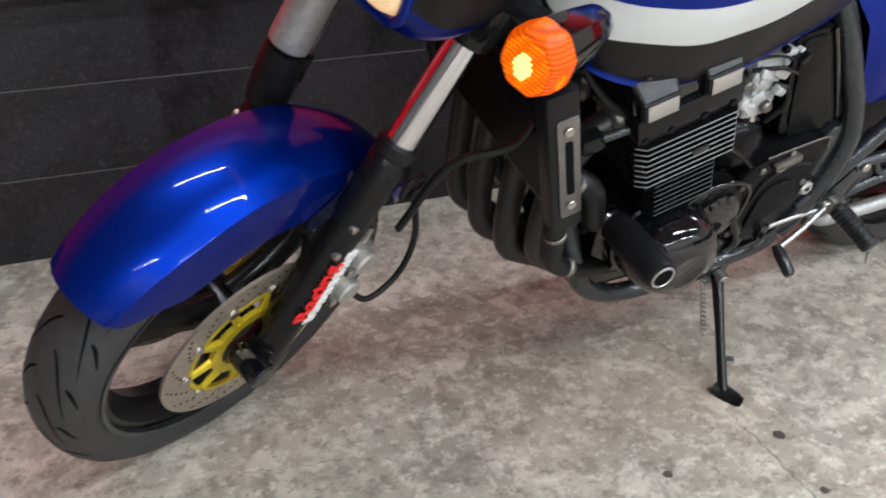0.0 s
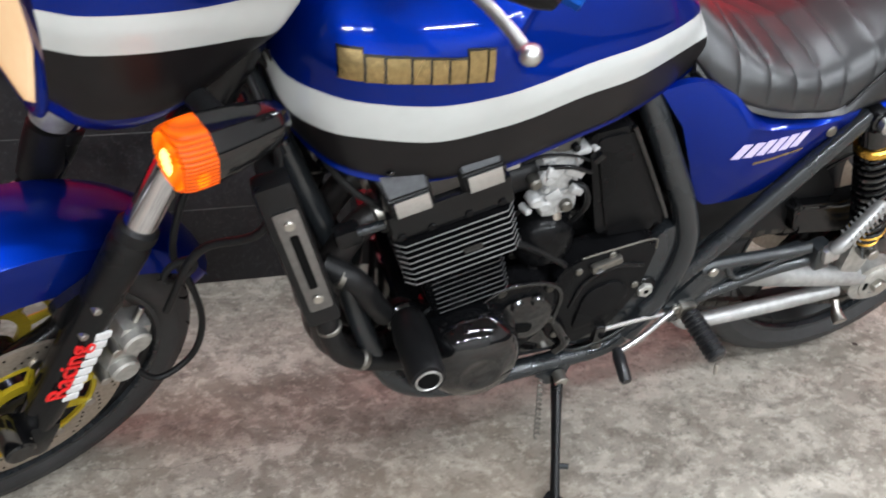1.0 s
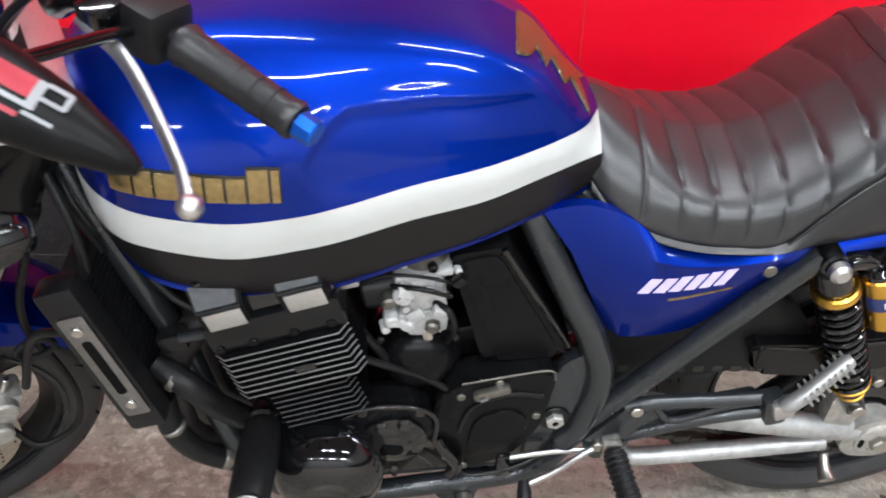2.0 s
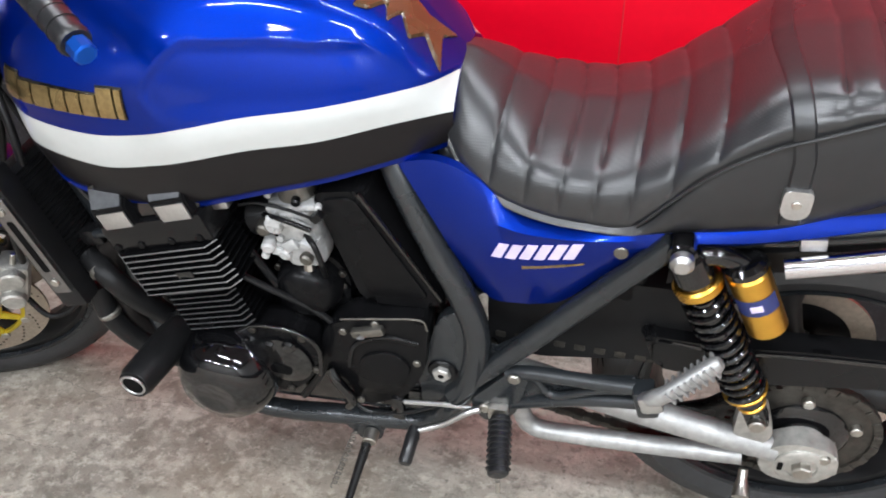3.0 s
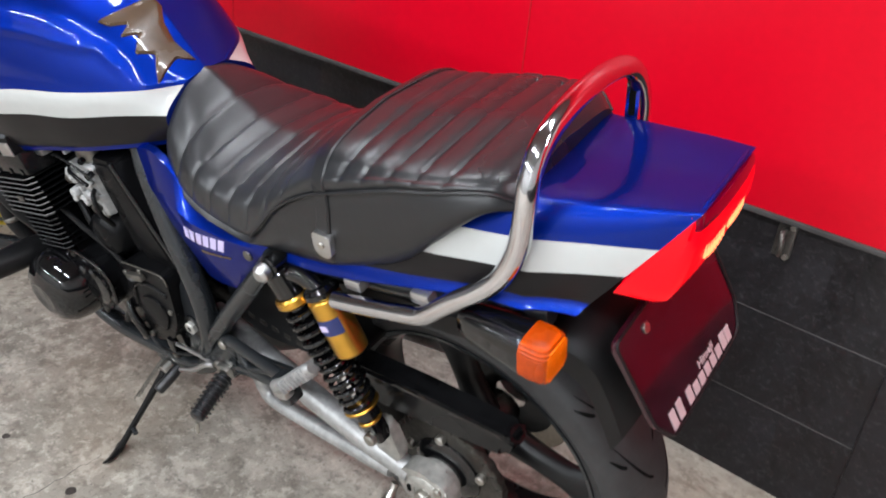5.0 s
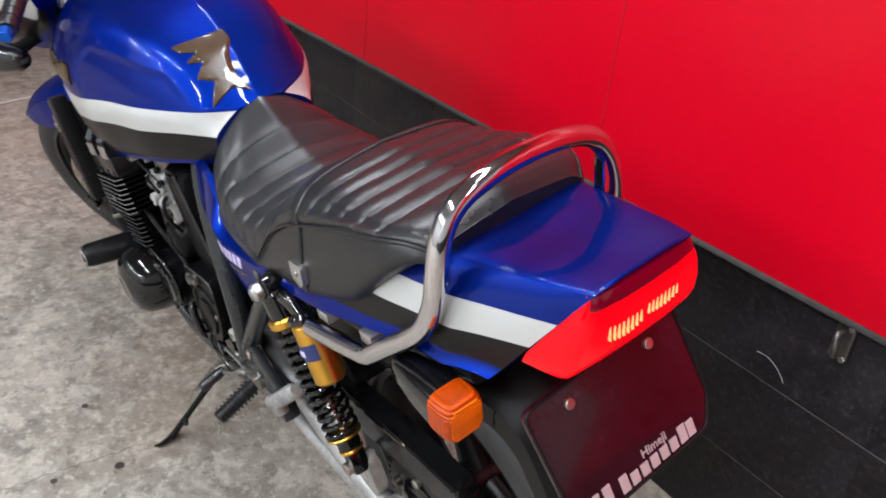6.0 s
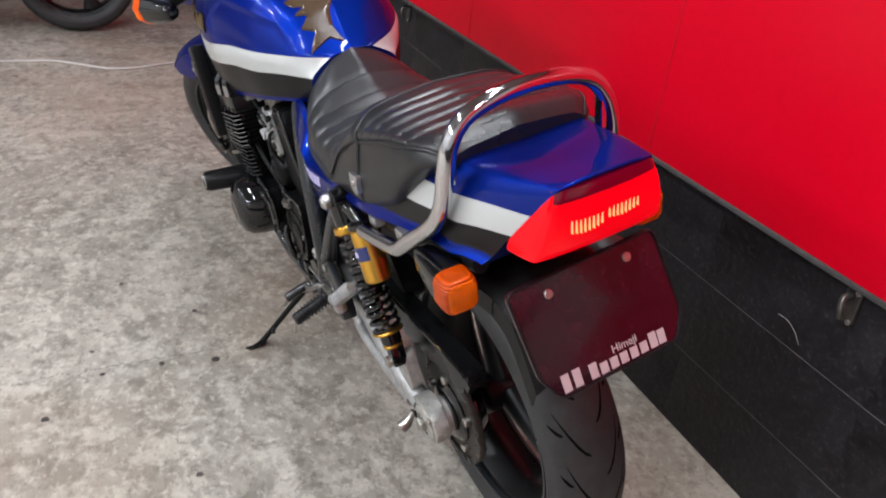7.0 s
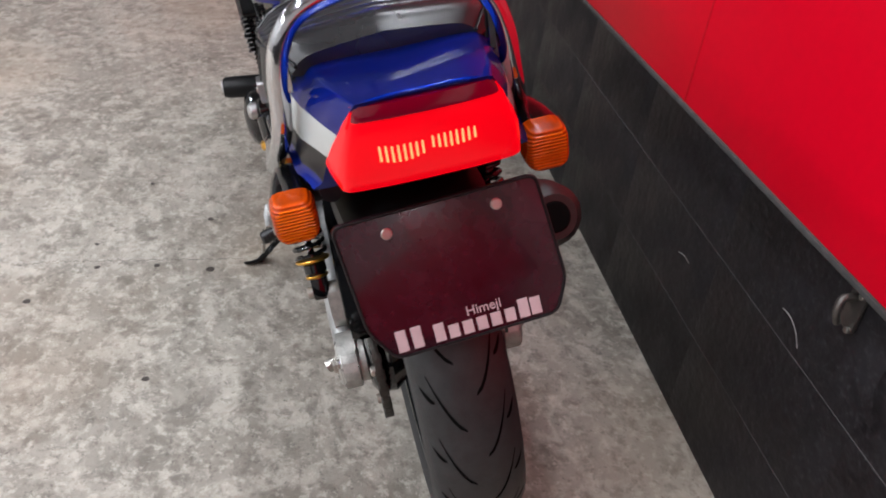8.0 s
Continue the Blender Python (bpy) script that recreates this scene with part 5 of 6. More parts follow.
part("control_cable", tube([(0.415, -0.2, 1.05), (0.36, -0.17, 1.0), (0.32, -0.13, 0.93), (0.33, -0.1, 0.85), (0.38, -0.09, 0.78)], 0.0045, seg=8), PLASTIC, bike, "black control cable")
part("control_cable", tube([(0.4, -0.19, 1.04), (0.34, -0.15, 0.97), (0.3, -0.12, 0.88), (0.335, -0.11, 0.78), (0.37, -0.12, 0.7)], 0.0045, seg=8), PLASTIC, bike, "black control cable")

# ---- frame ----
for s in (-1, 1):
    part("down_tube", tube([(0.30, 0.04 * s, 0.87), (0.348, 0.085 * s, 0.76), (0.39, 0.1 * s, 0.65), (0.431, 0.115 * s, 0.542), (0.48, 0.14 * s, 0.37), (0.53, 0.145 * s, 0.27), (0.62, 0.145 * s, 0.234), (0.75, 0.145 * s, 0.246), (0.88, 0.145 * s, 0.264), (0.92, 0.145 * s, 0.29)], 0.0165, seg=16), FRAME, bike, "dark grey frame tube")
    part("upright_tube", tube([(0.835, 0.06 * s, 0.79), (0.858, 0.09 * s, 0.75), (0.884, 0.114 * s, 0.70), (0.93, 0.134 * s, 0.61), (0.958, 0.143 * s, 0.555), (0.979, 0.15 * s, 0.485), (0.968, 0.15 * s, 0.39), (0.925, 0.147 * s, 0.295)], 0.0195, seg=16), FRAME, bike, "dark grey frame tube")
    part("seat_stay", tube([(0.94, 0.15 * s, 0.35), (1.08, 0.156 * s, 0.53), (1.215, 0.16 * s, 0.7)], 0.0155, seg=16), FRAME, bike, "dark grey diagonal frame tube")
    part("seat_rail", tube([(0.9, 0.06 * s, 0.76), (1.0, 0.1 * s, 0.71), (1.2, 0.135 * s, 0.695), (1.4, 0.12 * s, 0.71), (1.62, 0.1 * s, 0.76)], 0.014, seg=14), FRAME, bike, "dark grey seat rail")
    plate = part("pivot_plate", slab(round_outline([(0.925, 0.51), (0.962, 0.53), (0.985, 0.46), (0.972, 0.37), (0.935, 0.305), (0.885, 0.30), (0.888, 0.37)], 0.02), 0.128 * s, 0.15 * s, 0.005), FRAME, bike, "dark grey frame plate round the swingarm pivot")
    part("gusset", slab(round_outline([(0.968, 0.5), (1.0, 0.452), (1.045, 0.492), (1.02, 0.44), (0.955, 0.335), (0.945, 0.4)], 0.008), 0.136 * s, 0.149 * s, 0.003), FRAME, plate)
    part("pivot_washer", rod((0.927, 0.148 * s, 0.401), (0.927, 0.155 * s, 0.401), 0.022, seg=24), SATIN, plate)
    part("pivot_nut", rod((0.927, 0.152 * s, 0.401), (0.927, 0.163 * s, 0.401), 0.0135, seg=6), ALUDULL, plate)
    # dark plug drawn for the shade in the nut's bore
    part("nut_hole_shade", rod((0.927, 0.16 * s, 0.401), (0.927, 0.1635 * s, 0.401), 0.005, seg=10), HOLLOWSHADE, plate)
part("head_pipe", rod((0.285, 0, 0.73), (0.36, 0, 0.9), 0.034), FRAME, bike, "dark grey steering head")
part("cross_tube", tube([(0.3, 0, 0.86), (0.6, 0, 0.74), (0.88, 0, 0.75)], 0.022), FRAME, bike, "dark grey backbone tube")

# ---- engine; block axes: u rearwards along the fins, v up the cylinders ----
TILT_E = 16.5
EM = Matrix.Translation((0.60, 0, 0.455)) @ pose(0, 0, 0, 0, -TILT_E, 0)
case = part("crankcase", block((0.4, 0.30, 0.19), (0.715, 0, 0.365), (0, -3, 0), 0.025), GLOSS, bike, "black painted engine crankcase")
part("sump", block((0.26, 0.2, 0.09), (0.67, 0.0, 0.255), bevel=0.025), GLOSS, case)
barrel = part("cylinder_block", block((0.1, 0.36, 0.19), (0.018, 0, 0.09), bevel=0.01), ENGINE, bike, "black finned cylinder block with bright fin edges", EM)
def fin_outline(u0, u1, half, rear, fore):
    return [(u0 + fore, -half), (u1 - rear, -half), (u1, -half + rear * 1.3), (u1, half - rear * 1.3), (u1 - rear, half), (u0 + fore, half), (u0, half - fore), (u0, -half + fore)]


def fin(outline, v, thick, material, label=""):
    bm = bmesh.new()
    lo, hi = [[bm.verts.new((u, y, v + k)) for u, y in outline] for k in (-thick / 2, thick / 2)]
    bm.faces.new(lo), bm.faces.new(hi)
    for i in range(len(outline)):
        j = (i + 1) % len(outline)
        bm.faces.new((lo[i], lo[j], hi[j], hi[i]))
    return part("cooling_fin", bm, material, barrel, label, EM, smooth=False)


for i in range(8):
    v = 0.097 + 0.01015 * i
    fin(fin_outline(-0.062, 0.1, 0.206, 0.011, 0.012), v, 0.0026, ENGINE)
    for s in (-1, 1):
        line = [(-0.062, s * 0.1942), (-0.05, s * 0.2062), (0.089, s * 0.2062), (0.1004, s * 0.1918)]
        part("fin_edge", tube([(u, y, v) for u, y in line], 0.00095, None, 6, smooth=False), FINEDGE, barrel, "bare machined fin edge", EM)
for i in range(8):
    v = 0.018 + 0.0099 * i
    fin(fin_outline(-0.04, 0.076, 0.197, 0.009, 0.01), v, 0.0028, ENGINE)
    for s in (-1, 1):
        part("fin_edge", tube([(-0.03, s * 0.1972, v), (0.067, s * 0.1972, v), (0.0762, s * 0.1855, v)], 0.0009, None, 6, smooth=False), FINDARK, barrel, "dark fin edge", EM)
part("fin_badge", block((0.026, 0.004, 0.011), (0.034, -0.2075, 0.128), bevel=0.0015), GLOSS, barrel, xf=EM)
head = part("cylinder_head", block((0.165, 0.40, 0.045), (0.021, 0, 0.193), bevel=0.008), SATIN, bike, "black cylinder head", EM)
camc = part("cam_cover", block((0.17, 0.385, 0.055), (0.021, 0, 0.243), bevel=0.012, taper=0.9), GLOSS, bike, "black cam cover with machined end caps", EM)
CAPGREY = shader("dull_grey_alloy", (0.17, 0.175, 0.185), 0.45, 0, 0, vary=0.3, grain=120, spec=0.1)


def prism(u0, u1, prof):
    """A bar along u with a closed outline in y and v."""
    bm = bmesh.new()
    lo = [bm.verts.new((u0, y, v)) for y, v in prof]
    hi = [bm.verts.new((u1, y, v)) for y, v in prof]
    n = len(prof)
    bm.faces.new(lo), bm.faces.new(hi)
    for i in range(n):
        bm.faces.new((lo[i], lo[(i + 1) % n], hi[(i + 1) % n], hi[i]))
    bmesh.ops.bevel(bm, geom=bm.edges[:], offset=0.0025, segments=2, affect="EDGES")
    return bm


for u in (-0.027, 0.068):
    for s in (-1, 1):
        shape = prism(u - 0.038, u + 0.038, [(s * 0.12, 0.205), (s * 0.165, 0.205), (s * 0.199, 0.205), (s * 0.2, 0.241), (s * 0.166, 0.281), (s * 0.12, 0.284)])
        for v in shape.verts:
            v.co.x = u + (v.co.x - u) * float(np.interp(abs(v.co.y), (0.15, 0.2), (1.0, 0.72)))
        cap = part("cam_cap", shape, ENGINE, camc, xf=EM)
        part("cap_face", block((0.045, 0.003, 0.025), (u + 0.002, s * 0.2002, 0.224), (0, 0, 0), 0.001), ALU, cap, "bare machined face", EM)
        slope = bmesh.new()
        slope.faces.new([slope.verts.new((u + k, s * y, v)) for k, y, v in ((-0.0235, 0.1995, 0.2447), (0.0235, 0.1995, 0.2447), (0.029, 0.1688, 0.2808), (-0.029, 0.1688, 0.2808))])
        bmesh.ops.solidify(slope, geom=slope.faces[:], thickness=0.002)
        part("cap_slope", slope, CAPGREY, cap, "polished sloping face", EM, smooth=False)
for i in range(5):
    bolt((0.021 + 0.03 * (i - 2), -0.185, 0.27), (0, 0, 1), 0.006, 0.006, camc, GLOSS, "cover_bolt", EM)
for u in (-0.05, -0.01, 0.04, 0.085):
    part("head_nut", rod((u, -0.198, 0.18), (u, -0.202, 0.18), 0.006, seg=6), ENGINE, head, xf=EM)

# generator cover, starter cover, sprocket cover
gen = part("generator_cover", lathe([(0, -0.255), (0.022, -0.255), (0.028, -0.257), (0.034, -0.257), (0.039, -0.254), (0.055, -0.249), (0.069, -0.233), (0.076, -0.207), (0.079, -0.175), (0.083, -0.172), (0.083, -0.14)], centre=(0.614, 0, 0.391), caps=False), GLOSS, bike, "polished black generator cover")
for i in range(7):
    a = 2 * math.pi * i / 7 + 0.3
    bolt((0.614 + 0.084 * math.cos(a), -0.15, 0.391 + 0.084 * math.sin(a)), (0, -1, 0), 0.007, 0.02, gen, GLOSS, "cover_bolt")
st = part("starter_cover", slab(round_outline([(0.60, 0.43), (0.655, 0.478), (0.73, 0.482), (0.755, 0.45), (0.75, 0.395), (0.70, 0.345), (0.65, 0.34)], 0.03), -0.14, -0.188, 0.008), ENGINE, bike, "black starter gear cover")
part("cover_dish", lathe([(0, -0.198), (0.03, -0.198), (0.044, -0.194), (0.047, -0.18)], centre=(0.70, 0, 0.42), caps=False), GLOSS, st)
for x, z in ((0.612, 0.44), (0.66, 0.474), (0.735, 0.47), (0.747, 0.405), (0.7, 0.352)):
    bolt((x, -0.186, z), (0, -1, 0), 0.006, 0.006, st, GREASE)
spc = part("sprocket_cover", slab(round_outline([(0.757, 0.475), (0.80, 0.5), (0.905, 0.52), (0.915, 0.50), (0.905, 0.41), (0.87, 0.345), (0.80, 0.31), (0.765, 0.33), (0.75, 0.38)], 0.022), -0.12, -0.168, 0.008), ENGINE, bike, "black front sprocket cover")
part("cover_lip", tube([(0.79, -0.169, 0.50), (0.85, -0.169, 0.512), (0.905, -0.169, 0.52), (0.914, -0.168, 0.5)], 0.0016, seg=8), DARKSTEEL, spc)
part("cover_ridge", tube([(0.79, -0.168, 0.40), (0.805, -0.169, 0.45), (0.85, -0.169, 0.475), (0.9, -0.168, 0.47)], 0.004, seg=8), SATIN, spc)
part("cover_lobe", slab(round_outline([(0.80, 0.345), (0.81, 0.43), (0.86, 0.45), (0.89, 0.42), (0.86, 0.36)], 0.02), -0.165, -0.1725, 0.003), ENGINE, spc)
for x, z in ((0.775, 0.345), (0.79, 0.475), (0.84, 0.5), (0.895, 0.43), (0.80, 0.325)):
    bolt((x, -0.166, z), (0, -1, 0), 0.006, 0.006, spc, DARKSTEEL)
for x, z in ((0.675, 0.395), (0.715, 0.455), (0.685, 0.45)):
    part("cover_boss", rod((x, -0.185, z), (x, -0.2, z), 0.011, seg=14, bevel=0.004), GLOSS, st)
# dark slab on the cover in place of a shaded recess
part("cover_recess_shade", slab(round_outline([(0.665, 0.402), (0.71, 0.395), (0.715, 0.412), (0.672, 0.42)], 0.007), -0.19, -0.1995, 0.001), HOLLOWSHADE, st)
part("cover_rim", tube([(0.602, -0.188, 0.432), (0.655, -0.19, 0.48), (0.7, -0.191, 0.488), (0.738, -0.19, 0.478), (0.757, -0.188, 0.45), (0.752, -0.188, 0.395)], 0.004, seg=10), GLOSS, st)
dome = part("starter_dome", lathe([(0, -0.165), (0.022, -0.164), (0.038, -0.158), (0.046, -0.145), (0.05, -0.12), (0.056, -0.118), (0.056, -0.08)], centre=(0.735, 0, 0.522), caps=False), ENGINE, bike, "black starter housing")
for i in range(4):
    a = 1.2 * i + 0.4
    bolt((0.735 + 0.052 * math.cos(a), -0.12, 0.522 + 0.052 * math.sin(a)), (0, -1, 0), 0.0055, 0.006, dome, GREASE)
part("clutch_arm", block((0.05, 0.012, 0.014), (0.83, -0.174, 0.488), (0, -18, 0), 0.004), DARKSTEEL, spc, "release arm")
part("arm_block", block((0.013, 0.008, 0.015), (0.818, -0.176, 0.482), (0, -18, 0), 0.003), CAPGREY, spc)
part("oil_pipe", tube([(0.76, -0.17, 0.39), (0.772, -0.178, 0.37), (0.79, -0.178, 0.335), (0.78, -0.172, 0.31)], 0.008, seg=10), GLOSS, bike, "black oil pipe")
part("neutral_wire", tube([(0.775, -0.165, 0.33), (0.81, -0.172, 0.303), (0.87, -0.17, 0.312), (0.92, -0.16, 0.33)], 0.003, seg=8), PLASTIC, bike, "thin black wire")
part("starter_motor", rod((0.755, -0.13, 0.505), (0.755, 0.05, 0.505), 0.037, seg=24), GLOSS, bike, "black starter motor")
part("breather_cover", block((0.12, 0.2, 0.07), (0.80, 0, 0.50), (0, -10, 0), 0.02), SATIN, case)
part("battery_box", block((0.23, 0.2, 0.17), (1.08, 0, 0.61), bevel=0.015), PLASTIC, bike, "black battery box")
part("chassis_shield", block((0.3, 0.16, 0.03), (1.07, 0, 0.50), (0, 12, 0), 0.01), PLASTIC, bike, "black inner splash shield")

# engine slider
sl = part("crash_slider", tube([(0.529, -0.12, 0.424), (0.529, -0.17, 0.428), (0.527, -0.2, 0.433), (0.522, -0.285, 0.444), (0.5215, -0.295, 0.4455)], [0.018, 0.025, 0.0275, 0.0255, 0.022], seg=24, smooth=False), PLASTIC, bike, "black plastic engine slider")
part("slider_ring", tube([Vector((0.5213, -0.2965, 0.4457)) + Vector((0.0172 * math.cos(a), 0, 0.0172 * math.sin(a))) for a in np.linspace(0, 2 * math.pi, 25)[:-1]], 0.0018, seg=8, smooth=False, closed=True), ALU, sl, "worn bright rim")
# black plug gives the shade inside the slider's end
part("slider_hole_shade", rod((0.5215, -0.29, 0.445), (0.5213, -0.2975, 0.4458), 0.0145, seg=20), HOLLOWSHADE, sl)
part("slider_clamp", rod((0.529, -0.155, 0.4265), (0.529, -0.168, 0.428), 0.029, seg=20), GLOSS, sl)

# ---- exhaust ----
for y, low in ((-0.14, 0.335), (-0.047, 0.275), (0.047, 0.25), (0.14, 0.245)):
    part("exhaust_header", tube([(0.5, y, 0.615), (0.46, y, 0.59), (0.425, y, 0.53), (0.415, y, 0.445), (0.423, y * 0.97, low + 0.045), (0.465, y * 0.86, low), (0.53, y * 0.66, low - 0.035), (0.63, y * 0.4 + 0.02, 0.19), (0.78, 0.05 + y * 0.15, 0.17)], 0.0205, seg=16), EXHAUST, bike, "black exhaust header pipe")
    part("header_flange", rod((0.5, y, 0.618), (0.478, y, 0.61), 0.03, seg=18), STEEL, bike, "steel header flange")
part("collector", tube([(0.74, 0.05, 0.17), (0.85, 0.06, 0.175), (0.98, 0.09, 0.22), (1.08, 0.13, 0.28)], [0.045, 0.05, 0.035, 0.03], seg=20), EXHAUST, bike, "black exhaust collector")
muf = part("muffler", tube([(1.06, 0.125, 0.27), (1.12, 0.15, 0.32), (1.18, 0.17, 0.37), (1.48, 0.2, 0.555), (1.52, 0.203, 0.575), (1.535, 0.204, 0.582)], [0.03, 0.038, 0.05, 0.052, 0.047, 0.034], seg=24, smooth=False), EXHAUST, bike, "black muffler with open end")
# black plug for the darkness inside the open muffler end
part("muffler_bore_shade", rod((1.525, 0.203, 0.577), (1.5385, 0.2045, 0.5842), 0.024, seg=20), HOLLOWSHADE, muf)

# ---- radiator ----
RM = Matrix.Translation((0.372, 0, 0.61)) @ pose(0, 0, 0, 0, -15, 0)
rad = part("radiator", block((0.03, 0.36, 0.2), (0, 0, 0), bevel=0.003), PLASTIC, bike, "black radiator with bare metal side plates", RM)
for i in range(22):
    part("radiator_fin", block((0.034, 0.35, 0.0025), (0, 0, -0.088 + 0.0084 * i), bevel=0), SATIN, rad, xf=RM)
for s in (-1, 1):
    part("side_tank", block((0.046, 0.036, 0.235), (0, 0.198 * s, 0.0), bevel=0.008), PLASTIC, rad, xf=RM)
    sp = part("side_plate", slab(round_outline([(-0.012, -0.085), (0.018, -0.085), (0.018, 0.082), (-0.012, 0.082)], 0.004), 0.214 * s, 0.2195 * s, 0.001), SIDEALU, rad, "bare aluminium side plate with a slot", RM)
    # the slot is not cut: a dark slab paints its shade
    part("plate_slot_shade", slab(round_outline([(-0.0025, -0.045), (0.0085, -0.045), (0.0085, 0.045), (-0.0025, 0.045)], 0.004), 0.2135 * s, 0.2205 * s, 0), HOLLOWSHADE, sp, xf=RM)
    for z in (-0.064, 0.062):
        part("plate_bolt", rod((0.003, 0.219 * s, z), (0.003, 0.2235 * s, z), 0.0065, seg=12), STEEL, sp, xf=RM)
part("coolant_hose", tube([(0.41, -0.16, 0.55), (0.45, -0.18, 0.53), (0.475, -0.17, 0.48), (0.5, -0.15, 0.43)], 0.017, seg=14), PLASTIC, bike, "black coolant hose with steel clips")
part("coolant_hose", tube([(0.41, -0.17, 0.50), (0.415, -0.175, 0.44), (0.44, -0.16, 0.37), (0.5, -0.15, 0.33), (0.58, -0.14, 0.31)], 0.016, seg=14), PLASTIC, bike, "black coolant hose with steel clips")
for a, b in (((0.428, -0.172, 0.541), (0.438, -0.176, 0.536)), ((0.414, -0.1745, 0.452), (0.4165, -0.175, 0.442)), ((0.463, -0.156, 0.352), (0.474, -0.153, 0.345))):
    part("hose_clip", rod(a, b, 0.0178, seg=18), DARKSTEEL, bike, "dull steel hose clip")
th = part("thermostat", block((0.035, 0.026, 0.026), (0.44, -0.165, 0.6), (0, -15, 0), 0.006), SATIN, bike, "black sensor housing")
part("sensor_plug", rod((0.45, -0.175, 0.61), (0.485, -0.18, 0.622), 0.007, seg=10), FRAME, th)
part("horn", lathe([(0, 0.02), (0.03, 0.02), (0.04, 0.012), (0.042, 0.0), (0.02, -0.015), (0, -0.015)], centre=(0.42, -0.06, 0.66)), GLOSS, bike, "black horn")

# ---- carburettors and air box ----
for y in (-0.118, -0.04, 0.04, 0.118):
    cb = part("carburettor", block((0.06, 0.062, 0.07), (0.735, y, 0.645), (0, -10, 0), 0.014), CARB, bike, "tarnished alloy carburettor")
    part("dome", rod((0.742, y, 0.675), (0.735, y, 0.712), 0.029, seg=20, bevel=0.006), DARKSTEEL, cb)
    part("float_bowl", block((0.055, 0.05, 0.05), (0.742, y - 0.006, 0.595), (0, -10, 0), 0.014, taper=1.12), CARB, cb)
    part("top_flange", block((0.07, 0.066, 0.009), (0.739, y, 0.674), (0, -10, 0), 0.003), CARB, cb)
    part("bowl_flange", block((0.064, 0.058, 0.008), (0.737, y - 0.004, 0.613), (0, -10, 0), 0.003), CARB, cb)
    for k in range(4):
        part("bowl_rib", block((0.0035, 0.003, 0.03), (0.726 + 0.0105 * k, y - 0.0315, 0.594), (0, -10, 0), 0.0015), CARB, cb)
    part("choke_boss", rod((0.715, y - 0.026, 0.648), (0.713, y - 0.043, 0.648), 0.013, seg=16, bevel=0.003), CARB, cb)
    part("boss_screw", rod((0.713, y - 0.042, 0.648), (0.713, y - 0.046, 0.648), 0.005, seg=10), CARB, cb)
    part("link_lever", block((0.03, 0.005, 0.014), (0.752, y - 0.038, 0.652), (0, 25, 0), 0.002), CARB, cb)
    part("fuel_pipe", tube([(0.752, y - 0.03, 0.63), (0.768, y - 0.045, 0.628), (0.776, y - 0.048, 0.6), (0.77, y - 0.03, 0.56)], 0.0042, seg=8), PLASTIC, cb)
    part("throat", rod((0.665, y, 0.628), (0.71, y, 0.638), 0.027, seg=18), PLASTIC, cb)
    part("drain_plug", rod((0.744, y - 0.02, 0.578), (0.746, y - 0.026, 0.562), 0.008, seg=8), STEEL, cb)
    for dx, dz in ((-0.02, 0.02), (0.022, 0.022), (0.024, -0.02), (-0.018, -0.022)):
        part("carb_screw", rod((0.735 + dx, y - 0.03, 0.645 + dz), (0.735 + dx, y - 0.037, 0.645 + dz), 0.005, seg=8), CARB, cb)
crng2 = random.Random(4)
outer = [o for o in bike.children if o.name.startswith("carburettor")][0]
for i in range(16):
    x, z = crng2.uniform(0.688, 0.782), crng2.uniform(0.588, 0.7)
    r = crng2.uniform(0.0045, 0.01)
    y = -0.148 - crng2.uniform(0.0, 0.012)
    paint = crng2.choice((CARB, CARB, CARB, DARKSTEEL, SATIN))
    if i % 3:
        part("carb_fitting", rod((x, -0.14, z), (x + crng2.uniform(-0.004, 0.004), y - r * 0.6, z + crng2.uniform(-0.004, 0.004)), r, seg=10, bevel=0.3 * r), paint, outer)
    else:
        part("carb_fitting", block((r * 2.4, 0.012, r * 1.6), (x, y, z), (crng2.uniform(-15, 15), crng2.uniform(-50, 50), 0), 0.002), paint, outer)
part("carb_link", tube([(0.672, -0.158, 0.678), (0.7, -0.164, 0.69), (0.74, -0.163, 0.684), (0.77, -0.156, 0.668)], 0.0022, seg=8), PLASTIC, outer)
part("idle_bracket", block((0.035, 0.03, 0.015), (0.645, -0.155, 0.682), (0, -12, 0), 0.004), ALU, bike, "bright carburettor bracket")
part("choke_lever", tube([(0.7, -0.15, 0.66), (0.735, -0.168, 0.67), (0.77, -0.165, 0.655)], 0.0035), SATIN, bike, "dark choke linkage")
ab = part("air_box", slab(round_outline([(0.768, 0.70), (0.835, 0.712), (0.935, 0.535), (0.92, 0.52), (0.83, 0.517), (0.815, 0.53)], 0.014), -0.145, 0.133, 0.01), ENGINE, bike, "glossy black air box")
part("box_lid", slab(round_outline([(0.78, 0.693), (0.826, 0.702), (0.915, 0.54), (0.83, 0.533)], 0.012), -0.1485, -0.141, 0.003), ENGINE, ab)
part("box_edge", tube([(0.832, -0.146, 0.709), (0.882, -0.147, 0.625), (0.93, -0.146, 0.541)], 0.004, seg=8), GLOSS, ab)
part("clutch_cable", tube([(0.36, -0.1, 0.83), (0.45, -0.16, 0.66), (0.66, -0.17, 0.56), (0.75, -0.16, 0.5), (0.79, -0.16, 0.46)], 0.005, seg=8), PLASTIC, bike, "black control cable")
part("wire_loom", tube([(0.66, -0.14, 0.58), (0.7, -0.15, 0.52), (0.74, -0.15, 0.44), (0.745, -0.16, 0.38), (0.7, -0.16, 0.3)], 0.006, seg=8), PLASTIC, bike, "black wiring loom")

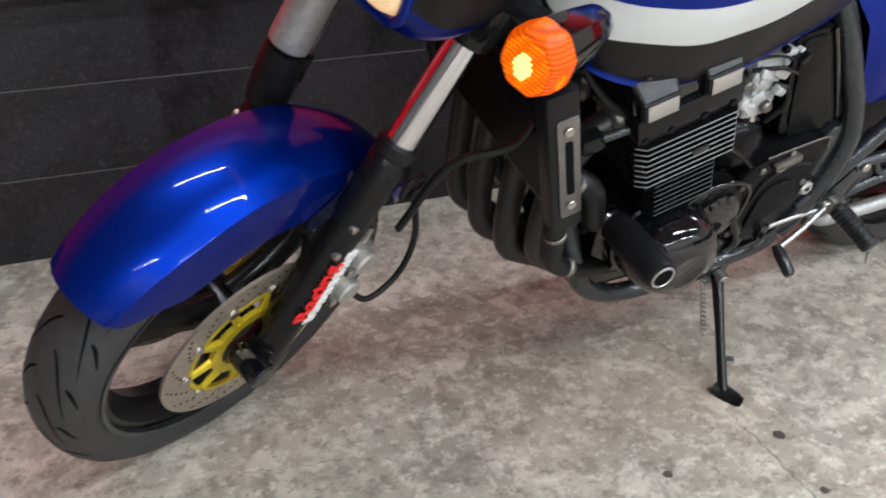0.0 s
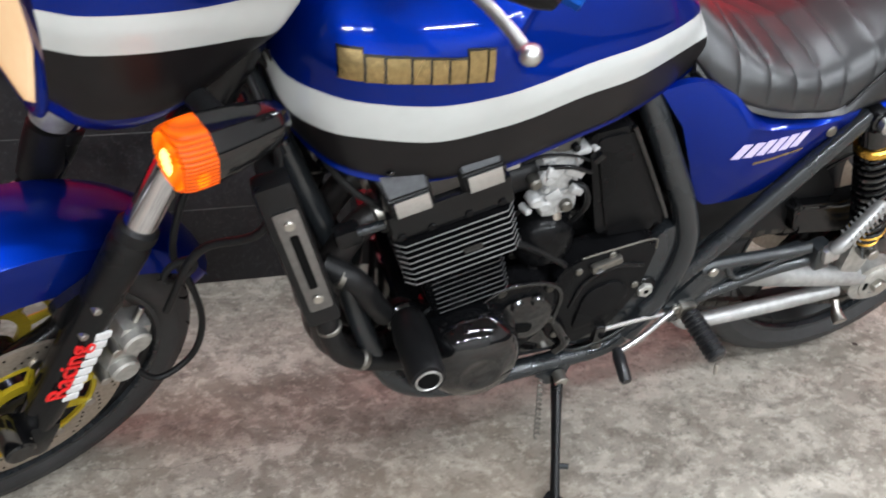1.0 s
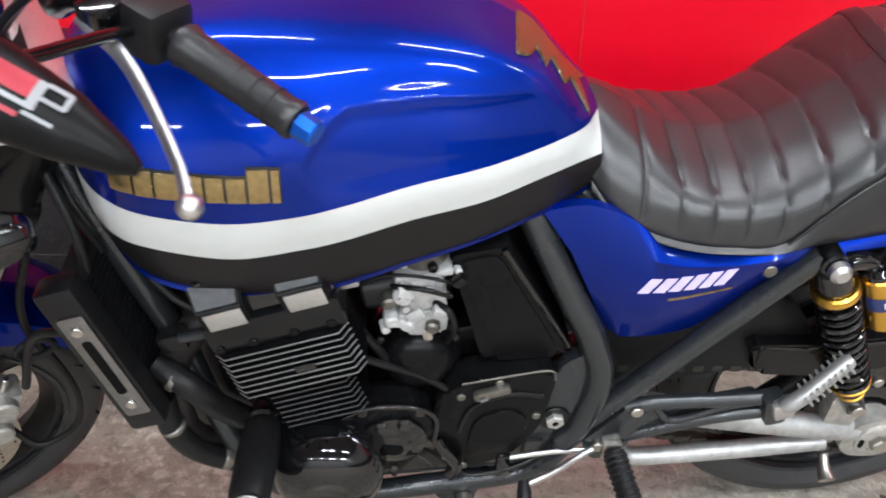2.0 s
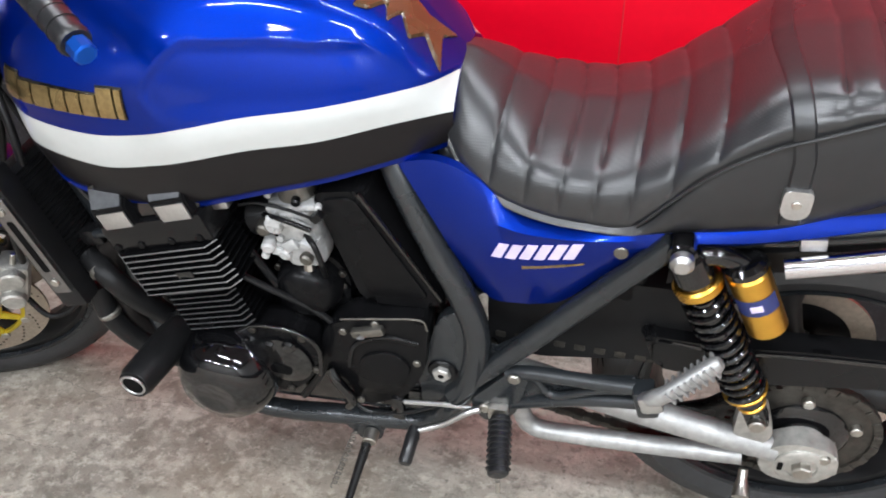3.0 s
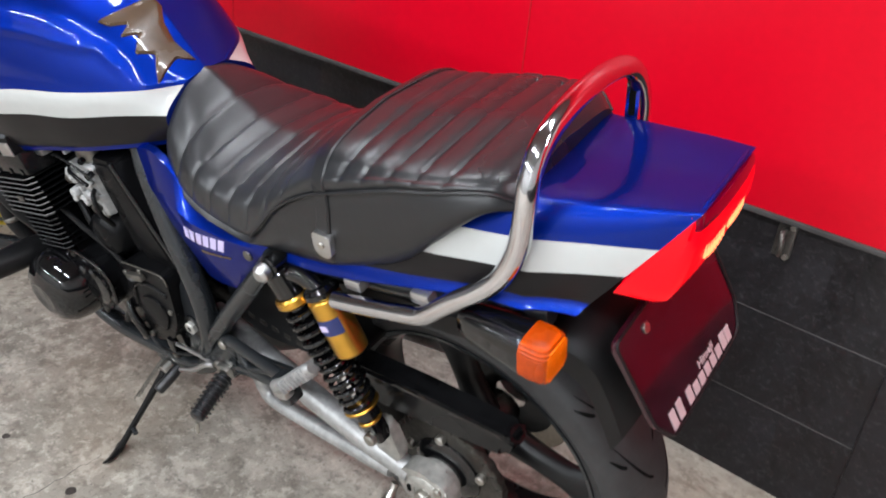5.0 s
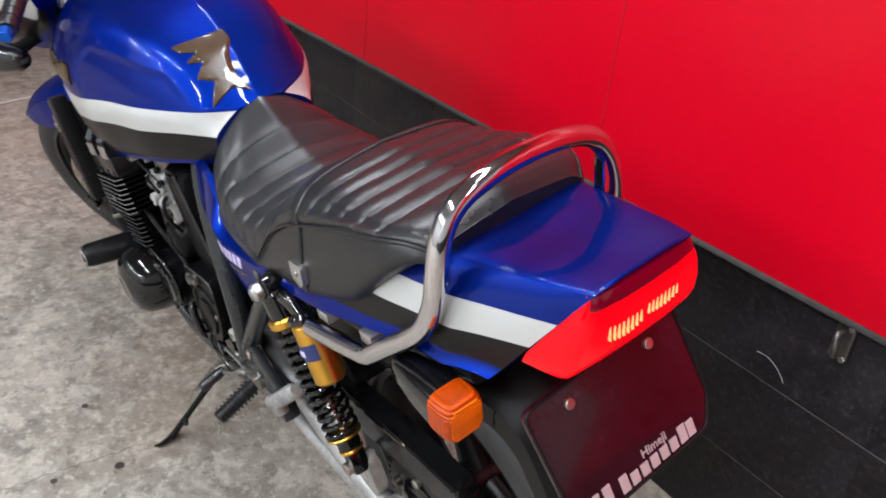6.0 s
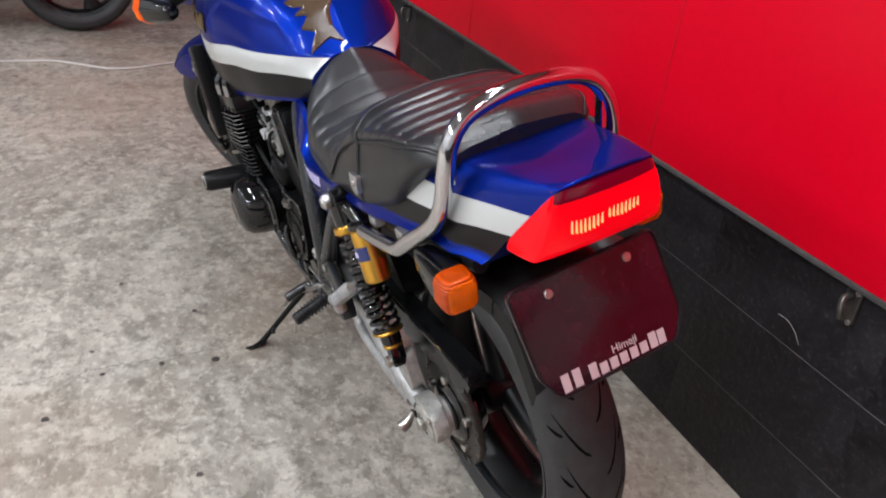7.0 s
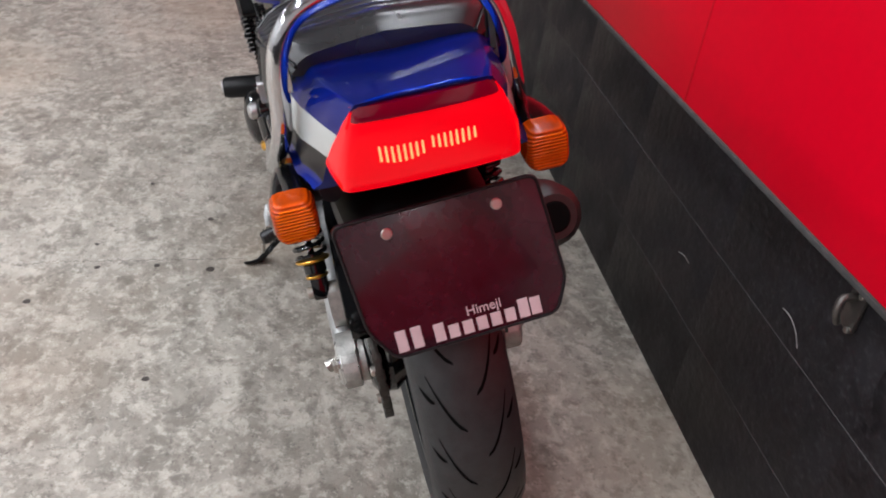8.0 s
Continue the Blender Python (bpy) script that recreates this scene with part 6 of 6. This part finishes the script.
# ---- foot controls ----
peg_root, peg_tip = Vector((1.015, -0.165, 0.348)), Vector((1.028, -0.26, 0.325))
hang = part("footrest_hanger", slab(round_outline([(0.968, 0.36), (1.03, 0.44), (1.055, 0.43), (1.035, 0.34), (0.99, 0.315)], 0.012), -0.15, -0.166, 0.004), FRAME, bike, "dark footrest hanger")
peg = part("footrest", tube([peg_root, peg_root.lerp(peg_tip, 0.1), peg_root.lerp(peg_tip, 0.12), peg_root.lerp(peg_tip, 0.97), peg_tip], [0.009, 0.009, 0.0165, 0.017, 0.013], seg=16, smooth=False, flat=0.8), SKIRT, bike, "black ribbed rubber footrest")
for i in range(9):
    q = peg_root.lerp(peg_tip, 0.17 + 0.09 * i)
    part("rubber_rib", rod(q, q.lerp(peg_tip, 0.05), 0.0182, seg=16), SKIRT, peg)
part("peg_stud", rod(peg_tip + Vector((0, -0.001, -0.012)), peg_tip + Vector((0.001, -0.006, -0.032)), 0.0035, seg=8), STEEL, peg)
part("peg_knuckle", block((0.03, 0.02, 0.03), (1.012, -0.168, 0.35), bevel=0.006), STEEL, peg)
bolt((0.992, -0.164, 0.352), (0, -1, 0), 0.009, 0.008, hang)
gear = part("gear_lever", tube([(0.985, -0.172, 0.352), (0.965, -0.178, 0.345), (0.93, -0.183, 0.316), (0.892, -0.19, 0.3)], 0.0052, seg=10), ALU, bike, "alloy gear lever with rubber toe piece")
part("toe_rubber", tube([(0.888, -0.186, 0.302), (0.887, -0.2, 0.296), (0.884, -0.236, 0.283), (0.884, -0.24, 0.282)], [0.008, 0.011, 0.0105, 0.008], seg=14, smooth=False), SKIRT, gear)
part("shift_rod", tube([(0.975, -0.168, 0.345), (0.93, -0.165, 0.34), (0.86, -0.165, 0.33)], 0.004, seg=8), ALU, bike, "thin alloy shift rod")
part("shift_arm", block((0.02, 0.014, 0.05), (0.858, -0.166, 0.318), bevel=0.005), GLOSS, bike, "black shift arm")
# passenger footrest bracket: two bars and a tie, with a folded silver footrest
br = part("passenger_bracket", tube([(1.022, -0.16, 0.428), (1.06, -0.165, 0.442), (1.14, -0.178, 0.458), (1.212, -0.19, 0.474)], 0.0105, seg=12, flat=0.7), FRAME, bike, "dark alloy passenger footrest bracket")
part("bracket_bar", tube([(1.0, -0.155, 0.345), (1.06, -0.165, 0.38), (1.14, -0.178, 0.42), (1.212, -0.19, 0.446)], 0.0095, seg=12, flat=0.7), FRAME, br)
part("bracket_tie", tube([(1.06, -0.165, 0.438), (1.09, -0.17, 0.408), (1.15, -0.18, 0.445), (1.19, -0.186, 0.462)], 0.006, seg=10), FRAME, br)
part("bracket_web", slab(round_outline([(1.025, 0.42), (1.1, 0.44), (1.2, 0.462), (1.2, 0.442), (1.1, 0.395), (1.02, 0.365)], 0.008), -0.158, -0.164, 0.002), FRAME, br)
part("bracket_end", block((0.03, 0.03, 0.05), (1.212, -0.192, 0.458), (0, -15, 0), 0.007), FRAME, br)
bolt((1.035, -0.17, 0.432), (0, -1, 0), 0.009, 0.006, br)
pp = part("passenger_footrest", tube([(1.214, -0.21, 0.478), (1.222, -0.212, 0.486), (1.236, -0.21, 0.498), (1.285, -0.197, 0.548), (1.29, -0.196, 0.552)], [0.012, 0.0155, 0.0145, 0.0145, 0.01], seg=14, smooth=False, flat=0.75), SILVER, bike, "silver folded passenger footrest")
part("peg_hinge", block((0.03, 0.022, 0.03), (1.217, -0.205, 0.47), (0, -20, 0), 0.007), ALU, pp)
for i in range(8):
    q = Vector((1.238, -0.2095, 0.5)).lerp(Vector((1.284, -0.1975, 0.547)), i / 7)
    part("peg_rib", block((0.003, 0.028, 0.021), q, (0, -45, 0), 0.001), SILVER, pp)

# ---- side stand ----
sp0, sp1 = Vector((0.803, -0.165, 0.235)), Vector((0.765, -0.308, 0.093))
stand = part("side_stand", tube([sp0, sp0.lerp(sp1, 0.15), sp0.lerp(sp1, 0.55), sp0.lerp(sp1, 0.93), sp1], [0.0125, 0.0105, 0.0085, 0.009, 0.01], seg=14, flat=0.75), SATIN, bike, "black steel side stand")
ft = Matrix.Translation(sp1) @ pose(0, 0, 0, -14, 0, 0)
part("stand_foot", tube([(-0.012, 0.012, 0.004), (-0.002, -0.002, 0.0), (0.006, -0.022, -0.003), (0.01, -0.038, 0.0)], [0.01, 0.014, 0.014, 0.008], seg=14, flat=0.35), SATIN, stand, xf=ft)
part("stand_tang", tube([sp0.lerp(sp1, 0.72), sp0.lerp(sp1, 0.72) + Vector((0.02, -0.008, 0.0))], 0.005, seg=8, smooth=False), FRAME, stand)
part("stand_bracket", slab(round_outline([(0.755, 0.25), (0.83, 0.26), (0.82, 0.215), (0.79, 0.205)], 0.01), -0.14, -0.16, 0.003), FRAME, stand)
part("stand_bolt", rod((0.806, -0.16, 0.236), (0.806, -0.182, 0.233), 0.012, seg=12), STEEL, stand)
coil = []
for i in range(90):
    a, t = i * 0.9, i / 89
    coil.append(Vector((0.778, -0.158, 0.232)).lerp(Vector((0.752, -0.228, 0.165)), t) + Vector((0.0045 * math.cos(a), 0.0045 * math.sin(a), 0)))
part("stand_spring", tube(coil, 0.0012, seg=6, smooth=False), DARKSTEEL, stand)

# ---- swingarm, chain, axle ----
for s in (-1, 1):
    k = 1.0 if s < 0 else 0.0
    arm = part("swingarm", tube([(0.93, 0.105 * s, 0.4), (1.03, 0.115 * s, 0.385), (1.15, 0.128 * s, 0.368), (1.3, 0.138 * s, 0.345), (1.4, 0.138 * s, 0.326)], [0.02, 0.021, 0.021, 0.02, 0.019], seg=20, flat=1.0), SILVER, bike, "matt silver swingarm with lower brace")
    part("brace_tube", tube([(1.0, 0.112 * s, 0.37), (1.028, 0.117 * s, 0.34), (1.035, 0.12 * s, 0.305), (1.06, 0.125 * s, 0.268), (1.13, 0.13 * s, 0.272), (1.25, 0.136 * s, 0.287), (1.36, 0.14 * s, 0.302)], 0.0145, seg=16), SILVER, arm)
    endp = part("axle_plate", slab(round_outline([(1.385, 0.335), (1.40, 0.352), (1.43, 0.362), (1.47, 0.352), (1.487, 0.325), (1.48, 0.29), (1.445, 0.272), (1.4, 0.278), (1.378, 0.3)], 0.02), 0.122 * s, 0.152 * s, 0.006), ALUDULL, arm, "dull alloy axle plate")
    part("shock_lug", slab(round_outline([(1.338, 0.412), (1.352, 0.428), (1.372, 0.422), (1.392, 0.36), (1.37, 0.335), (1.338, 0.35)], 0.012), 0.126 * s, 0.148 * s, 0.005), ALUDULL, arm)
    part("adjuster_disc", lathe([(0, 0.154 * s), (0.02, 0.154 * s), (0.021, 0.157 * s), (0.032, 0.157 * s), (0.036, 0.154 * s), (0.0365, 0.11 * s)], centre=(1.437, 0, 0.313), caps=False), ALUDULL, endp)
    part("axle_nut", rod((1.437, 0.15 * s, 0.313), (1.437, 0.166 * s, 0.313), 0.014, seg=6), STEEL, endp)
    # slot drawn as a dark slab, its shade put into the colour
    part("slot", slab(round_outline([(1.405, 0.306), (1.412, 0.306), (1.412, 0.322), (1.405, 0.322)], 0.003), 0.15 * s, 0.159 * s, 0), HOLLOWSHADE, endp)
    bolt((1.462, 0.15 * s, 0.338), (0, s, 0), 0.008, 0.008, endp)
    part("stand_spool", tube([(1.367, 0.146 * s, 0.278), (1.367, 0.155 * s, 0.268), (1.367, 0.163 * s, 0.258), (1.367, 0.178 * s, 0.252)], [0.007, 0.007, 0.011, 0.013], seg=12, smooth=False), STEEL, endp)
spk = part("rear_sprocket", lathe([(0.098, -0.096), (0.098, -0.09), (0.055, -0.09), (0.055, -0.096)], seg=60, centre=(1.44, 0, 0.318), closed=True), GREASE, bike, "dark rear sprocket")
for i in range(38):
    a = 2 * math.pi * i / 38
    part("tooth", block((0.01, 0.005, 0.008), (1.44 + 0.101 * math.cos(a), -0.093, 0.318 + 0.101 * math.sin(a)), (0, -math.degrees(a), 0), 0.001), GREASE, spk)
part("sprocket_carrier", lathe([(0.03, -0.11), (0.05, -0.108), (0.062, -0.1), (0.066, -0.07), (0.05, -0.05)], centre=(1.44, 0, 0.318), caps=False), GLOSS, spk)
for i in range(5):
    a = 2 * math.pi * i / 5 + 0.4
    bolt((1.44 + 0.072 * math.cos(a), -0.095, 0.318 + 0.072 * math.sin(a)), (0, -1, 0), 0.0085, 0.012, spk)
links = bmesh.new()
run = []
r1, r2, c1, c2 = 0.045, 0.1, Vector((0.835, 0.405)), Vector((1.44, 0.318))
for i in range(44):
    run.append(c1.lerp(c2, i / 43) + Vector((0.1, 0.99)) * (r1 + (r2 - r1) * i / 43))
for i in range(22):
    a = radians(82 - 164 * i / 21)
    run.append(c2 + Vector((math.cos(a), math.sin(a))) * r2)
for i in range(44):
    run.append(c2.lerp(c1, i / 43) + Vector((-0.19, -0.98)) * (r2 + (r1 - r2) * i / 43) - Vector((0, 0.016 * math.sin(math.pi * i / 43))))
for i, (p, q) in enumerate(zip(run, run[1:])):
    m = (p + q) / 2
    ang = -math.degrees(math.atan2(q.y - p.y, q.x - p.x))
    wide = 0.016 if i % 2 else 0.012
    block(((q - p).length * 1.12, wide, 0.0125), (m.x, -0.093, m.y), (0, ang, 0), 0.002, links)
tagged(part("chain", links, GREASE, bike, "dark greasy drive chain"), kind="stuff")
guard2 = part("chain_guard", slab(round_outline([(1.2, 0.50), (1.3, 0.497), (1.42, 0.51), (1.57, 0.515), (1.58, 0.505), (1.565, 0.468), (1.44, 0.448), (1.33, 0.43), (1.22, 0.44)], 0.012), -0.12, -0.085, 0.012), SATIN, bike, "glossy black plastic chain guard")
part("guard_ridge", tube([(1.22, -0.118, 0.494), (1.3, -0.119, 0.49), (1.42, -0.12, 0.502), (1.56, -0.119, 0.508)], 0.004, seg=8), GLOSS, guard2)
part("inner_guard", slab(round_outline([(0.985, 0.57), (1.24, 0.57), (1.3, 0.50), (1.24, 0.435), (1.06, 0.405), (0.985, 0.42)], 0.015), -0.1, 0.05, 0.008), PLASTIC, bike, "black plastic splash guard before the wheel")

part("valve_stem", rod((1.625, 0.02, 0.353), (1.608, 0.02, 0.353), 0.0035, seg=10), GLOSS, rear)
part("valve_cap", rod((1.611, 0.02, 0.353), (1.6, 0.02, 0.353), 0.0055, seg=12), BLUEANO, rear, "blue valve cap")

# rear brake and hugger on the far flank
disc2 = part("rear_disc", lathe([(0.12, 0.083), (0.12, 0.088), (0.085, 0.088), (0.085, 0.083)], seg=60, centre=(1.44, 0, 0.318), closed=True), DISC, bike, "rear brake disc")
part("disc_spider", lathe([(0.09, 0.084), (0.09, 0.087), (0.03, 0.087), (0.03, 0.084)], seg=40, centre=(1.44, 0, 0.318), closed=True), SATIN, disc2)
part("rear_caliper", block((0.09, 0.05, 0.05), (1.36, 0.1, 0.41), (0, 30, 0), 0.012), ALUDULL, bike, "alloy rear brake caliper")

# ---- shock absorbers ----
for s in (-1, 1):
    top, low = Vector((1.224, 0.166 * s, 0.698)), Vector((1.358, 0.155 * s, 0.415))

    def at(t):
        return top.lerp(low, t)

    d = (low - top).normalized()
    sh = part("shock_absorber", rod(at(0.02), at(0.17), 0.0235, seg=24, bevel=0.005), GLOSS, bike, "black and gold shock absorber with piggyback reservoir")
    part("top_eye", rod(at(0) + Vector((0, -0.016 * s, 0)), at(0) + Vector((0, 0.016 * s, 0)), 0.017, seg=20), GLOSS, sh)
    part("top_nut", rod(at(0) + Vector((0, 0.014 * s, 0)), at(0) + Vector((0, 0.034 * s, 0)), 0.0135, seg=14, bevel=0.005), ALU, sh, "domed alloy nut")
    part("preload_collar", rod(at(0.155), at(0.205), 0.0295, seg=28, bevel=0.003), GOLD, sh, "gold adjuster collar")
    part("damper_body", rod(at(0.2), at(0.6), 0.0165, seg=18), GLOSS, sh)
    part("damper_rod", rod(at(0.58), at(0.86), 0.0065, seg=14), CHROME, sh, "bright damper rod")
    u = d.orthogonal().normalized()
    v = d.cross(u)
    pts = []
    for i in range(23 * 12 + 1):
        a, t = 2 * math.pi * i / 23, i / (23 * 12)
        pts.append(at(0.215 + 0.595 * t) + 0.0245 * (math.cos(a) * u + math.sin(a) * v))
    part("spring", tube(pts, 0.0043, seg=8, smooth=False), GLOSS, sh, "black coil spring")
    part("spring_seat", rod(at(0.815), at(0.83), 0.029, seg=28), GOLD, sh, "gold spring seat")
    part("lower_collar", rod(at(0.835), at(0.9), 0.019, seg=20), GLOSS, sh)
    part("rebound_ring", rod(at(0.905), at(0.922), 0.0195, seg=20), GOLD, sh, "gold rebound adjuster")
    part("lower_fork", block((0.03, 0.03, 0.05), at(0.965), (0, -25, 0), 0.008), GLOSS, sh)
    part("lower_bolt", rod(at(1.0) + Vector((0, -0.02 * s, 0)), at(1.0) + Vector((0, 0.024 * s, 0)), 0.011, seg=12), STEEL, sh)
    ca, cb2 = Vector((1.292, 0.157 * s, 0.685)), Vector((1.339, 0.157 * s, 0.583))
    part("reservoir", rod(ca.lerp(cb2, 0.14), cb2, 0.0245, seg=28, bevel=0.004), GOLD, sh, "gold reservoir with a dark band")
    part("reservoir_cap", rod(ca, ca.lerp(cb2, 0.17), 0.0255, seg=24, bevel=0.007), GLOSS, sh)
    ax2 = (cb2 - ca).normalized()
    e1 = Vector((0, s, 0))
    e2 = ax2.cross(e1)
    lb = bmesh.new()
    rows = [[lb.verts.new(ca.lerp(cb2, f) + 0.0249 * (math.cos(q) * e1 + math.sin(q) * e2)) for q in np.linspace(-1.15, 1.15, 12)] for f in (0.4, 0.62)]
    for j in range(11):
        lb.faces.new((rows[0][j], rows[0][j + 1], rows[1][j + 1], rows[1][j]))
    band = part("reservoir_label", lb, BLUEBAND, sh, "navy label with a pale print")
    part("label_print", block((0.014, 0.0016, 0.009), ca.lerp(cb2, 0.51) + Vector((0, 0.0249 * s, 0)), (0, -24, 0), 0.0004), LILAC, band)
    part("bridge", tube([at(0.06), at(0.06).lerp(ca, 0.5) + Vector((0, 0, 0.008)), ca.lerp(cb2, 0.08)], 0.013, seg=14), GLOSS, sh)
# lock and bracket behind the side cover
lk = part("helmet_lock", block((0.05, 0.02, 0.032), (1.165, -0.12, 0.615), (0, -30, 0), 0.006), ALUDULL, bike, "dull metal helmet lock")
part("lock_barrel", rod((1.175, -0.125, 0.625), (1.175, -0.142, 0.625), 0.011, seg=16), STEEL, lk)

# ---- second motorcycle, parked at right angles beyond the first ----
other = tagged(new("motorcycle"), "grey motorcycle parked beyond the white cable", "motorcycle")
other.matrix_world = pose(-1.83, -0.98, 0, 0, 0, 90) @ pose(0, 0, 0, -8, 0, 0)
GREYPAINT = shader("grey_metallic_paint", (0.12, 0.13, 0.14), 0.3, 0.5, 0.8)
for name, cx, spin in (("front_wheel", 0.0, 0.3), ("rear_wheel", 1.31, 0.9)):
    w2 = wheel(name, Vector((cx, 0, 0.3)), 0.298, 0.12, 0.222, None, 20, spin, "wheel with black tyre and cast spokes", other)
part("fuel_tank", loft([(x + 0.05, [(y * 0.85, z - 0.02) for y, z in prof]) for x, prof in TANK], 2, 2, [0] * 7), GREYPAINT, other, "grey fuel tank")
part("seat", loft([(x - 0.02, [(y * 0.9, z - 0.03) for y, z in prof]) for x, prof in SEAT], 2, 2, [0] * 5), SKIRT, other, "black dual seat")
part("engine", block((0.38, 0.34, 0.34), (0.64, 0, 0.42), (0, -8, 0), 0.04), SATIN, other, "black engine")
for s in (-1, 1):
    part("fork_leg", rod((0.0, 0.09 * s, 0.28), (0.3, 0.09 * s, 0.92), 0.026), SATIN, other, "black fork leg")
    part("frame_tube", tube([(0.3, 0.05 * s, 0.85), (0.45, 0.14 * s, 0.4), (0.6, 0.14 * s, 0.24), (0.9, 0.14 * s, 0.28), (1.2, 0.14 * s, 0.68)], 0.017), SATIN, other, "black frame tube")
    part("swingarm", rod((0.9, 0.12 * s, 0.36), (1.36, 0.12 * s, 0.3), 0.02), SILVER, other, "silver swingarm")
    part("shock_absorber", rod((1.15, 0.13 * s, 0.66), (1.25, 0.13 * s, 0.36), 0.026), GLOSS, other, "black shock absorber")
part("muffler", tube([(0.7, -0.16, 0.22), (0.85, -0.18, 0.24), (0.95, -0.2, 0.27), (1.2, -0.215, 0.31), (1.24, -0.216, 0.315)], [0.028, 0.035, 0.055, 0.06, 0.05], seg=20, smooth=False), ALU, other, "brushed silver muffler")
part("handlebar", tube([(0.42, -0.34, 1.0), (0.38, -0.2, 1.03), (0.34, 0, 1.0), (0.38, 0.2, 1.03), (0.42, 0.34, 1.0)], 0.012), SATIN, other, "black handlebar")
part("headlamp", lathe([(0, -0.05), (0.05, -0.045), (0.085, -0.01), (0.09, 0.03), (0.05, 0.1), (0, 0.11)], centre=(0.16, 0, 0.86), axis="x"), GLOSS, other, "round headlamp")
part("tail_cowl", block((0.3, 0.2, 0.08), (1.5, 0, 0.8), (0, -8, 0), 0.03), GREYPAINT, other, "grey tail")
part("side_stand", rod((0.7, -0.15, 0.25), (0.72, -0.26, 0.04), 0.011), SATIN, other, "black side stand")

# ---- blocks of the low wall ----
LENGTH, COURSE = 0.455, 0.1935
shape = block((LENGTH + 0.0016, 0.09, COURSE - 0.0022), bevel=0.0009)
shape_mesh = bpy.data.meshes.new("block")
shape.to_mesh(shape_mesh)
shape.free()
shape_mesh.materials.append(BLOCKPAINT)
rng = random.Random(5)
for row in range(3):
    for i in range(-11, 12):
        x = 0.235 + LENGTH * (i + 0.5)
        if x - LENGTH / 2 < X0 or x + LENGTH / 2 > X1:
            continue
        ob = new("block", shape_mesh)
        ob.parent = wall
        ob.location = (x, Y1 + 0.045 + rng.uniform(0.0, 0.0004), COURSE * (row + 0.5))
        ob.rotation_euler = (0, 0, 0)
